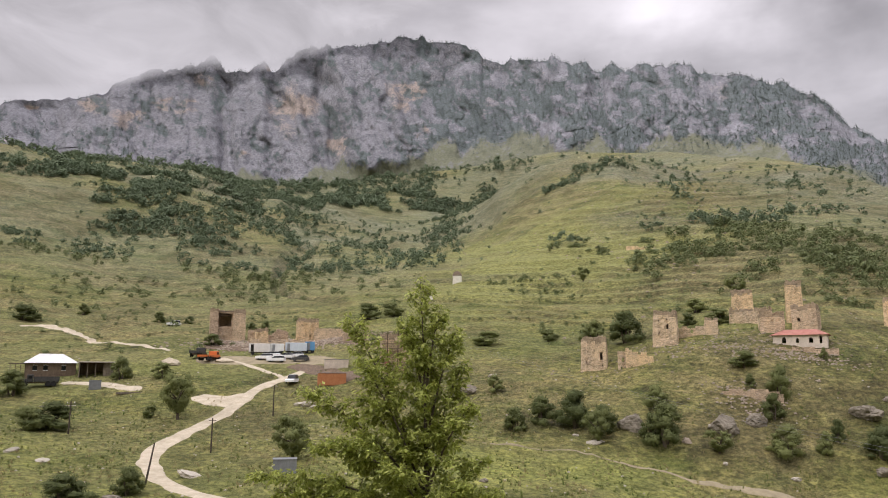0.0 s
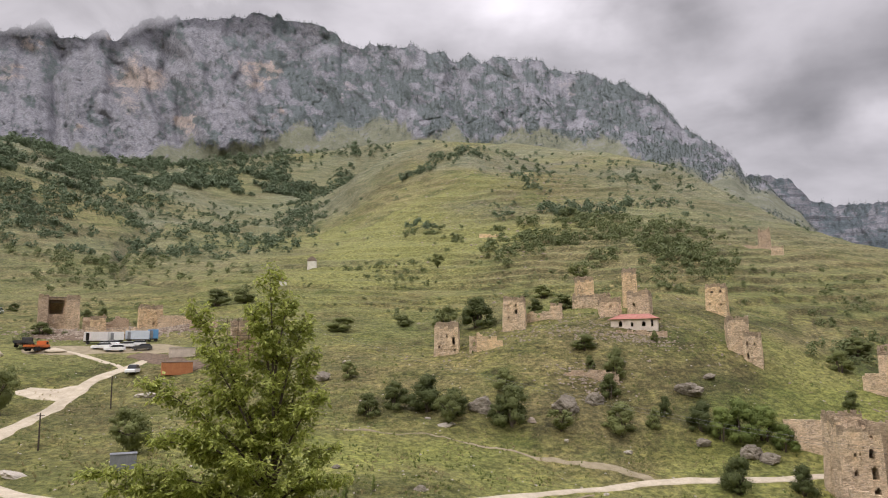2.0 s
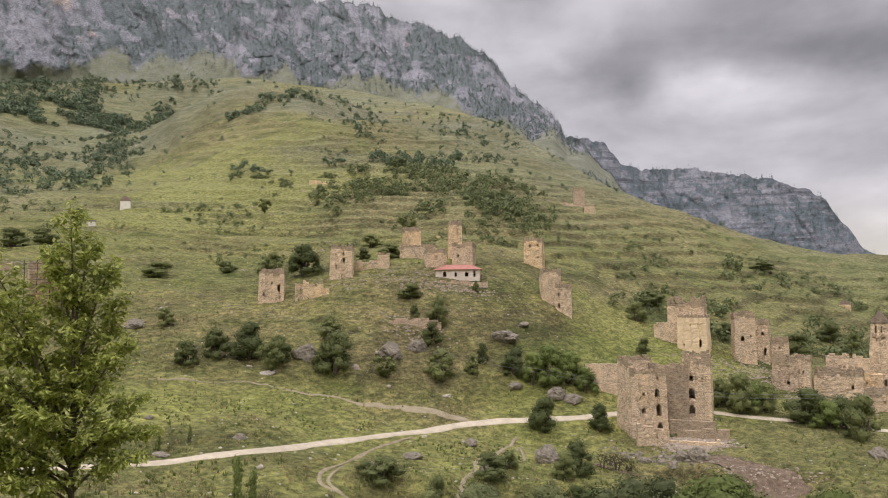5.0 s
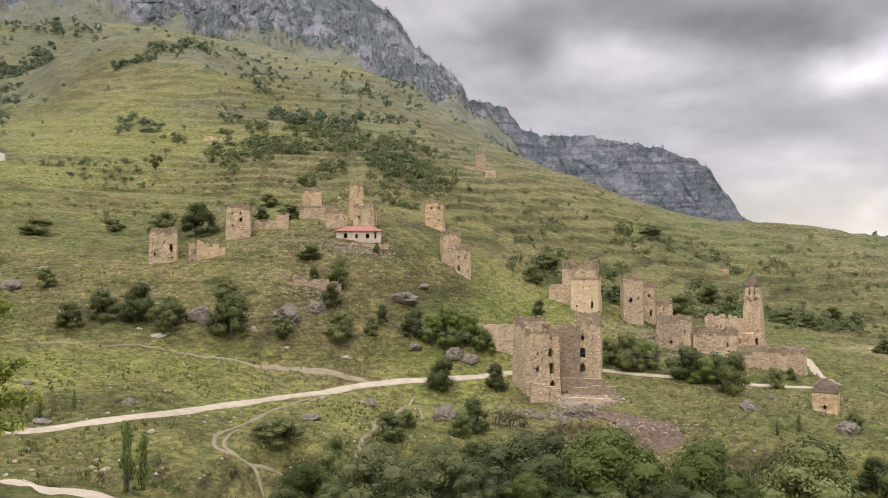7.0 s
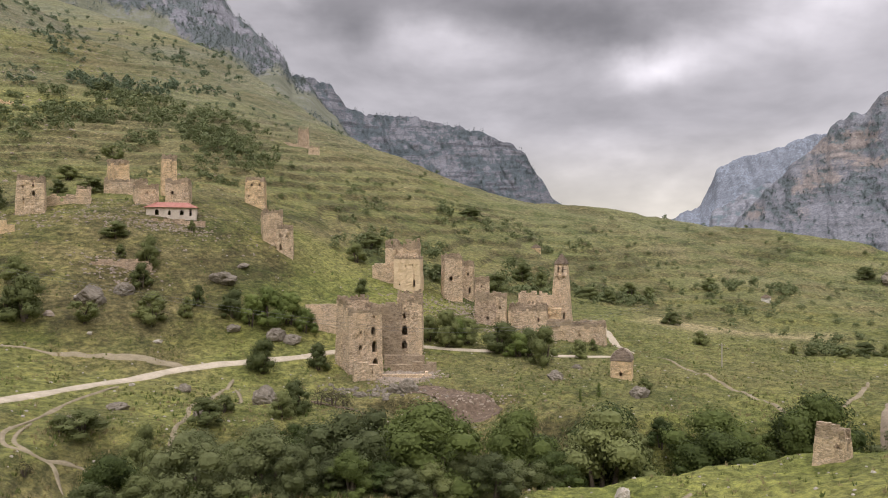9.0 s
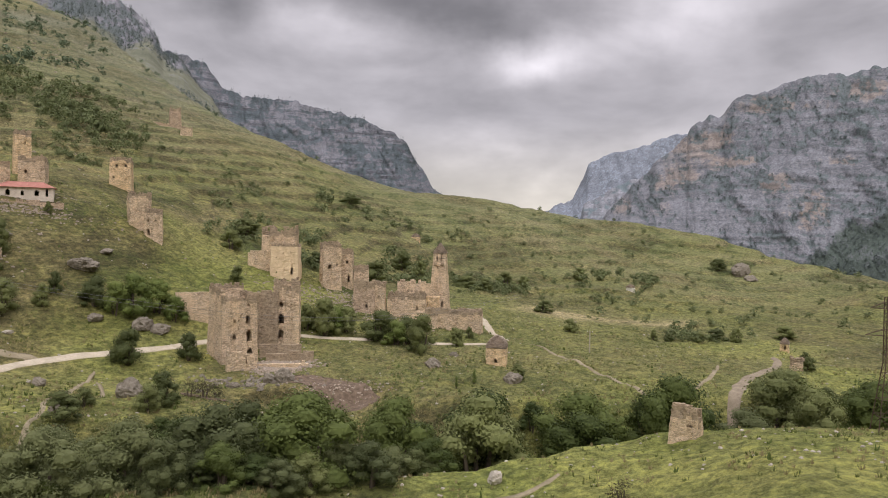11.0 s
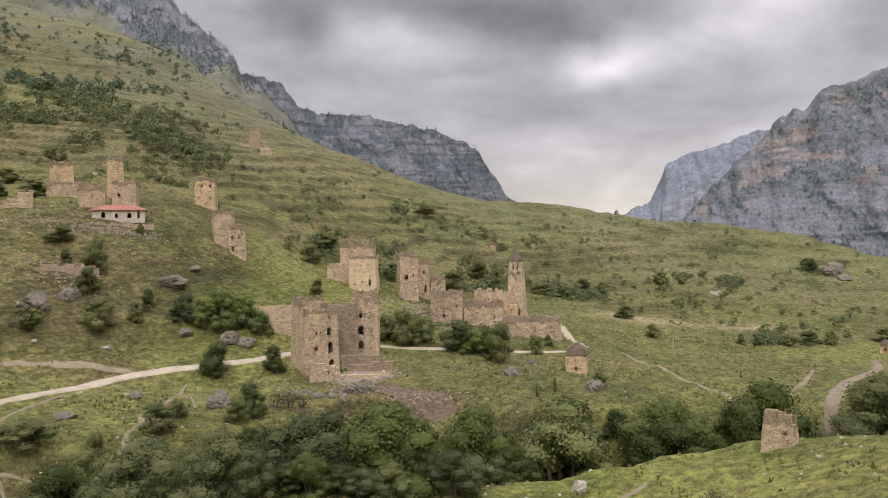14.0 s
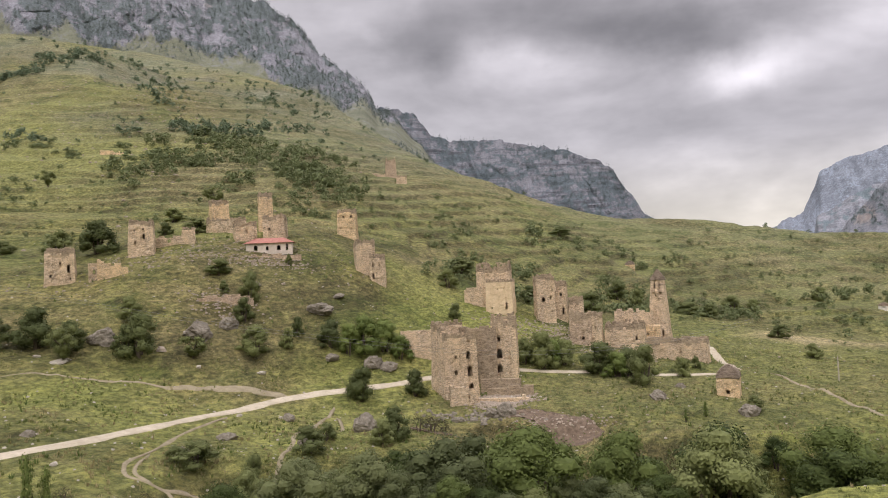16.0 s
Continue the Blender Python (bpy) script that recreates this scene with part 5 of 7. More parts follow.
# upper cluster with the red-roofed house
tower(33.1, 155, 4.2, 7.4, 4.4, 8, 0.06, 0.9, 51, "leaning tan tower house, roofless, with a tall dark doorway", group=TG, front=[win(3.4, 0.6, 0.7, 1.7), win(3.6, 3.0, 0.6, 1.1)])
tower(34.1, 153.5, 3.4, 6.6, 3.6, -4, 0.08, 1.2, 52, "broken narrow tower wall stepping down a slope", group=TG, front=[win(0.6, 1.0, 0.5, 1.2), win(0.5, 3.6, 0.4, 0.7), win(2.0, 3.6, 0.3, 0.4)])
tower(31.9, 182, 4.8, 7.2, 4.8, -8, 0.09, 0.5, 53, "square pale tan tower house with small windows", material=WALL_PALE, group=TG,
      front=[win(1.4, 5.0, 0.45, 0.6), win(3.4, 5.0, 0.5, 0.7), win(0.8, 2.4, 0.4, 0.5), win(3.4, 2.0, 0.4, 0.6)])
tower(26.4, 164, 4.8, 5.6, 4.6, -10, 0.06, 0.6, 54, "squat tan tower house behind a red-roofed house", group=TG, front=[win(1.2, 2.2, 0.5, 0.7)])
tower(25.7, 171, 3.4, 9.0, 3.4, 6, 0.14, 0.4, 55, "tall tapering tan stone tower above a red-roofed house", material=WALL_PALE, group=TG, front=[win(2.0, 6.4, 0.3, 0.5)])
tower(24.15, 159.5, 4.6, 4.0, 4.2, 6, 0.03, 0.6, 56, "roofless tan stone house beside a tower", group=TG, front=[win(2.0, 1.6, 0.6, 0.9)])
tower(22.3, 180, 4.1, 6.2, 4.1, 14, 0.08, 0.4, 57, "square tan tower house above a retaining wall", material=WALL_PALE, group=TG)
tower(22.8, 172, 8.8, 3.5, 3.4, 2, 0.03, 0.7, 58, "tan stone retaining wall below a tower", name="terrace_wall", category="wall")
tower(16.9, 156, 5.0, 7.2, 4.8, -6, 0.13, 0.5, 61, "tapering tan tower house with slit windows", group=TG,
      front=[win(2.9, 3.4, 0.45, 1.1), win(2.8, 5.2, 0.4, 0.8), win(1.2, 2.6, 0.35, 0.5), win(1.1, 4.9, 0.3, 0.5)])
lone_wall(19.2, 160.5, 7.6, 2.2, 0, 0.9, 62, "low ruined house wall of tan stone", holes=[win(2.2, 0.4, 0.6, 0.8)])
tower(20.1, 162, 2.7, 3.0, 2.6, 0, 0.03, 0.3, 63, "small ruined stone outhouse", group=TG, front=[win(1.2, 0.9, 0.5, 0.7)])
tower(11.6, 151, 5.2, 6.7, 4.8, -5, 0.08, 0.7, 64, "square tan tower house with a cracked front", group=TG,
      front=[win(3.9, 2.2, 0.5, 1.5), win(0.9, 1.4, 0.4, 0.6), win(2.6, 3.8, 0.35, 0.5), win(3.4, 5.0, 0.3, 0.4)])
lone_wall(13.7, 149, 1.8, 3.6, 10, 0.8, 65, "ruined end wall of tan stone", holes=[win(0.7, 1.2, 0.5, 0.9)])
lone_wall(14.9, 148, 5.2, 3.9, -4, 1.0, 66, "broken pale stone wall stepping down to the side", WALL_PALE, low=1.8)
lone_wall(22.6, 134.5, 9.5, 1.5, 3, 0.8, 67, "tumbled grey field wall on the slope", WALL_DARK)
lone_wall(26.2, 151.5, 11.0, 1.0, 0, 0.5, 68, "rubble footing below a red-roofed house", WALL_DARK)


def red_house(b, r):
    root = thing("cottage", "low whitewashed cottage with a rusty red sheet roof", "house", at(b, r, 0.3), -b - 4)
    w, d, h = 9.3, 5.5, 2.5
    bm = ruin_wall(w, h, 0.4, lambda u: h, [win(1.6, 1.0, 0.7, 1.1), win(4.0, 1.0, 0.5, 0.9), win(6.2, 1.0, 0.7, 1.0), win(8.0, 0.9, 0.4, 1.4)], random.Random(5), lambda u, y, z: Vector((u - w / 2, y, z)), jitter=0.015)
    part("wall", bm, WHITEWASH, root)
    for x in (-w / 2, w / 2 - 0.4):
        part("wall", box_bm(x, x + 0.4, 0.4, d, 0, h), WHITEWASH, root)
    part("wall", box_bm(-w / 2 + 0.4, w / 2 - 0.4, d - 0.4, d, 0, h), WHITEWASH, root)
    bm = bmesh.new()
    o = 0.45
    lo = [bm.verts.new(v) for v in ((-w / 2 - o, -o, h), (w / 2 + o, -o, h), (w / 2 + o, d + o, h), (-w / 2 - o, d + o, h))]
    up = [bm.verts.new((x, d / 2, h + 1.15)) for x in (-w / 2 + 1.8, w / 2 - 1.8)]
    for f in ((lo[0], lo[1], up[1], up[0]), (lo[1], lo[2], up[1]), (lo[2], lo[3], up[0], up[1]), (lo[3], lo[0], up[0]), (lo[3], lo[2], lo[1], lo[0])):
        bm.faces.new(f)
    part("roof", bm, ROOF_RED, root, "rusty red sheet-metal hip roof")
    bm = bmesh.new()
    for k in range(14):
        x = -w / 2 + 0.3 + k * 0.66
        rod(bm, (x, -o + 0.02, h + 0.03), (max(-w / 2 + 1.8, min(w / 2 - 1.8, x)), d / 2 - 0.05, h + 1.16), 0.03, sides=4)
    part("roof_seam", bm, ROOF_RED, root)
    return root


red_house(25.9, 153.5)

# farther ruins
tower(35.4, 367, 5.4, 10.2, 5.0, 5, 0.12, 2.4, 71, "far ruined tan tower on the hillside", group=TG, material=WALL_DARK)
tower(36.2, 334, 5.0, 4.0, 4.0, 0, 0.04, 0.4, 72, "far roofless stone house on the hillside", group=TG, front=[win(2.0, 0.8, 0.6, 1.2)])
lone_wall(34.5, 362, 9.0, 2.2, 0, 1.2, 73, "far tumbled stone wall on a hill terrace", WALL_DARK)
lone_wall(15.2, 394, 13.0, 2.6, 0, 1.6, 74, "far line of ruined pale stone walls", WALL_PALE)
tower(-10.5, 209, 6.0, 6.9, 5.6, 6, 0.06, 0.5, 81, "square pale tan tower house above the parking ground", material=WALL_PALE, group=TG, front=[win(4.2, 4.4, 0.35, 0.5), win(3.4, 1.6, 0.4, 0.7), win(3.8, 5.4, 0.3, 0.4)])
tower(-15.6, 214, 3.6, 9.2, 4.2, 5, 0.10, 0.9, 82, "ruined tan tower beside a collapsed hall", group=TG, front=[win(1.4, 5.6, 0.4, 0.6)])
tower(-17.35, 214, 2.4, 8.8, 5.0, -5, 0.08, 0.6, 83, "dark ruined wall end of a collapsed hall", material=WALL_DARK, group=TG)
hall = tower(-16.6, 215.0, 5.0, 8.4, 5.0, 0, 0.02, 0.25, 84, "ruined hall with a wide dark opening and flat roof", "hall", "ruin", WALL_DARK, front=[(0.4, 4.6, 3.9, 7.6)], group=TG)
part("roof", box_bm(-2.6, 2.6, -2.6, 2.6, 9.0, 9.3), WALL_GREY, hall)
tower(-13.9, 207, 3.4, 4.6, 3.2, 8, 0.05, 0.9, 89, "small ruined stone house behind trailers", group=TG, material=WALL_PALE)
lone_wall(-13.4, 211, 11.0, 3.6, 4, 2.0, 85, "tumbled grey-tan village walls", WALL_DARK)
lone_wall(-12.6, 203, 15.0, 2.6, -3, 1.7, 86, "tumbled tan village walls behind trucks")
lone_wall(-8.6, 208, 10.0, 3.2, 5, 1.7, 87, "low ruined tan stone house walls")
lone_wall(-6.8, 203, 7.0, 2.2, -4, 1.0, 88, "low ruined grey stone house walls", WALL_DARK)
tower(74.5, 75.5, 2.8, 3.3, 2.8, -14, 0.14, 0.6, 91, "small broken stone watch post on a grassy knoll", front=[win(1.8, 1.2, 0.5, 0.6)], right=[win(0.5, 1.2, 0.6, 0.7)], lows=(0.1, 0.3, 0.0, 0.9), thick=0.5)

# ---- plants ----
def leaf_cards(centres, normals, size, rng, flat=0.35):
    """Small four-sided leaf sprays at the given places, facing roughly along the normals."""
    n = len(centres)
    nrm = normals + rng.normal(0, flat, (n, 3))
    nrm /= np.linalg.norm(nrm, axis=1, keepdims=True) + 1e-9
    a = np.cross(nrm, rng.normal(0, 1, (n, 3)))
    a /= np.linalg.norm(a, axis=1, keepdims=True) + 1e-9
    c = np.cross(nrm, a)
    s = (size * rng.uniform(0.6, 1.3, n))[:, None]
    k = rng.uniform(0.25, 0.75, (n, 4))[:, :, None]
    Q = np.stack([centres - a * s, centres - c * s * k[:, 0] + nrm * s * 0.15, centres + a * s * (0.6 + 0.4 * k[:, 1]), centres + c * s * k[:, 2] - nrm * s * 0.1], 1)
    return Q


def crown_quads(rng, lobes, count, size, heart=0.62):
    """Leaf sprays over a heap of lobes (centre, radii), and the way that each faces."""
    out, facing = [], []
    vol = np.array([l[1][0] * l[1][1] + l[1][2] * l[1][0] for l in lobes])
    share = (count * vol / vol.sum()).astype(int) + 1
    middle = np.mean([l[0] for l in lobes], axis=0)
    for (c, rad), n in zip(lobes, share):
        d = rng.normal(0, 1, (n, 3))
        d /= np.linalg.norm(d, axis=1, keepdims=True)
        p = np.array(c) + d * np.array(rad) * np.minimum(rng.uniform(0.66, 1.2, (n, 1)), rng.uniform(0.66, 1.6, (n, 1)))
        way = d + 0.9 * (p - middle) + np.array([0, 0, 0.15])
        way /= np.linalg.norm(way, axis=1, keepdims=True)
        out.append(leaf_cards(p, way, size, rng, 0.26))
        facing.append(way)
        if not heart:
            continue
        # a closed heart inside the lobe, so that light does not pass through
        th, ph = np.meshgrid(np.linspace(0, math.tau, 8), np.linspace(0.15, math.pi - 0.15, 5))
        ball = np.stack([np.sin(ph) * np.cos(th), np.sin(ph) * np.sin(th), np.cos(ph)], -1)
        mid_face = (ball[:-1, :-1] + ball[1:, 1:]).reshape(-1, 3)
        ball = np.array(c) + ball * heart * np.array(rad)
        out.append(np.stack([ball[:-1, :-1], ball[1:, :-1], ball[1:, 1:], ball[:-1, 1:]], 2).reshape(-1, 4, 3))
        facing.append(mid_face / np.linalg.norm(mid_face, axis=1, keepdims=True))
    return np.concatenate(out), np.concatenate(facing)


def make_plant(name, label, category, seed, shape, material, count=900, size=0.2, group=""):
    """A unit plant, one metre wide and high, that is copied and stretched to each place. Its crown is a heap of lobes on forked stems."""
    rng = np.random.default_rng(seed)
    root = thing(name, label, category, (0, 0, -300), 0, group)
    lobes = []
    n = 34 if category == "tree" and shape == "bush" else 26
    for k in range(n):
        t = (k + rng.uniform(0, 1)) / n
        a = rng.uniform(0, math.tau)
        if shape == "bush":
            z = 0.10 + 0.72 * t
            reach = 0.40 * math.sqrt(max(0.03, 1 - t ** 1.6)) * rng.uniform(0.35, 1.0)
            rad = rng.uniform(0.11, 0.19)
            if category == "tree":
                z = 0.14 + 0.74 * t
                reach, rad = 0.40 * math.sqrt(max(0.03, 1 - 1.35 * (t - 0.25) ** 2 - 0.35 * t)) * rng.uniform(0.45, 1.0), rng.uniform(0.09, 0.18)
        elif shape == "upright":
            z, reach, rad = 0.14 + 0.74 * t, 0.2 * rng.uniform(0.2, 1) * (1 - 0.6 * t), rng.uniform(0.10, 0.18) * (1 - 0.35 * t)
        else:
            z = 0.20 + 0.68 * t
            reach = 0.42 * math.sin(math.pi * min(1, 0.22 + 0.78 * (1 - t))) * rng.uniform(0.4, 1.05)
            rad = rng.uniform(0.09, 0.18)
        lobes.append(((reach * math.cos(a), reach * math.sin(a), z), (rad, rad, rad * rng.uniform(0.65, 0.95))))
    leaves, facing = crown_quads(rng, lobes, count, size * 0.2, 0.58 if count > 1000 else 0)
    mesh = quads_mesh("crown", leaves, material, facing)
    crown = new("crown", mesh)
    crown.parent = root
    bm = bmesh.new()
    for k in range(4 if shape != "tree" else 1):
        a = rng.uniform(0, math.tau)
        rod(bm, (0.04 * math.cos(a), 0.04 * math.sin(a), -0.06), (0.12 * math.cos(a) * (shape != "tree"), 0.12 * math.sin(a) * (shape != "tree"), 0.45), 0.03 if shape != "tree" else 0.045, 0.015, 5)
    if shape == "tree":
        for c, rad in lobes[::4]:
            rod(bm, (0, 0, 0.4), c, 0.022, 0.008, 4)
    part("trunk" if shape == "tree" else "stem", bm, BARK, root)
    return root


def plant_at(proto, b, r, w, h, rnd, sink=0.12):
    m = Matrix.Translation(at(b, r, sink)) @ pose(0, 0, 0, 0, 0, rnd.uniform(0, 360)) @ Matrix.Diagonal((w, w, h, 1))
    return copy_thing(proto, m)


BG = "bushes on the pasture"
bushes = [make_plant("bush", "dense dark green bush on the pasture slope", "bush", 200 + k, "bush", LEAF_BUSH, 4200, 0.125, BG) for k in range(5)]
brights = [make_plant("bush", "fresh green leafy thicket bush", "bush", 220 + k, "bush", LEAF_BRIGHT, 4200, 0.125, BG) for k in range(2)]
small_trees = [make_plant("small_tree", "small round-crowned tree with a short trunk", "tree", 240 + k, "tree", LEAF_BUSH, 4400, 0.115, "small trees on the pasture") for k in range(3)]
uprights = [make_plant("shrub", "narrow upright green shrub in the grass", "shrub", 260 + k, "upright", LEAF_BRIGHT, 900, 0.18, "upright shrubs") for k in range(2)]
dries = [make_plant("dry_shrub", "sparse brownish twiggy shrub on the knoll", "shrub", 270, "bush", leaf_material("dry_leaf", (0.055, 0.05, 0.025), (0.12, 0.105, 0.05)), 700, 0.13, "dry shrubs")]
gully = [make_plant("stream_tree", "dense dark green tree growing along the stream", "tree", 280 + k, "bush", LEAF_STREAM, 9000, 0.080, "trees along the stream") for k in range(4)]
gully += [make_plant("stream_tree", "leafy mid-green tree growing along the stream", "tree", 285 + k, "bush", LEAF_BUSH, 9000, 0.080, "trees along the stream") for k in range(2)]
willows = [make_plant("willow", "grey-green willow growing along the stream", "tree", 290 + k, "bush", LEAF_WILLOW, 9000, 0.078, "willows along the stream") for k in range(3)]
prng = random.Random(77)
HEDGE = [(5.5, 123, 4.4, 4.2), (7.6, 125, 6.2, 5.3), (10.0, 125, 6.8, 6.7), (12.0, 122, 5.4, 4.9), (4.0, 142, 4.4, 3.7), (15.9, 130, 4.6, 4.4), (16.6, 120, 6.9, 7.2), (15.6, 121, 4.4, 4.8),
         (24.6, 123, 6.5, 5.2), (27.0, 126, 2.9, 3.9), (27.8, 129, 2.5, 3.8), (24.4, 136, 4.7, 6.0), (23.9, 131, 4.0, 4.5), (22.5, 137, 2.5, 2.6), (22.2, 143, 5.9, 3.3), (27.3, 149.5, 1.6, 2.4)]
NEAR_TOWERS = [(30.3, 128, 5.6, 5.2), (32.5, 113, 4.8, 5.6), (36.6, 117, 4.6, 4.6), (40.0, 152, 2.9, 3.7), (39.5, 174, 5.6, 5.1), (40.5, 194, 8.8, 4.8), (46.6, 132, 6.0, 7.4),
               (45.2, 134, 4.6, 5.2), (48.3, 135, 5.8, 5.2), (50.9, 131.5, 7.4, 6.2), (53.1, 130.5, 6.2, 5.6), (54.2, 124, 6.4, 7.2), (57.0, 132, 3.0, 3.4), (57.9, 139, 1.8, 2.5),
               (45.8, 183, 5.9, 4.3), (50.3, 185, 8.8, 6.0), (52.5, 220, 7.5, 6.4), (53.9, 206, 5.5, 6.7), (61.7, 113, 3.0, 2.4)]
LOWER = [(20.1, 75, 5.0, 2.8), (18.8, 76, 2.6, 2.0), (24.2, 73, 2.6, 4.6), (28.3, 81, 4.7, 3.1), (29.7, 86, 2.6, 2.3), (35.0, 90, 4.1, 4.4), (34.0, 86, 3.4, 3.6), (-27.6, 134, 9.1, 4.6), (-29.0, 133, 5, 4.2),
         (-30.1, 162, 6.5, 5.3), (-20.8, 167, 5.0, 3.8), (-23.5, 169, 4.9, 5.2), (-22.5, 93, 3.8, 3.6), (-26.5, 89, 6.3, 3.6), (-24.9, 86, 3.4, 2.0), (-21.4, 142, 2.8, 2.5)]
UPPER = [(-21.2, 265, 5.4, 4.2), (-19.1, 259, 4.5, 3.0), (-17.4, 206, 5.5, 3.6), (-13.6, 232, 3.7, 4.2), (-14.6, 234, 3.4, 3.1), (-5.9, 241, 10.8, 6.0), (-4.0, 246, 9.0, 5.5), (11.6, 176, 7.1, 6.3), (14.0, 167, 9.1, 7.7),
         (19.1, 197, 6.8, 4.0), (20.6, 172, 6.8, 3.7), (18.5, 175, 3.6, 3.2), (3.4, 187, 8.6, 4.3), (8.2, 191, 5.8, 3.6), (-29.8, 272, 9.5, 5.8), (-26.2, 292, 5.5, 4.5)]
FAR_RIGHT = [(77.7, 179, 3.4, 3.7), (65.7, 166, 3.8, 3.3), (63.7, 190, 5.8, 3.5), (82.2, 160, 2.0, 2.0), (82.5, 142, 3.1, 2.5), (75.1, 171, 3.6, 2.5), (76.3, 179, 5.6, 2.9), (80.9, 188, 6.1, 3.3), (76.3, 354, 10.2, 6.0),
             (66.3, 288, 7.0, 5.6), (52.6, 227, 6.0, 6.0), (60.6, 250, 7.7, 5.8), (57.5, 220, 9.2, 4.6), (48.3, 297, 9.5, 4.0), (62.0, 248, 5.5, 4.5), (59.0, 225, 6.0, 4.5), (71.9, 168, 2.4, 2.6), (73.0, 168, 2.6, 2.0)]
for rows in (HEDGE, NEAR_TOWERS, LOWER, UPPER, FAR_RIGHT):
    for b, r, w, h in rows:
        plant_at(prng.choice(bushes), b, r, w * 1.12, h * 1.05, prng)
for b, r, w, h in [(32.8, 128.5, 7.0, 7.4), (31.6, 127, 5.5, 6.0), (34.4, 130, 6.6, 6.6), (35.6, 129, 4.6, 4.8), (47.4, 134, 5.0, 5.5), (52.2, 129, 5.4, 5.0)]:
    plant_at(prng.choice(brights), b, r, w * 1.1, h, prng)
for b, r, w, h in [(11.7, 118, 4.2, 5.4), (20.2, 119, 4.2, 3.6), (-19.6, 139, 6.3, 8.2), (22.0, 268, 6.4, 7.1), (10.9, 330, 5.5, 7.0), (-11.3, 109, 6.4, 6.6), (56.9, 133.5, 2.6, 3.4)]:
    plant_at(prng.choice(small_trees), b, r, w * 1.15, h * 1.05, prng)
for b, r, w, h in [(57.0, 104, 1.0, 1.9), (58.4, 108, 1.3, 2.3), (3.8, 82, 1.3, 2.4), (5.9, 85, 0.9, 2.0), (59.2, 60, 0.6, 1.8), (9.4, 56.5, 1.9, 5.0), (10.5, 57.5, 1.6, 4.2), (-26.0, 90, 1.6, 3.0)]:
    plant_at(prng.choice(uprights), b, r, w * 1.3, h * 1.1, prng)
for b, r, w, h in [(70.0, 58, 3.2, 2.1), (57.9, 55, 3.1, 1.3), (56.6, 54, 2.4, 1.1), (36.8, 95, 3.2, 2.6), (37.8, 96.5, 4.4, 2.8), (38.7, 97.5, 3.4, 2.2), (11.5, 66, 2.2, 1.4), (16.6, 66, 2.0, 1.4)]:
    plant_at(dries[0], b, r, w, h, prng)

# trees of the stream gully; their tops keep a gentle line
TOP_BEARING = [16, 20, 25, 32, 39, 43.5, 46, 49.5, 57.5, 62, 66, 70, 72.7, 76.7, 80.5, 86, 95]
TOP_ANGLE = [-18.5, -16.5, -14.6, -14.3, -13.6, -12.9, -13.0, -12.9, -13.2, -12.7, -12.3, -11.2, -10.5, -11.2, -10.1, -9.6, -9.4]
for row, off in enumerate((-9.0, -3.0, 3.0, 8.5)):
    b = 20.5 + row * 1.6
    while b < 92:
        r = float(np.interp(b, STREAM_BEARING, STREAM_RANGE)) + off + prng.uniform(-1.6, 1.6)
        if row == 3 and (b < 30 or 38 < b < 54 or 74.5 < b < 79):
            b += 2.4
            continue
        if row == 0 and b > 50:
            b += 2.0
            continue
        z = at(b, r).z
        top = EYE_Z + r * math.tan(radians(float(np.interp(b, TOP_BEARING, TOP_ANGLE)) - prng.choice((0.0, 0.2, 0.7, 1.5, 2.4)) + 1.7))
        if 73.5 < b < 80:
            top -= 2.0
        h = max(3.0, min(12.5, top - z))
        if row == 3:
            h = min(h, 4.2)
        w = max(4.6, h * prng.uniform(0.95, 1.35))
        pick = prng.random()
        proto = prng.choice(willows) if (b < 41 and pick < 0.55) or pick < 0.12 else prng.choice(gully)
        plant_at(proto, b, r, w, h, prng, 0.3)
        b += math.degrees(w * prng.uniform(0.62, 0.85) / r)
# lower growth on the near bank
b = 27.0
while b < 56.5:
    r = float(np.interp(b, [27, 38, 49, 57], [61, 62, 66, 72])) + prng.uniform(-2.5, 2.5)
    plant_at(prng.choice(willows + gully[3:]), b, r, prng.uniform(4.4, 6.4), prng.uniform(3.0, 5.0), prng, 0.3)
    b += prng.uniform(1.4, 2.8)
for p in bushes + brights + small_trees + uprights + dries + gully + willows:
    for o in (*p.children_recursive, p):
        bpy.data.objects.remove(o)


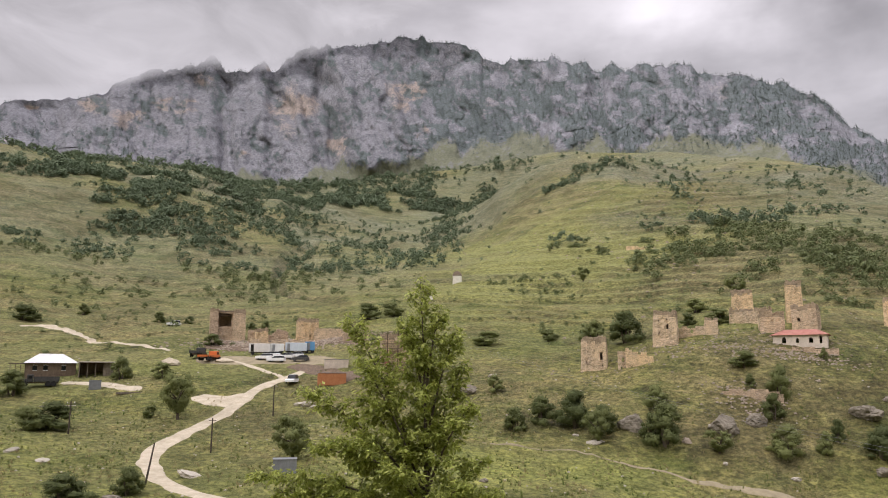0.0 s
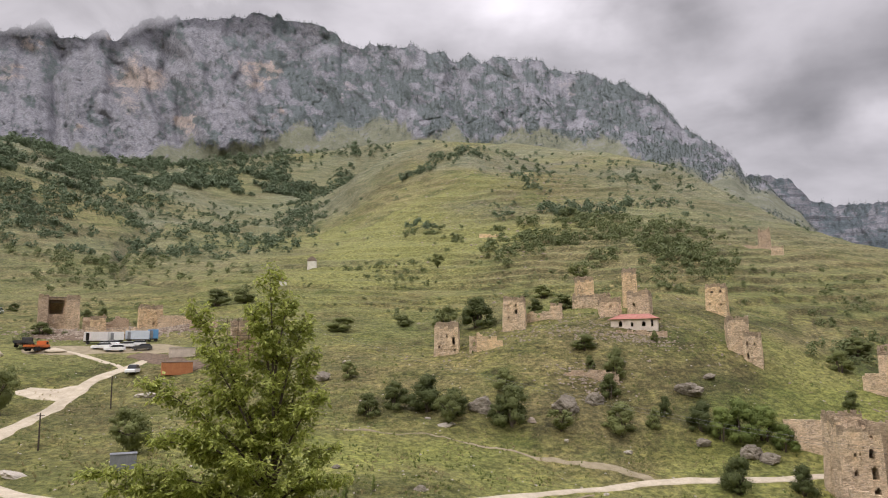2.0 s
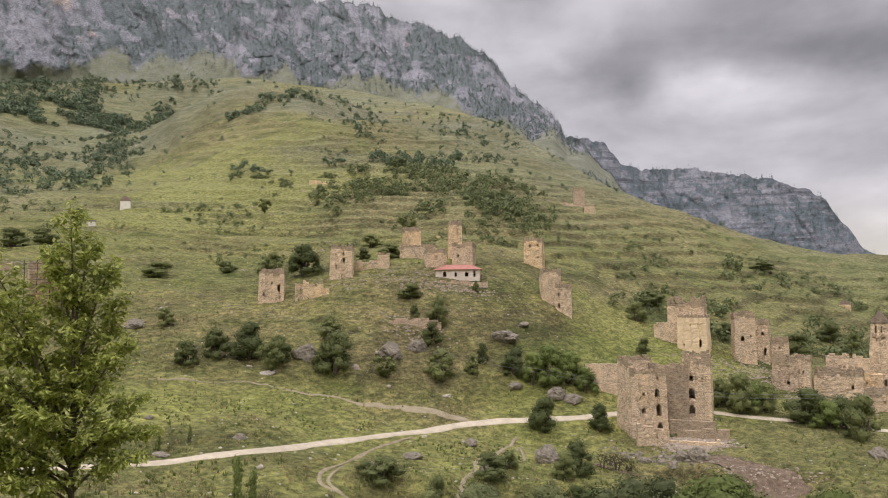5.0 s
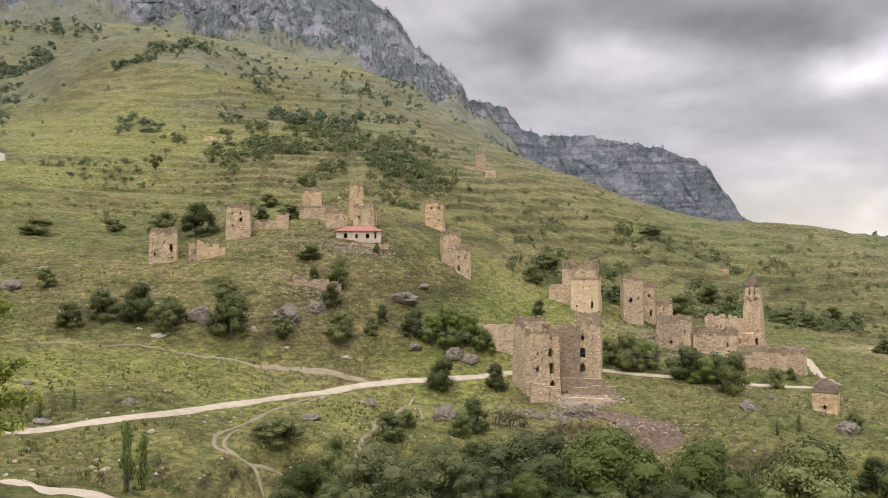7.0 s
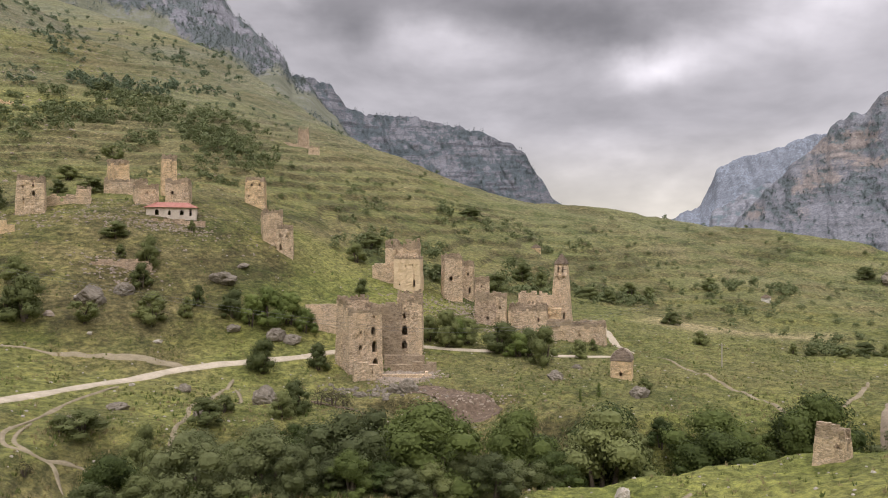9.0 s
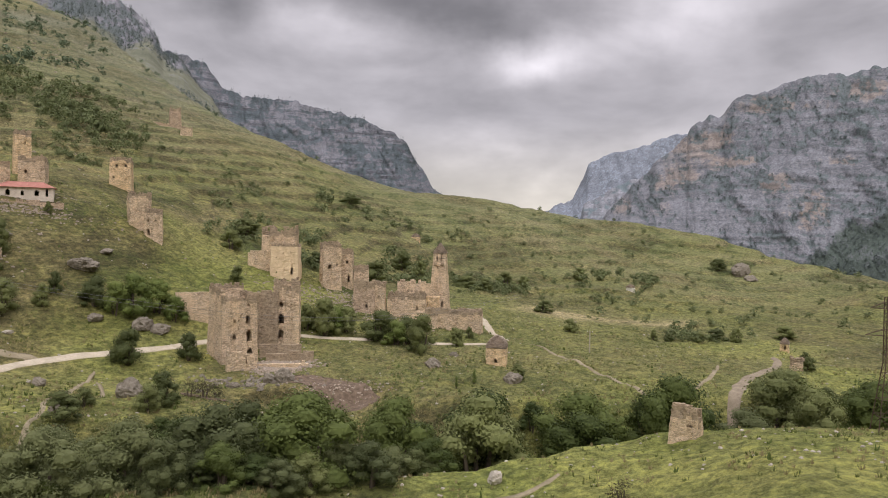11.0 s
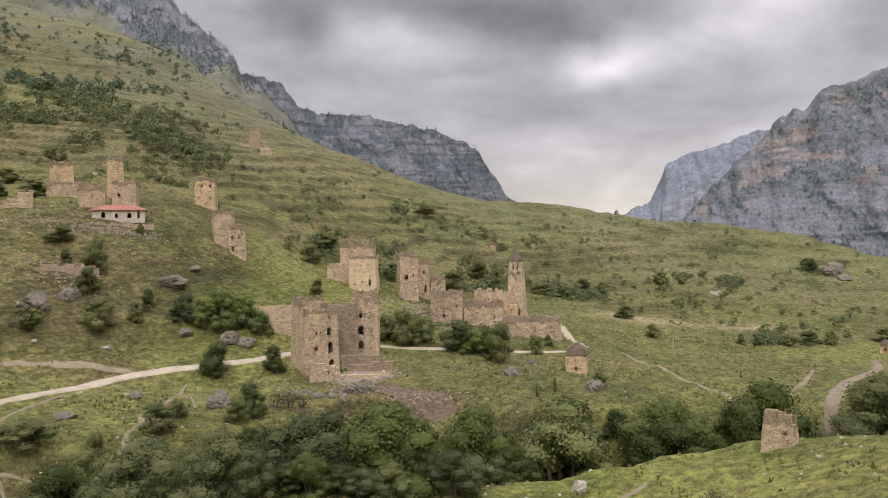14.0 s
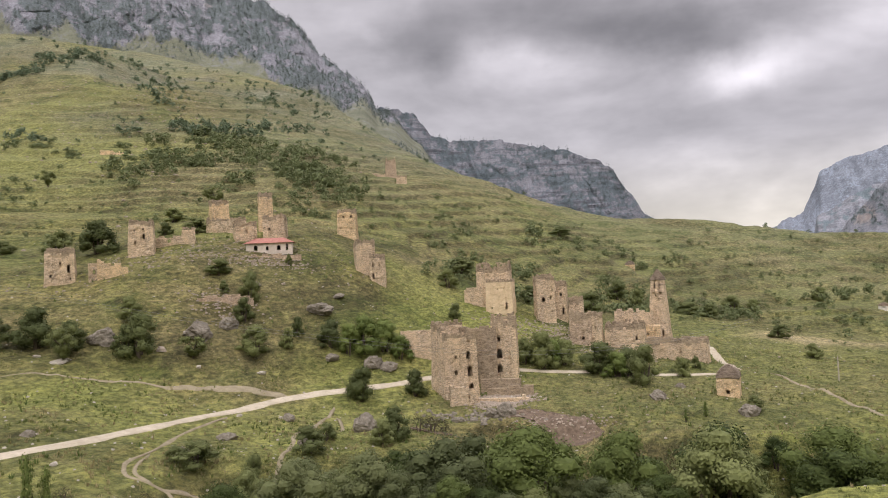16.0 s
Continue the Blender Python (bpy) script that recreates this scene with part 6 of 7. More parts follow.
# ---- woods and scrub on the far slopes ----
def scatter_mesh(name, label, category, places, material, quads, size, cone=False, seed=5):
    """Many far plants in one mesh. places: x, y, z, width, height."""
    rng = np.random.default_rng(seed)
    n = len(places)
    P = np.asarray(places)
    d = rng.normal(0, 1, (n, quads, 3))
    d /= np.linalg.norm(d, axis=2, keepdims=True)
    if cone:
        t = rng.uniform(0.02, 1.0, (n, quads, 1))
        off = np.concatenate([d[:, :, :2] * (1 - t) * 0.5, t], 2)
    else:
        # a heap of six lobes, each a shell of small sprays
        a, up = rng.uniform(0, math.tau, (n, 6)), rng.uniform(0.16, 0.66, (n, 6))
        out = 0.30 * np.sqrt(1.1 - up) * rng.uniform(0.4, 1.1, (n, 6))
        hub = np.stack([out * np.cos(a), out * np.sin(a), up], -1)
        which = rng.integers(0, 6, (n, quads))
        hub = np.take_along_axis(hub, which[:, :, None].repeat(3, 2), 1)
        d[:, :, 2] = np.where(rng.uniform(0, 1, (n, quads)) < 0.7, np.abs(d[:, :, 2]), d[:, :, 2])
        off = hub + d * rng.uniform(0.16, 0.25, (n, quads, 1))
    wh = np.stack([P[:, 3], P[:, 3], P[:, 4]], -1)[:, None, :]
    c = P[:, None, :3] + off * wh
    nr = d.copy()
    nr[:, :, 2] = nr[:, :, 2] + (0.35 if not cone else 0.5)
    s = (size * P[:, 3])[:, None] * np.ones((1, quads))
    if cone:
        s = s * (1.15 - 0.8 * t[:, :, 0])
    Q = leaf_cards(c.reshape(-1, 3), nr.reshape(-1, 3), s.reshape(-1), rng, 0.3)
    soft = nr.reshape(-1, 3)
    ob = new(name, quads_mesh(name, Q, material, soft / np.linalg.norm(soft, axis=1, keepdims=True)))
    return tagged(ob, label, category, kind="stuff")


# patches of wood: bearings from and to, ranges from and to, number of trees, width of a tree
WOODS_CREST = [(-34, -28.0, 612, 660, 260, 7), (-28.6, -23.2, 640, 690, 330, 8), (-24.0, -19.6, 605, 720, 360, 8), (-20.4, -14.6, 640, 800, 420, 8), (-15.6, -9.8, 820, 980, 330, 10),
               (-10.6, -3.4, 890, 1010, 380, 11), (-4.4, 0.6, 930, 1040, 260, 11), (0.0, 4.2, 950, 1060, 170, 11), (-26.4, -21.2, 525, 606, 300, 6.5), (-22.2, -18.6, 500, 585, 190, 6), (-19.4, -15.8, 455, 540, 130, 5.5)]
WOODS_FOOT = [(-36, -26, 690, 900, 330, 10), (-27, -18, 720, 1100, 420, 11), (-19, -9, 985, 1200, 420, 12), (-10, 0, 1010, 1230, 360, 12), (2.5, 8, 1060, 1230, 90, 11)]
WOODS_SLOPE = [(-17.7, -10.0, 560, 800, 330, 7.5), (-13, 0.5, 440, 820, 620, 6.5), (-27, -17, 470, 640, 160, 6.5), (-20, -8, 380, 520, 170, 5), (-31, -26.6, 405, 476, 60, 5), (-27, -23.4, 400, 470, 60, 5), (-0.8, 2.2, 660, 850, 130, 7), (8.3, 15.6, 606, 690, 150, 6.5),
               (15.0, 22.5, 320, 450, 260, 6.0), (21.3, 30.0, 300, 470, 340, 6.4), (29.0, 33.5, 290, 380, 110, 5.0), (26.5, 33.0, 262, 330, 70, 4.2), (8.4, 10.2, 412, 470, 40, 4.4), (10.0, 13.2, 385, 424, 46, 4.4), (16.2, 19.9, 540, 860, 60, 7)]
WOODS_LOW = [(-16, -9, 395, 450, 80, 5), (-29, -22, 330, 380, 26, 4), (-18, -12.5, 330, 365, 26, 4), (4, 12, 290, 350, 50, 3.6), (27, 31, 190, 245, 30, 3.6), (33.8, 38.6, 172, 198, 26, 3.6),
             (40, 48.5, 270, 325, 22, 4), (50, 58, 270, 312, 24, 4), (-34, -29, 455, 480, 40, 5), (24, 31, 460, 700, 60, 6)]
WOODS_THIN = [(-16, 3, 930, 1180, 340, 9), (3, 14, 880, 1120, 130, 7), (12, 30, 560, 960, 170, 6), (50, 56, 190, 240, 60, 4.6), (56.5, 62, 215, 262, 60, 4.4), (66, 72, 262, 300, 40, 4.6), (73, 77, 168, 188, 34, 3.0), (46, 53, 262, 310, 50, 4.4), (60, 88, 230, 420, 150, 3.0), (36, 46, 176, 240, 60, 4.2), (44, 52, 185, 235, 26, 3.6), (52, 62, 200, 265, 26, 3.6), (62, 80, 190, 330, 46, 3.2), (-33, -20, 300, 420, 60, 3.8), (-20, -5, 300, 430, 55, 4.2), (32, 42, 210, 300, 40, 3.4)]
wrng = np.random.default_rng(12)
scrub = []


def scatter(b0, b1, r0, r1, n, wide, into):
    """Trees over a patch with a frayed outline."""
    for k in range(n * 5):
        if n <= 0:
            break
        u, v = wrng.uniform(-1, 1), wrng.uniform(-1, 1)
        bb, q = (b0 + b1) / 2 + u * (b1 - b0) / 2 * 1.1, (r0 + r1) / 2 + v * (r1 - r0) / 2 * 1.1
        if u * u * u * u + v * v * v * v + 1.5 * float(soft_noise(bb * q / 1900, q / 30, 93)) + 0.9 * float(soft_noise(bb * q / 620, q / 11, 94)) > 0.55:
            continue
        n -= 1
        w = wide * (0.35 + 1.05 * wrng.uniform(0, 1) ** 1.6)
        x, y = q * math.sin(radians(bb)), q * math.cos(radians(bb))
        into.append((x, y, bb, q, w))


for b0, b1, r0, r1, n, wide in WOODS_CREST + WOODS_FOOT + WOODS_SLOPE + WOODS_LOW + WOODS_THIN:
    scatter(b0, b1, r0, r1, n, wide, scrub)
# lone bushes everywhere on the pasture
for k in range(1500):
    b, q = wrng.uniform(-40, 95), 190 * math.exp(wrng.uniform(0, 1.75))
    lim = float(np.interp(b, BEARING, BELTS[5][0]))
    if q > lim * 1.25 or float(soft_noise(b / 3.0, math.log(q) * 6, 91)) < -0.1:
        continue
    x, y = q * math.sin(radians(b)), q * math.cos(radians(b))
    scrub.append((x, y, b, q, wrng.uniform(0.8, 3.4) * (1 + q / 900)))


def on_ground(rows, tall):
    A = np.array(rows)
    z = ground_polar(A[:, 2], A[:, 3])
    return np.stack([A[:, 0], A[:, 1], z - 0.2, A[:, 4], A[:, 4] * tall], -1)


# thin scrub on the banks between terraces
nb, nq = wrng.uniform(-36, 92, 16000), 175 * np.exp(wrng.uniform(0, 1.35, 16000))
steep = (ground_polar(nb, nq * 1.004) - ground_polar(nb, nq * 0.996)) / (nq * 0.008)
usual = (ground_polar(nb, nq * 1.04) - ground_polar(nb, nq * 0.96)) / (nq * 0.08)
pick = (steep - usual > 0.22) & (nq < np.interp(nb, BEARING, BELTS[5][0]) * 1.1)
for b, q in list(zip(nb[pick], nq[pick]))[:1300]:
    scrub.append((q * math.sin(radians(b)), q * math.cos(radians(b)), b, q, wrng.uniform(0.6, 2.0)))
scrub_near = [s for s in scrub if s[3] < 420]
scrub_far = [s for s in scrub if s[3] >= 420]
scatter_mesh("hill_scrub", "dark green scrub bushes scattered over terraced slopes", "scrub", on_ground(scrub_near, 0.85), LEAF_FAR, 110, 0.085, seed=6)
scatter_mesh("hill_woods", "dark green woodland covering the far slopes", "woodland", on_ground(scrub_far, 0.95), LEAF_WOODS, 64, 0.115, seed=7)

# ---- the tree before the watcher ----
def near_tree(b, r):
    """A slender young elm: stem, boughs and twigs, each twig hung with folded leaves."""
    rng = np.random.default_rng(31)
    apex_z = EYE_Z + r * math.tan(radians(6.6))
    c = at(b, r)
    root = thing("elm_tree", "young elm with yellow-green drooping leaves, close by", "tree", (c.x, c.y, c.z - 0.2), -b)
    H = apex_z - c.z + 0.2
    bm, wood = bmesh.new(), bmesh.new()
    leaf_at, leaf_dir = [], []

    def curve(a, m, c, t):
        return a * (1 - t) ** 2 + m * 2 * t * (1 - t) + c * t * t

    def limb(mesh, a, m, c, thick, thin, n):
        pts = [curve(a, m, c, k / n) for k in range(n + 1)]
        for k in range(n):
            rod(mesh, pts[k], pts[k + 1], thick + (thin - thick) * k / n, thick + (thin - thick) * (k + 1) / n, 6)

    def twig(a, out, length):
        tip = a + out * length + Vector((0, 0, -0.16 * length))
        mid_p = a.lerp(tip, 0.5) + Vector((0, 0, 0.14 * length))
        limb(bm, a, mid_p, tip, 0.007, 0.002, 3)
        for j in range(int(13 + 46 * length)):
            t = rng.uniform(0.15, 1.0)
            p = curve(a, mid_p, tip, t)
            sway = Vector((rng.normal(0, 0.9), rng.normal(0, 0.9), rng.normal(-0.45, 0.5)))
            leaf_at.append(tuple(p + Vector(rng.normal(0, 0.05, 3))))
            leaf_dir.append(tuple(out * 0.4 + sway))

    # the leader, the forks and the low boughs: height of the fork below the apex, then the tip
    trunk_foot, apex = Vector((0.10, 0.05, 0)), Vector((-0.02, 0, H))
    LIMBS = [(4.6, -1.50, 0.2, 0.80), (4.8, -1.15, -0.4, 1.7), (3.6, 0.72, 0.2, 1.05), (4.4, 0.85, 0.3, 1.75), (4.8, -2.35, 0.1, 2.25), (5.2, -3.2, -0.3, 3.9), (4.9, -1.6, -0.9, 3.2), (4.6, 0.95, -0.4, 2.6),
             (5.3, 1.25, 0.1, 3.7), (5.2, -0.5, -1.2, 3.7), (4.6, 0.1, 0.9, 2.2), (5.6, -2.5, 0.5, 4.6), (5.6, 1.1, -0.6, 4.7), (2.6, 0.36, 0.1, 0.62), (2.6, -0.36, 0.1, 0.85), (5.8, -0.8, -0.9, 4.9),
             (5.0, -2.0, -0.5, 3.3), (5.4, -2.7, -0.5, 4.2), (5.6, -1.5, -0.6, 4.2), (5.2, 0.85, -0.6, 4.1), (5.0, 1.45, 0.2, 4.3), (4.9, -1.2, 0.5, 2.4)]
    lines = [(trunk_foot, Vector((0.22, 0.1, H * 0.55)), apex, 0.085, 0.3)]
    for fork, x, y, down in LIMBS:
        base = curve(*lines[0][:3], (H - fork) / H)
        tip = Vector((x, y, H - down))
        lines.append((base, base.lerp(tip, 0.5) + Vector((-0.12 * x, -0.12 * y, 0.12 * abs(x) + 0.1)), tip, 0.036, 0.0))
    for a, m, c, thick, start in lines:
        limb(wood if thick > 0.05 else bm, a, m, c, thick, 0.006, 12)
        span = (c - a).length
        n = int(8 + 7.5 * min(span, 4.6))
        for k in range(n):
            t = 1 - (1 - max(0.22, start + 0.1)) * ((k + 0.5) / n) ** 1.25
            p = curve(a, m, c, t)
            along = (curve(a, m, c, min(1, t + 0.04)) - p).normalized() if t < 0.96 else (c - m).normalized()
            spin = rng.uniform(0, math.tau)
            sideways = Vector((math.cos(spin), math.sin(spin), rng.uniform(-0.1, 0.5)))
            twig(p, (along * rng.uniform(0.3, 0.9) + sideways).normalized(), rng.uniform(0.22, 0.40) + 0.34 * span * (1 - t) * rng.uniform(0.4, 0.9))
        twig(c, (c - m).normalized(), 0.3)
    part("trunk", wood, BARK, root)
    part("branchwork", bm, BARK, root)
    C, D = np.array(leaf_at), np.array(leaf_dir)
    D /= np.linalg.norm(D, axis=1, keepdims=True)
    n = len(C)
    side = np.cross(D, np.array([0, 0, 1.0]) + rng.normal(0, 0.3, (n, 3)))
    side /= np.linalg.norm(side, axis=1, keepdims=True)
    nrm = np.cross(side, D)
    L = rng.uniform(0.095, 0.165, n)[:, None]
    W = L * rng.uniform(0.21, 0.28, n)[:, None]
    tip, mid_l = C + D * L - nrm * L * 0.14, C + D * L * 0.5
    droop = nrm * W * 0.45
    Q = np.concatenate([np.stack([C, mid_l + side * W - droop, tip, mid_l], 1), np.stack([C, mid_l, tip, mid_l - side * W - droop], 1)])
    ob = new("foliage", quads_mesh("foliage", Q, LEAF_NEAR))
    ob.parent = root
    return root


near_tree(-1.7, 16.0)


# ---- boulders and stones ----
def boulder_mesh(name, seed, material):
    bm = bmesh.new()
    bmesh.ops.create_icosphere(bm, subdivisions=4, radius=0.5)
    s = seed * 7.3
    rnd = random.Random(seed)
    cuts = [(Vector((rnd.gauss(0, 1), rnd.gauss(0, 1), rnd.gauss(0.2, 0.8))).normalized(), rnd.uniform(0.32, 0.46)) for _ in range(7)]
    for v in bm.verts:
        d = v.co.normalized()
        v.co = d * 0.5 * (1 + 0.30 * noise.noise(d * 1.3 + Vector((s, 0, 0))) + 0.20 * noise.noise(d * 2.9 + Vector((0, s, 0))))
        for cut, off in cuts:
            over = v.co.dot(cut) - off
            if over > 0:
                v.co -= cut * over * 0.8
        v.co *= 1 + 0.11 * noise.noise(d * 5.5 + Vector((0, 0, s))) + 0.06 * noise.noise(d * 12 + Vector((s, s, 0)))
    mesh = bpy.data.meshes.new(name)
    bm.to_mesh(mesh)
    bm.free()
    mesh.materials.append(material)
    return mesh


grey_boulders = [boulder_mesh("boulder", k, BOULDER) for k in range(5)]
pale_boulders = [boulder_mesh("pale_rock", 20 + k, PALE_STONE) for k in range(3)]
BOULDERS = [(20.6, 125, 5.1, 4.0), (22.7, 129, 3.4, 2.7), (29.7, 137, 4.8, 2.3), (33.4, 125, 3.9, 2.7), (30.3, 125, 2.9, 1.5), (34.5, 125, 3.8, 1.9), (9.4, 87, 1.6, 1.0), (26.9, 98, 1.7, 1.7),
            (22.4, 86, 2.6, 1.3), (28.1, 84, 1.8, 1.6), (32.7, 94.5, 3.8, 3.6), (41.1, 99, 2.2, 1.3), (42.5, 107.5, 2.6, 2.2), (43.6, 106.5, 3.4, 3.0), (40.0, 105, 1.8, 1.1)]
BOULDERS_FAR = [(37.4, 100, 1.1, 0.8), (55.1, 116, 3.1, 2.1), (56.7, 124, 1.7, 1.2), (4.0, 80, 2.2, 0.8), (3.1, 95, 1.5, 0.7), (14.1, 124, 4.4, 3.6), (61.4, 111, 3.2, 2.6), (-23.5, 91, 2.6, 1.5),
                (29.5, 137, 5.5, 2.7), (1.9, 141, 3.7, 2.4), (77.9, 355, 11.0, 7.0), (78.6, 345, 7.0, 3.5), (24.6, 140, 3.0, 1.4), (31.0, 143, 2.4, 1.2), (19.2, 78, 1.6, 1.9)]
PALES = [(10.9, 75, 0.8, 0.6), (11.3, 118, 2.5, 0.7), (10.0, 122, 1.4, 0.7), (23.3, 100, 0.9, 0.7), (25.0, 118, 1.6, 0.8), (20.5, 117, 0.9, 0.7), (-18.3, 102, 3.6, 1.1), (-10.4, 143, 3.0, 1.4), (-10.9, 142, 2.2, 1.2),
         (-9.8, 141, 2.4, 0.8), (-29.8, 119, 2.0, 0.9), (-27.9, 114, 2.2, 0.6), (11.8, 119, 1.3, 0.5), (3.8, 154, 2.3, 0.9), (60.3, 66, 1.9, 2.0), (26.3, 98.5, 0.7, 0.5), (8.0, 63, 0.8, 0.5)]
for rows, meshes, label, cat, grp in ((BOULDERS + BOULDERS_FAR, grey_boulders, "weathered grey lichened boulder half sunk in grass", "boulder", "grey boulders"),
                                      (PALES, pale_boulders, "pale limestone rock lying on the grass", "rock", "pale rocks")):
    for b, r, w, h in rows:
        ob = tagged(new(cat, prng.choice(meshes)), label, cat, grp)
        ob.matrix_basis = Matrix.Translation(at(b, r) + Vector((0, 0, h * 0.10))) @ pose(0, 0, 0, prng.uniform(-12, 12), prng.uniform(-12, 12), prng.uniform(0, 360)) @ Matrix.Diagonal((w * 0.95, w * 0.8, h * 0.95, 1))


def stones(name, label, count, pick, size, material, seed):
    """Scattered small stones in one mesh."""
    rng = np.random.default_rng(seed)
    V, F = [], []
    for k in range(count):
        b, r = pick(rng)
        p = at(b, r)
        s = size * rng.uniform(0.4, 1.4)
        base = len(V)
        ang = rng.uniform(0, math.tau)
        for z, w in ((-0.2, 1.0), (0.35, 0.85), (0.6, 0.4)):
            for j in range(5):
                t = ang + j * math.tau / 5
                q = s * w * rng.uniform(0.7, 1.15)
                V.append((p.x + q * math.cos(t), p.y + q * math.sin(t), p.z + z * s * rng.uniform(0.7, 1.2)))
        for lay in range(2):
            for j in range(5):
                F.append((base + lay * 5 + j, base + lay * 5 + (j + 1) % 5, base + lay * 5 + 5 + (j + 1) % 5, base + lay * 5 + 5 + j))
        F.append(tuple(base + 10 + j for j in range(5)))
    ob = part_data(name, V, F, material)
    return tagged(ob, label, "stones", kind="stuff")


stones("loose_stones", "small pale stones scattered over the pasture", 1500, lambda g: (g.uniform(-34, 92), 60 * math.exp(g.uniform(0, 1.25))), 0.18, PALE_STONE, 4)
stones("slip_rubble", "rubble and broken stone on the earth bank", 300, lambda g: (g.normal(47.6, 1.9), g.normal(103.6, 1.5)), 0.20, FALLEN, 5)
stones("tower_rubble", "fallen building stone below the tower house", 900, lambda g: (g.normal(43.2, 1.2), g.normal(115.2, 1.7)), 0.30, FALLEN, 6)
stones("court_rubble", "pale fallen stone heaped over courtyard walls", 260, lambda g: (g.normal(44.0, 1.0), g.normal(115.8, 1.0)), 0.22, PALE_STONE, 14)
stones("bank_rubble", "grey rocks along the stream bank", 120, lambda g: (g.normal(41.0, 1.9), g.normal(107.0, 1.5)), 0.40, BOULDER, 7)
stones("cottage_rubble", "rubble around the cottage terrace", 300, lambda g: (g.normal(26, 1.9), g.normal(149.5, 1.1)), 0.22, FALLEN, 8)
stones("field_rubble", "rubble of collapsed field walls", 170, lambda g: (g.normal(22.6, 1.6), g.normal(134, 2.0)), 0.26, FALLEN, 9)
stones("village_rubble", "rubble heaps in the ruined upper hamlet", 1500, lambda g: (g.normal(-12.0, 3.0), g.normal(208, 4.5)), 0.42, FALLEN, 10)
stones("terrace_rubble", "fallen stone below the hillside towers", 450, lambda g: (g.normal(21, 5.5), g.normal(153, 4.5)), 0.26, FALLEN, 12)
stones("hall_rubble", "fallen stone round the roofless halls", 700, lambda g: (g.normal(48.5, 3.6), g.normal(156, 4.5)), 0.26, FALLEN, 13)
stones("hill_rubble", "stones strewn across the upper slopes", 700, lambda g: (g.normal(19, 6.5), g.normal(520, 110)), 0.7, FALLEN, 11)


def tufts(name, label, count, material, seed, lo=56, hi=175, tall=0.45):
    """Grass tussocks and weeds: sprays of narrow blades."""
    rng = np.random.default_rng(seed)
    n = 0
    b = rng.uniform(-34, 92, count)
    r = lo * np.exp(rng.uniform(0, math.log(hi / lo), count))
    sr = np.interp(b, STREAM_BEARING, STREAM_RANGE)
    keep = (soft_noise(b / 1.7, r / 5.0, seed) > -0.05) & (off_road(r * np.sin(np.radians(b)), r * np.cos(np.radians(b))) > 0.8) & ((b < 55) | (r > 92) | (rng.uniform(0, 1, count) < 0.25))
    b, r = b[keep], r[keep]
    z = ground_polar(b, r)
    P = polar(b, r, z)
    m = 7
    a = rng.uniform(0, math.tau, (len(b), m))
    h = tall * rng.uniform(0.4, 1.3, (len(b), m))
    lean = rng.uniform(0.1, 0.7, (len(b), m)) * h
    d = np.stack([np.cos(a), np.sin(a), 0 * a], -1)
    s = np.stack([-np.sin(a), np.cos(a), 0 * a], -1)
    base = P[:, None, :] + d * 0.10
    up = np.array([0, 0, 1.0])
    top = base + up * h[..., None] + d * lean[..., None]
    w = (0.05 + 0.05 * rng.uniform(0, 1, a.shape))[..., None] * (tall / 0.4)
    Q = np.stack([base - s * w - up * 0.05, base + s * w - up * 0.05, top + s * w * 0.3, top - s * w * 0.3], 2).reshape(-1, 4, 3)
    ob = new(name, quads_mesh(name, Q, material))
    return tagged(ob, label, "grass", kind="stuff")


TUFT_GREEN = leaf_material("tussock_green", (0.15, 0.175, 0.05), (0.27, 0.285, 0.10))
TUFT_DRY = leaf_material("tussock_dry", (0.26, 0.22, 0.10), (0.45, 0.38, 0.20))
tufts("grass_tussocks", "green grass tussocks on the near slopes", 15000, TUFT_GREEN, 21, tall=0.26)
tufts("dry_tussocks", "straw-coloured dry grass tussocks on the near slopes", 12000, TUFT_DRY, 22, tall=0.28)
tufts("dark_weeds", "dark green weeds and nettles in the pasture", 1100, LEAF_BRIGHT, 23, tall=0.4)


# ---- pines on the rock faces ----
def pines_on(P, wood, count, seed, lo=4.0, hi=8.5, least=0.42):
    """Trees where a rock face is wooded."""
    g = np.random.default_rng(seed)
    i, j = np.nonzero(wood > least)
    k = g.choice(len(i), count)
    a, b = i[k], j[k]
    a2, b2 = np.clip(a + 1, 0, P.shape[0] - 1), np.clip(b + 1, 0, P.shape[1] - 1)
    u, v = g.uniform(0, 1, (count, 1)), g.uniform(0, 1, (count, 1))
    q = P[a, b] + (P[a2, b] - P[a, b]) * u + (P[a, b2] - P[a, b]) * v
    w = g.uniform(lo, hi, count)
    return np.stack([q[:, 0], q[:, 1], q[:, 2] - 1.0, w * 0.62, w * 1.25], -1)


rim = np.zeros(ROCK_W.shape)
rim[int(0.985 * len(rim)):, int(0.30 * rim.shape[1]):] = 1.0
ROCK_PINES = np.concatenate([pines_on(ROCK_P, ROCK_W, 15000, 51, 3.2, 7.5, 0.36), pines_on(ROCK_P, rim, 700, 58, 4.0, 8.0), pines_on(ROCK_P, ROCK_G * (0.5 + 0.5 * soft_noise(ROCK_P[..., 0] / 60, ROCK_P[..., 2] / 30, 56)), 900, 55, 3.0, 8.0, 0.55)])
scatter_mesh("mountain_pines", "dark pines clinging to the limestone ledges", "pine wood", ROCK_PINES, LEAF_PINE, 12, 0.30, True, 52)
RIGHT_W[int(0.97 * len(RIGHT_W)):] = 0
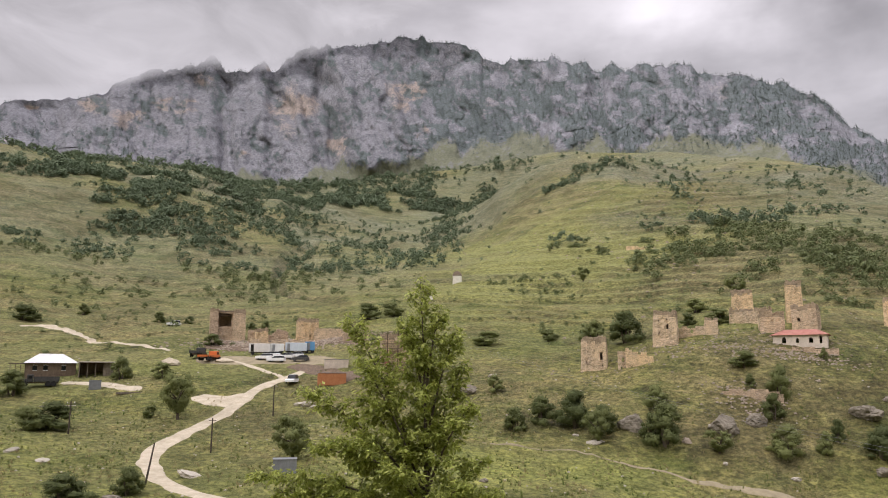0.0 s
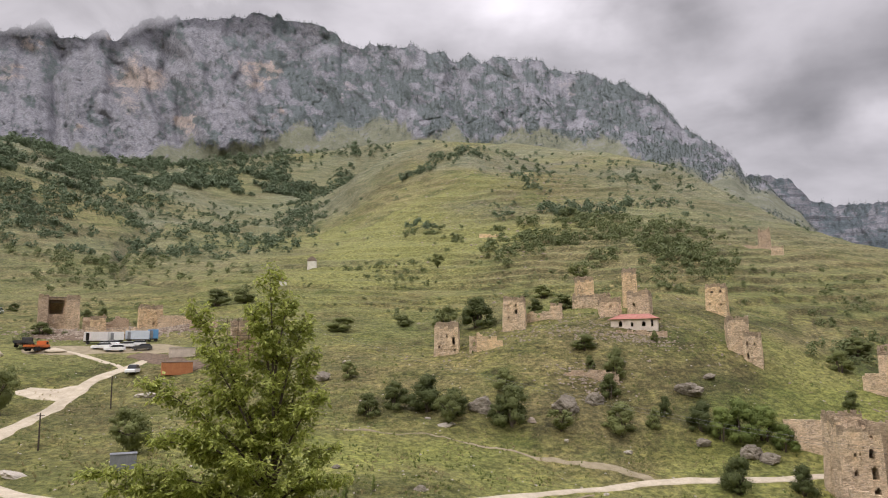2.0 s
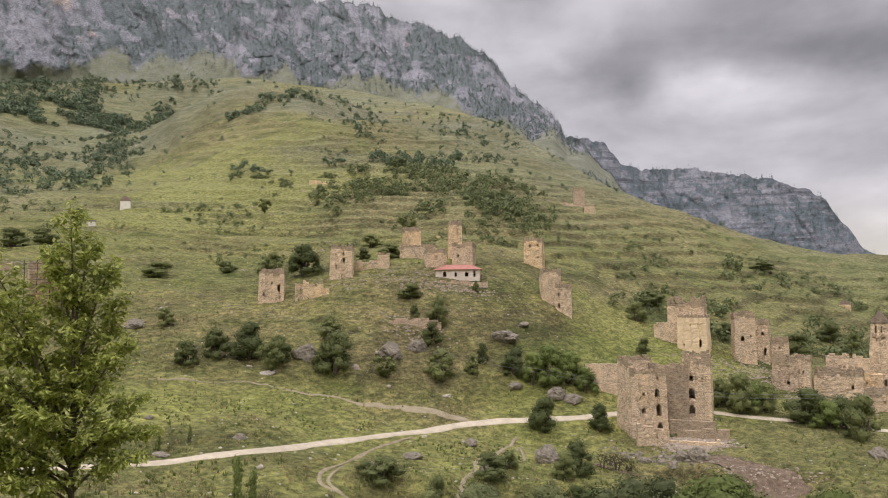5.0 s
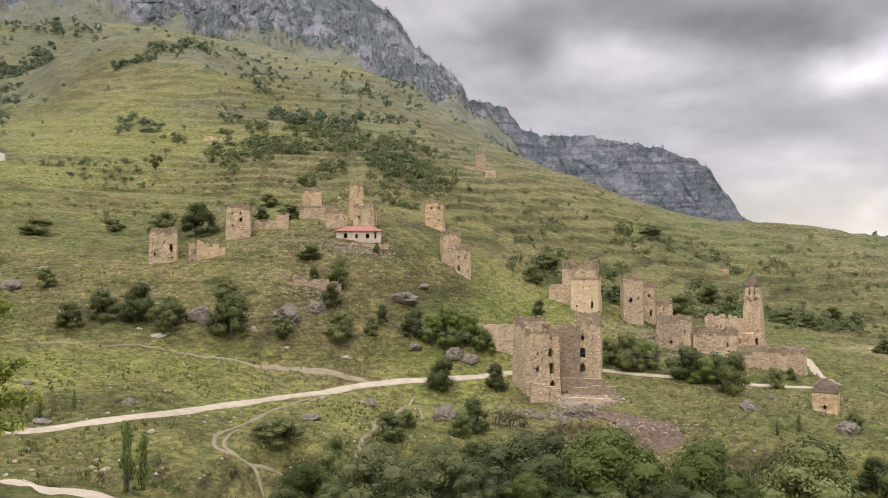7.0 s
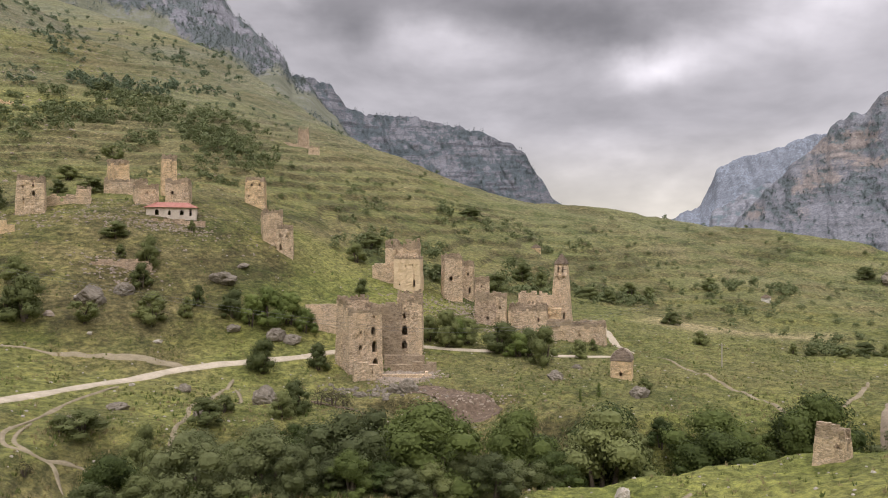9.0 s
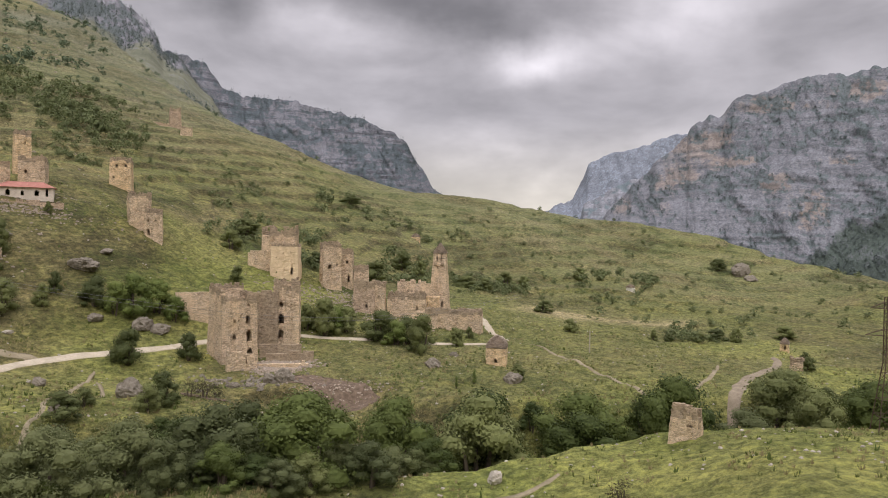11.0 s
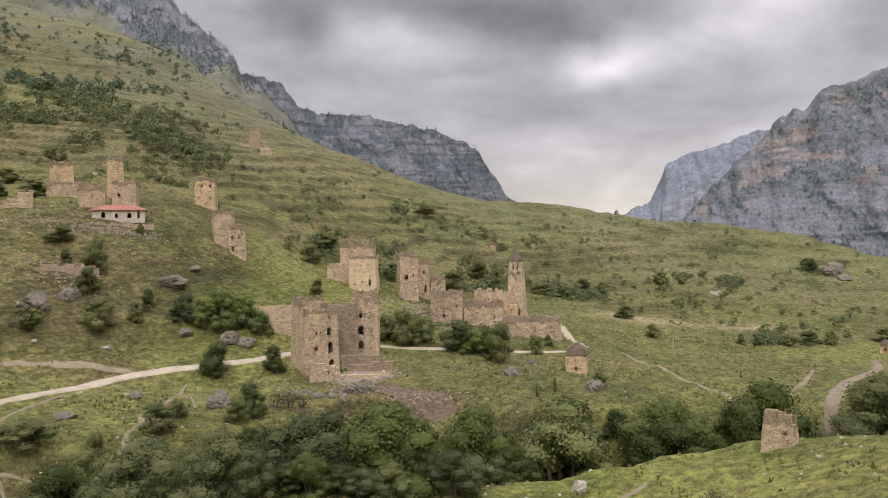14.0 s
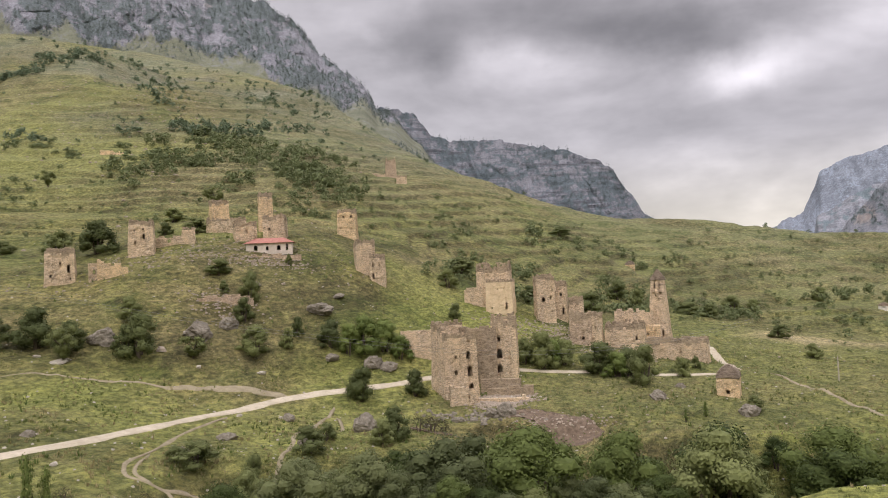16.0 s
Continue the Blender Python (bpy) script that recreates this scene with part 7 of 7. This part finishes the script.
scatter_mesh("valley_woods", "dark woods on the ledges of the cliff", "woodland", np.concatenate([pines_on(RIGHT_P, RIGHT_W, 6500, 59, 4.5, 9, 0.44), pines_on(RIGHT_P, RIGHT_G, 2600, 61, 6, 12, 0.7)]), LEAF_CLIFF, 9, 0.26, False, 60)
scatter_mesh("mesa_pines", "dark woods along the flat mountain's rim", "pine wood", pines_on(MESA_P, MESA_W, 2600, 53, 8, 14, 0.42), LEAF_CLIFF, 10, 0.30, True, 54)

# ---- farmstead, vehicles, poles ----
SHEET = plain_material("white_sheet_roof", (0.60, 0.60, 0.60), (0.76, 0.76, 0.75), 0.7, 0.5)
GREY_METAL = plain_material("grey_sheet_metal", (0.20, 0.21, 0.23), (0.32, 0.33, 0.35), 1.5, 0.5, 0.3)
ORANGE = plain_material("orange_paint", (0.52, 0.13, 0.035), (0.62, 0.19, 0.06), 1.0, 0.5)
PALE_BLUE = plain_material("pale_blue_paint", (0.52, 0.58, 0.66), (0.66, 0.71, 0.77), 1.0, 0.5)
BLUE = plain_material("blue_paint", (0.10, 0.26, 0.48), (0.15, 0.34, 0.56), 1.0, 0.5)
PINKISH = plain_material("faded_white_paint", (0.66, 0.63, 0.61), (0.78, 0.75, 0.73), 0.8, 0.5)
DARK_GREEN = plain_material("dull_dark_paint", (0.045, 0.045, 0.045), (0.09, 0.085, 0.08), 1.2, 0.6)
BROWN_WALL = plain_material("brown_plank_wall", (0.12, 0.085, 0.06), (0.22, 0.165, 0.12), 1.3, 0.9)
GLASS = plain_material("dark_glass", (0.012, 0.014, 0.016), (0.03, 0.033, 0.036), 1.0, 0.12)


POLE_WOOD = plain_material("tarred_pole", (0.045, 0.036, 0.028), (0.10, 0.08, 0.062), 3.0, 0.9)


def hip_roof(bm, w, d, z, rise, over, ridge):
    lo = [bm.verts.new(v) for v in ((-w / 2 - over, -over, z), (w / 2 + over, -over, z), (w / 2 + over, d + over, z), (-w / 2 - over, d + over, z))]
    up = [bm.verts.new((x, d / 2, z + rise)) for x in (-ridge / 2, ridge / 2)]
    for f in ((lo[0], lo[1], up[1], up[0]), (lo[1], lo[2], up[1]), (lo[2], lo[3], up[0], up[1]), (lo[3], lo[0], up[0]), (lo[3], lo[2], lo[1], lo[0])):
        bm.faces.new(f)


def farmhouse(b, r):
    root = thing("farmhouse", "low brown farmhouse with a white sheet-metal hip roof", "house", level(b, r + 3, 3.0, -0.7), -b + 3)
    w, d, h = 9.4, 7.0, 3.6
    bm = ruin_wall(w, h, 0.3, lambda u: h, [win(1.2, 2.0, 0.9, 1.2), win(3.2, 2.0, 0.9, 1.2), win(6.6, 2.0, 0.9, 1.2)], random.Random(3), lambda u, y, z: Vector((u - w / 2, y, z)), jitter=0.01)
    part("wall", bm, BROWN_WALL, root)
    part("wall", box_bm(-w / 2, -w / 2 + 0.3, 0.3, d, 0, h), BROWN_WALL, root)
    part("wall", box_bm(w / 2 - 0.3, w / 2, 0.3, d, 0, h), BROWN_WALL, root)
    part("wall", box_bm(-w / 2 + 0.3, w / 2 - 0.3, d - 0.3, d, 0, h), BROWN_WALL, root)
    bm = bmesh.new()
    hip_roof(bm, w, d, h + 0.02, 2.0, 0.5, 4.6)
    part("roof", bm, SHEET, root, "white sheet-metal hip roof")
    for x in (1.2, 3.2, 6.6):
        win_ob = part("window", box_bm(x - w / 2 + 0.03, x - w / 2 + 0.87, 0.12, 0.16, 2.03, 3.17), GLASS, root)
        bm = bmesh.new()
        for z in (2.0, 3.12):
            block(bm, x - w / 2, x - w / 2 + 0.9, -0.03, 0.05, z, z + 0.08)
        part("frame", bm, WHITE_PAINT, win_ob)
    for k in range(4):
        part("porch_post", box_bm(-w / 2 - 2.9 + k * 0.95, -w / 2 - 2.78 + k * 0.95, 0.2, 0.32, 0.6, 3.4), TIMBER, root)
    part("porch_roof", box_bm(-w / 2 - 3.2, -w / 2 + 0.1, -0.3, 5.0, 3.4, 3.6), TIMBER, root, "grey plank lean-to roof")
    return root


farmhouse(-27.9, 174)


def open_shed(b, r, w, h, label):
    root = thing("open_shed", label, "shed", level(b, r + 2, 2.0, -0.1), -b - 4)
    for x in np.linspace(-w / 2, w / 2 - 0.16, 5):
        part("post", box_bm(x, x + 0.16, 0, 0.16, 0, h), TIMBER, root)
    part("back_wall", box_bm(-w / 2, w / 2, 4.0, 4.15, 0, h), BROWN_WALL, root)
    for x in (-w / 2, w / 2 - 0.12):
        part("side_wall", box_bm(x, x + 0.12, 0.2, 4.0, 0, h), TIMBER, root)
    bm = bmesh.new()
    for k in range(11):
        x = -w / 2 - 0.4 + k * (w + 0.8) / 11
        vs = block(bm, x + 0.01, x + (w + 0.8) / 11 - 0.01, -0.6, 4.6, h, h + 0.10)
        for v in vs:
            v.co.z += (4.6 - v.co.y) * -0.04 + 0.03 * (k % 2)
    part("plank_roof", bm, plain_material("silvered_planks", (0.24, 0.21, 0.175), (0.38, 0.34, 0.29), 2.0, 0.9), root, "silver-grey plank roof")
    for k in range(6):
        part("plank", box_bm(w / 2 - 1.5 + k * 0.24, w / 2 - 1.3 + k * 0.24, -0.05, 0.02, 0.1, h - 0.1), TIMBER, root)
    return root


open_shed(-25.15, 171, 6.4, 3.3, "open timber shed with a silver-grey plank roof")


def wheel(x, y, r, parent, width=0.24):
    bm = bmesh.new()
    rod(bm, (x - width / 2, y, r), (x + width / 2, y, r), r, sides=14)
    t = part("tyre", bm, TYRE, parent)
    bm = bmesh.new()
    rod(bm, (x - width / 2 - 0.012, y, r), (x + width / 2 + 0.012, y, r), r * 0.58, sides=10)
    part("rim", bm, GREY_METAL, t)


def car(b, r, turn, paint, label, high=1.55, length=4.3, width=1.75, group="parked cars"):
    """A car along its y axis: rounded body, cabin with glass, wheels and lamps."""
    root = thing("car", label, "car", level(b, r, 1.4, 0.10), -b + turn, group)
    l2, w2 = length / 2, width / 2
    bm = bmesh.new()
    side = [(-l2, 0.30), (l2, 0.30), (l2, 0.72), (l2 - 0.25, 0.86), (l2 * 0.42, 0.95), (-l2 + 0.12, 0.98), (-l2, 0.80)]
    rows = []
    for x, k in ((-w2, 0.97), (-w2 + 0.10, 1.0), (w2 - 0.10, 1.0), (w2, 0.97)):
        rows.append([bm.verts.new((x, y * k, 0.3 + (z - 0.3) * (1.0 if abs(x) < w2 else 0.93))) for y, z in side])
    for p, q in zip(rows[:-1], rows[1:]):
        for k in range(len(side)):
            bm.faces.new((p[k], p[(k + 1) % len(side)], q[(k + 1) % len(side)], q[k]))
    bm.faces.new(rows[0][::-1])
    bm.faces.new(rows[-1])
    bmesh.ops.recalc_face_normals(bm, faces=bm.faces)
    body = part("body", bm, paint, root)
    bm = bmesh.new()
    low = [(-w2 + 0.06, -l2 + 0.18), (w2 - 0.06, -l2 + 0.18), (w2 - 0.06, l2 * 0.40), (-w2 + 0.06, l2 * 0.40)]
    top = [(-w2 + 0.22, -l2 + 0.50), (w2 - 0.22, -l2 + 0.50), (w2 - 0.22, l2 * 0.06), (-w2 + 0.22, l2 * 0.06)]
    a, c = [bm.verts.new((*p, 0.94)) for p in low], [bm.verts.new((*p, high - 0.06)) for p in top]
    for k in range(4):
        bm.faces.new((a[k], a[(k + 1) % 4], c[(k + 1) % 4], c[k]))
    bm.faces.new(c)
    part("glazing", bm, GLASS, root, "dark car windows")
    bm = bmesh.new()
    block(bm, -w2 + 0.20, w2 - 0.20, -l2 + 0.46, l2 * 0.09, high - 0.07, high, 0.03)
    part("roof", bm, paint, root)
    for x, y in ((-w2 + 0.14, l2 * 0.62), (w2 - 0.14, l2 * 0.62), (-w2 + 0.14, -l2 * 0.62), (w2 - 0.14, -l2 * 0.62)):
        wheel(x, y, 0.33, root)
    for x in (-w2 + 0.30, w2 - 0.30):
        part("headlight", box_bm(x - 0.16, x + 0.16, l2 - 0.06, l2 + 0.015, 0.60, 0.74, bevel=0.02), WHITE_PAINT, body)
        part("tail_light", box_bm(x - 0.12, x + 0.12, -l2 - 0.015, -l2 + 0.06, 0.64, 0.78, bevel=0.02), ROOF_RED, body)
    return root


car(-11.5, 158.4, 165, WHITE_PAINT, "white off-road car driving on the gravel road", 1.85, 4.4, 1.85)
car(-20.2, 252, 88, WHITE_PAINT, "white car parked beside the upper track", 1.75, 4.5, 1.85)
car(-13.6, 183.5, 62, WHITE_PAINT, "white car parked before the box trailers")
car(-12.75, 180.5, 76, WHITE_PAINT, "white saloon car parked before the box trailers", 1.45)
car(-12.1, 184.5, 82, WHITE_PAINT, "white saloon car parked on bare earth", 1.45)
car(-11.35, 186, 84, WHITE_PAINT, "white estate car parked before a pale blue trailer", 1.5)
car(-13.1, 186.5, 55, WHITE_PAINT, "white saloon car parked close to a box trailer", 1.45)
car(-10.95, 181, 86, DARK_GREEN, "dark grey saloon car parked on bare earth", 1.45)


def box_trailer(b, r, length, height, paint, label, turn=0):
    root = thing("box_trailer", label, "trailer", level(b, r + 1.2, 1.5, 0.08), -b + turn, "box trailers on the parking ground")
    part("body", box_bm(-length / 2, length / 2, 0, 2.4, 0.75, 0.75 + height, bevel=0.04), paint, root)
    part("chassis", box_bm(-length / 2 + 0.1, length / 2 - 0.1, 0.5, 1.9, 0.55, 0.75), STEEL, root)
    for k in range(int(length / 0.8)):
        x = -length / 2 + 0.4 + k * 0.8
        part("rib", box_bm(x, x + 0.06, -0.03, 0.0, 0.85, 0.65 + height), paint, root)
    for x in (-length * 0.32, length * 0.28):
        for y in (0.25, 2.15):
            bm = bmesh.new()
            rod(bm, (x, y - 0.15, 0.42), (x, y + 0.15, 0.42), 0.42, sides=12)
            part("wheel", bm, TYRE, root)
    # on the faded white trailer a near-black panel paints the doorway's inner shade
    part("door", box_bm(-length / 2 + 0.5, -length / 2 + 1.2, -0.04, 0.0, 0.8, 0.5 + height), DARK if paint == PINKISH else GREY_METAL, root)
    return root


box_trailer(-14.0, 190, 5.2, 2.1, PINKISH, "faded white box trailer with a dark panel as its open door")
box_trailer(-12.7, 190.5, 3.4, 1.9, WHITE_PAINT, "short white box trailer", 3)
box_trailer(-11.3, 191, 5.4, 2.1, PALE_BLUE, "pale blue-grey box trailer", -3)
box_trailer(-10.25, 191.5, 2.4, 2.2, BLUE, "small bright blue cabin trailer", 2)


def truck(b, r, turn, cab_paint, bed_paint, label, bed_h=1.0):
    """A flatbed truck along x: bonnet, cab with glass, bed with side boards, wheels."""
    root = thing("truck", label, "truck", level(b, r, 2.2, 0.12), -b + turn)
    part("chassis", box_bm(-3.2, 3.2, -0.5, 0.5, 0.55, 0.8), STEEL, root)
    cab = part("cab", box_bm(1.2, 2.3, -1.05, 1.05, 0.8, 2.3, bevel=0.12), cab_paint, root)
    part("bonnet", box_bm(2.3, 3.4, -0.8, 0.8, 0.8, 1.5, bevel=0.15), cab_paint, root)
    part("windscreen", box_bm(2.28, 2.32, -0.85, 0.85, 1.55, 2.1), GLASS, cab)
    for y in (-1.07, 1.05):
        part("side_window", box_bm(1.45, 2.1, y, y + 0.02, 1.5, 2.05), GLASS, cab)
    bed = part("bed", box_bm(-3.3, 1.1, -1.15, 1.15, 0.85, 1.0), bed_paint, root)
    for y in (-1.2, 1.12):
        part("side_board", box_bm(-3.3, 1.1, y, y + 0.08, 1.0, 1.0 + bed_h), bed_paint, bed)
    part("tail_board", box_bm(-3.36, -3.3, -1.12, 1.12, 1.0, 1.0 + bed_h), bed_paint, bed)
    for x in (2.5, -1.4, -2.4):
        for y in (-1.0, 1.0):
            bm = bmesh.new()
            rod(bm, (x, y - 0.16, 0.5), (x, y + 0.16, 0.5), 0.5, sides=14)
            part("wheel", bm, TYRE, root)
    return root


truck(-17.55, 183, 58, ORANGE, ORANGE, "orange flatbed truck parked on bare earth", 0.35)
truck(-28.5, 168, 182, DARK_GREEN, DARK_GREEN, "old dark tipper truck parked before the farmhouse", 0.9)
truck(-18.35, 188, 72, DARK_GREEN, DARK_GREEN, "old dark truck standing behind an orange truck", 0.5)


def cargo_box(b, r, w, d, h, paint, label, turn=0, name="container"):
    root = thing(name, label, "container", level(b, r + d / 2, d / 2, -0.1), -b + turn)
    part("body", box_bm(-w / 2, w / 2, 0, d, 0.1, h, bevel=0.03), paint, root)
    for k in range(max(2, int(w / 0.45))):
        x = -w / 2 + 0.2 + k * 0.45
        part("rib", box_bm(x, x + 0.10, -0.05, 0.0, 0.2, h - 0.1), paint, root)
    part("lid", box_bm(-w / 2 - 0.06, w / 2 + 0.06, -0.08, d + 0.06, h, h + 0.08), GREY_METAL, root)
    return root


cargo_box(-25.1, 161.5, 2.2, 1.8, 1.9, GREY_METAL, "grey sheet-metal box in the farmyard")
cargo_box(-11.8, 99, 3.0, 2.0, 2.0, GREY_METAL, "grey ribbed metal container below a tree")
cargo_box(-8.5, 154.5, 5.8, 3.0, 2.6, plain_material("faded_orange_boards", (0.40, 0.155, 0.065), (0.52, 0.235, 0.11), 1.0, 0.7), "orange site cabin beside an excavated slope", 4, "site_cabin")
cargo_box(-8.2, 168, 5.4, 4.0, 2.2, WHITEWASH, "small whitewashed hut with a reddish roof", 2, "hut")
strip("dug_earth", [(-11.5, 176), (-9.5, 170), (-8.0, 163), (-6.5, 158)], 7.0, EARTH_BANK, "dark freshly dug earth slope", lift=0.13, category="earth bank")


def scaffold_tower(b, r):
    t = tower(b, r, 5.4, 8.8, 5.2, 4, 0.06, 0.6, 95, "tower house under repair", group=TG)
    root = thing("scaffold", "steel tube scaffold with plank decks round a tower", "scaffold", at(b, r - 1.4, 0.1), -b + 4)
    for x in (-3.2, -1.1, 1.1, 3.2):
        for y in (0.0, 0.9):
            bm = bmesh.new()
            rod(bm, (x, y, 0), (x, y, 9.6), 0.05, sides=5)
            part("standard", bm, STEEL, root)
    for z in (2.0, 4.0, 6.0, 8.0):
        part("deck", box_bm(-3.3, 3.3, 0.0, 0.9, z, z + 0.06), TIMBER, root)
        bm = bmesh.new()
        rod(bm, (-3.3, -0.03, z + 1.0), (3.3, -0.03, z + 1.0), 0.04, sides=5)
        part("guard_rail", bm, STEEL, root)
    part("sheet", box_bm(-1.6, -0.7, -0.10, -0.06, 2.3, 3.5), ROOF_RED, root, "red plastic sheet")
    return root


scaffold_tower(-3.9, 158)


def heap(b, r, w, h, material, label):
    bm = bmesh.new()
    bmesh.ops.create_icosphere(bm, subdivisions=4, radius=1.0)
    for v in bm.verts:
        d = v.co.copy()
        k = 1 + 0.12 * noise.noise(d * 2.2 + Vector((b, r, 0))) + 0.05 * noise.noise(d * 7)
        v.co = Vector((d.x * w / 2 * k, d.y * w / 2.6 * k, max(-0.3, d.z) * h * (1 - 0.35 * math.hypot(d.x, d.y)) * k))
    ob = part("gravel_heap", bm, material)
    ob.matrix_basis = Matrix.Translation(at(b, r)) @ pose(0, 0, 0, 0, 0, -b)
    return tagged(ob, label, "gravel heap")


heap(-20.3, 179, 4.8, 1.5, TRACK, "pale heap of gravel beside the yard")
heap(-16.5, 182.5, 4.8, 0.9, TRACK, "low pale heap of gravel by trucks")


def log_pile(b, r, n, length, label, material):
    root = thing("timber_stack", label, "timber", at(b, r), -b + 3)
    for k in range(n):
        part("beam", box_bm(-length / 2 + 0.2 * (k % 3), length / 2 + 0.15 * (k % 2), 0.3 * (k % 4), 0.3 * (k % 4) + 0.24, 0.02 + 0.2 * (k // 4), 0.2 + 0.2 * (k // 4)), material, root)
    return root


log_pile(-22.9, 157.5, 8, 4.5, "stack of brown sawn timber in the yard", TIMBER)
log_pile(-27.3, 154.5, 4, 6.0, "row of pale sawn beams lying on grass", PALE_STONE)


def pole(b, r, h, lean=0.0, arms=True, label="weathered wooden utility pole on the slope", wood=None):
    root = thing("utility_pole", label, "pole", at(b, r, 0.3), -b, "utility poles")
    bm = bmesh.new()
    rod(bm, (0, 0, 0), (lean * h, 0, h + 0.3), 0.13, 0.09, 8)
    part("post", bm, wood or POLE_WOOD, root)
    if arms:
        part("cross_arm", box_bm(lean * h - 0.55, lean * h + 0.55, -0.05, 0.05, h - 0.1, h), TIMBER, root)
        for x in (-0.5, 0.5):
            bm = bmesh.new()
            rod(bm, (lean * h + x, 0, h), (lean * h + x, 0, h + 0.16), 0.04, sides=6)
            part("insulator", bm, WHITE_PAINT, root)
    return root


pole(-17.1, 116.3, 5.0)
pole(-12.8, 137.4, 5.4)
pole(-26.5, 128.7, 5.0)
pole(-21.4, 98.7, 4.8, 0.16, False, "leaning wooden pole beside the road")
pole(67.2, 143, 4.4, 0.0, True, "pale wooden utility pole on the meadow", PALE_STONE)


def pylon(b, r, h):
    """A lattice mast: four legs, rings and diagonals, three cross arms."""
    root = thing("pylon", "slim rusty steel lattice pylon on the knoll", "pylon", at(b, r, 0.1), -b + 20)
    half = lambda z: 1.25 + (0.42 - 1.25) * min(1, z / (h * 0.52)) if z < h * 0.52 else 0.42
    levels = [0, 0.13, 0.25, 0.35, 0.44, 0.52, 0.58, 0.64, 0.70, 0.76, 0.82, 0.88, 0.94, 1.0]
    for sx in (-1, 1):
        for sy in (-1, 1):
            bm = bmesh.new()
            for a, c in zip(levels[:-1], levels[1:]):
                rod(bm, (sx * half(a * h), sy * half(a * h), a * h), (sx * half(c * h), sy * half(c * h), c * h), 0.055, sides=4)
            part("leg", bm, STEEL, root)
    corner = [(-1, -1), (1, -1), (1, 1), (-1, 1)]
    for a, c in zip(levels[:-1], levels[1:]):
        p, q = half(a * h), half(c * h)
        for k in range(4):
            u, v = corner[k], corner[(k + 1) % 4]
            for lo, hi in (((u[0] * p, u[1] * p, a * h), (v[0] * q, v[1] * q, c * h)), ((u[0] * q, u[1] * q, c * h), (v[0] * q, v[1] * q, c * h))):
                bm = bmesh.new()
                rod(bm, lo, hi, 0.03, sides=4)
                part("brace", bm, STEEL, root)
    for z, l in ((0.72, 2.4), (0.92, 1.9)):
        bm = bmesh.new()
        for sy in (-0.3, 0.3):
            rod(bm, (-l, 0, z * h), (-0.4, sy, z * h - 0.05), 0.04, sides=4)
            rod(bm, (l, 0, z * h), (0.4, sy, z * h - 0.05), 0.04, sides=4)
            rod(bm, (-l, 0, z * h), (-0.4, sy, z * h + 0.7), 0.03, sides=4)
            rod(bm, (l, 0, z * h), (0.4, sy, z * h + 0.7), 0.03, sides=4)
        part("cross_arm", bm, STEEL, root)
    return root


pylon(87.3, 92, 14.6)


def wire(a, b_, sag, label="thin dark overhead power line"):
    a, b_ = Vector(a), Vector(b_)
    pts = [a.lerp(b_, k / 24) - Vector((0, 0, sag * 4 * k / 24 * (1 - k / 24))) for k in range(25)]
    V = [p + Vector((0, 0.013 * math.cos(j * math.tau / 4), 0.013 * math.sin(j * math.tau / 4))) for p in pts for j in range(4)]
    F = [(k * 4 + j, k * 4 + (j + 1) % 4, k * 4 + 4 + (j + 1) % 4, k * 4 + 4 + j) for k in range(24) for j in range(4)]
    ob = part_data("power_line", V, F, plain_material("wire_metal", (0.20, 0.20, 0.20), (0.32, 0.32, 0.32), 3, 0.6, 0.5))
    return tagged(ob, label, "power line", "overhead power lines")


for k in range(2):
    h = Vector((0, 0, 5.0 + 0.5 * k))
    wire(at(-2, 176) + h + Vector((0, 0, 2.0)), at(36, 99) + h + Vector((0, 0, 5.5)), 2.0)
    wire(at(36, 99) + h + Vector((0, 0, 5.5)), at(62, 122) + h + Vector((0, 0, 6.0)), 2.5)

# ---- low cloud on the left-hand summits ----
def cloud_bank():
    k = Nodes("low_cloud")
    puff = k.noise(0.0045, 6, 0.55, stretch=(1, 1, 1.6), warp=0.6)
    dens = k.math("ADD", k.math("MULTIPLY", k.attr("thick"), 1.15), k.math("SUBTRACT", puff, 0.62))
    alpha = k.ramp(dens, (0.25, 0.0), (0.62, 1.0))
    k.n["Principled BSDF"].inputs["Base Color"].default_value = (0.8, 0.8, 0.8, 1)
    glow = k.n.new("ShaderNodeEmission")
    k.put(glow.inputs[0], k.ramp(puff, (0.3, (0.40, 0.385, 0.39)), (0.7, (0.66, 0.635, 0.645))))
    clear = k.n.new("ShaderNodeBsdfTransparent")
    mx = k.n.new("ShaderNodeMixShader")
    k.put(mx.inputs[0], alpha)
    k.l.new(clear.outputs[0], mx.inputs[1])
    k.l.new(glow.outputs[0], mx.inputs[2])
    k.l.new(mx.outputs[0], k.n["Material Output"].inputs[0])
    b, e = np.meshgrid(np.linspace(-60, 4, 70), np.linspace(13, 44, 36))
    edge = np.interp(b, [-60, -33, -29, -24, -18, -14, -9, -5, 4], [18.0, 18.9, 19.8, 22.1, 23.9, 24.1, 25.9, 27.4, 30.0])
    thick = np.clip((e - edge) / 4.0 + 0.62, 0, 1) * np.clip((4 - b) / 7, 0, 1) * np.clip((b + 60) / 12, 0, 1) * np.clip((44 - e) / 9, 0, 1)
    r = 1430 + 15 * soft_noise(b / 9, e / 5, 7)
    ob = grid_mesh("backdrop_cloud", polar(b, r, EYE_Z + r * np.tan(np.radians(e))), k.m, {"thick": thick})
    tagged(ob, "pale low cloud draped over the summits", "cloud", kind="structure")


cloud_bank()
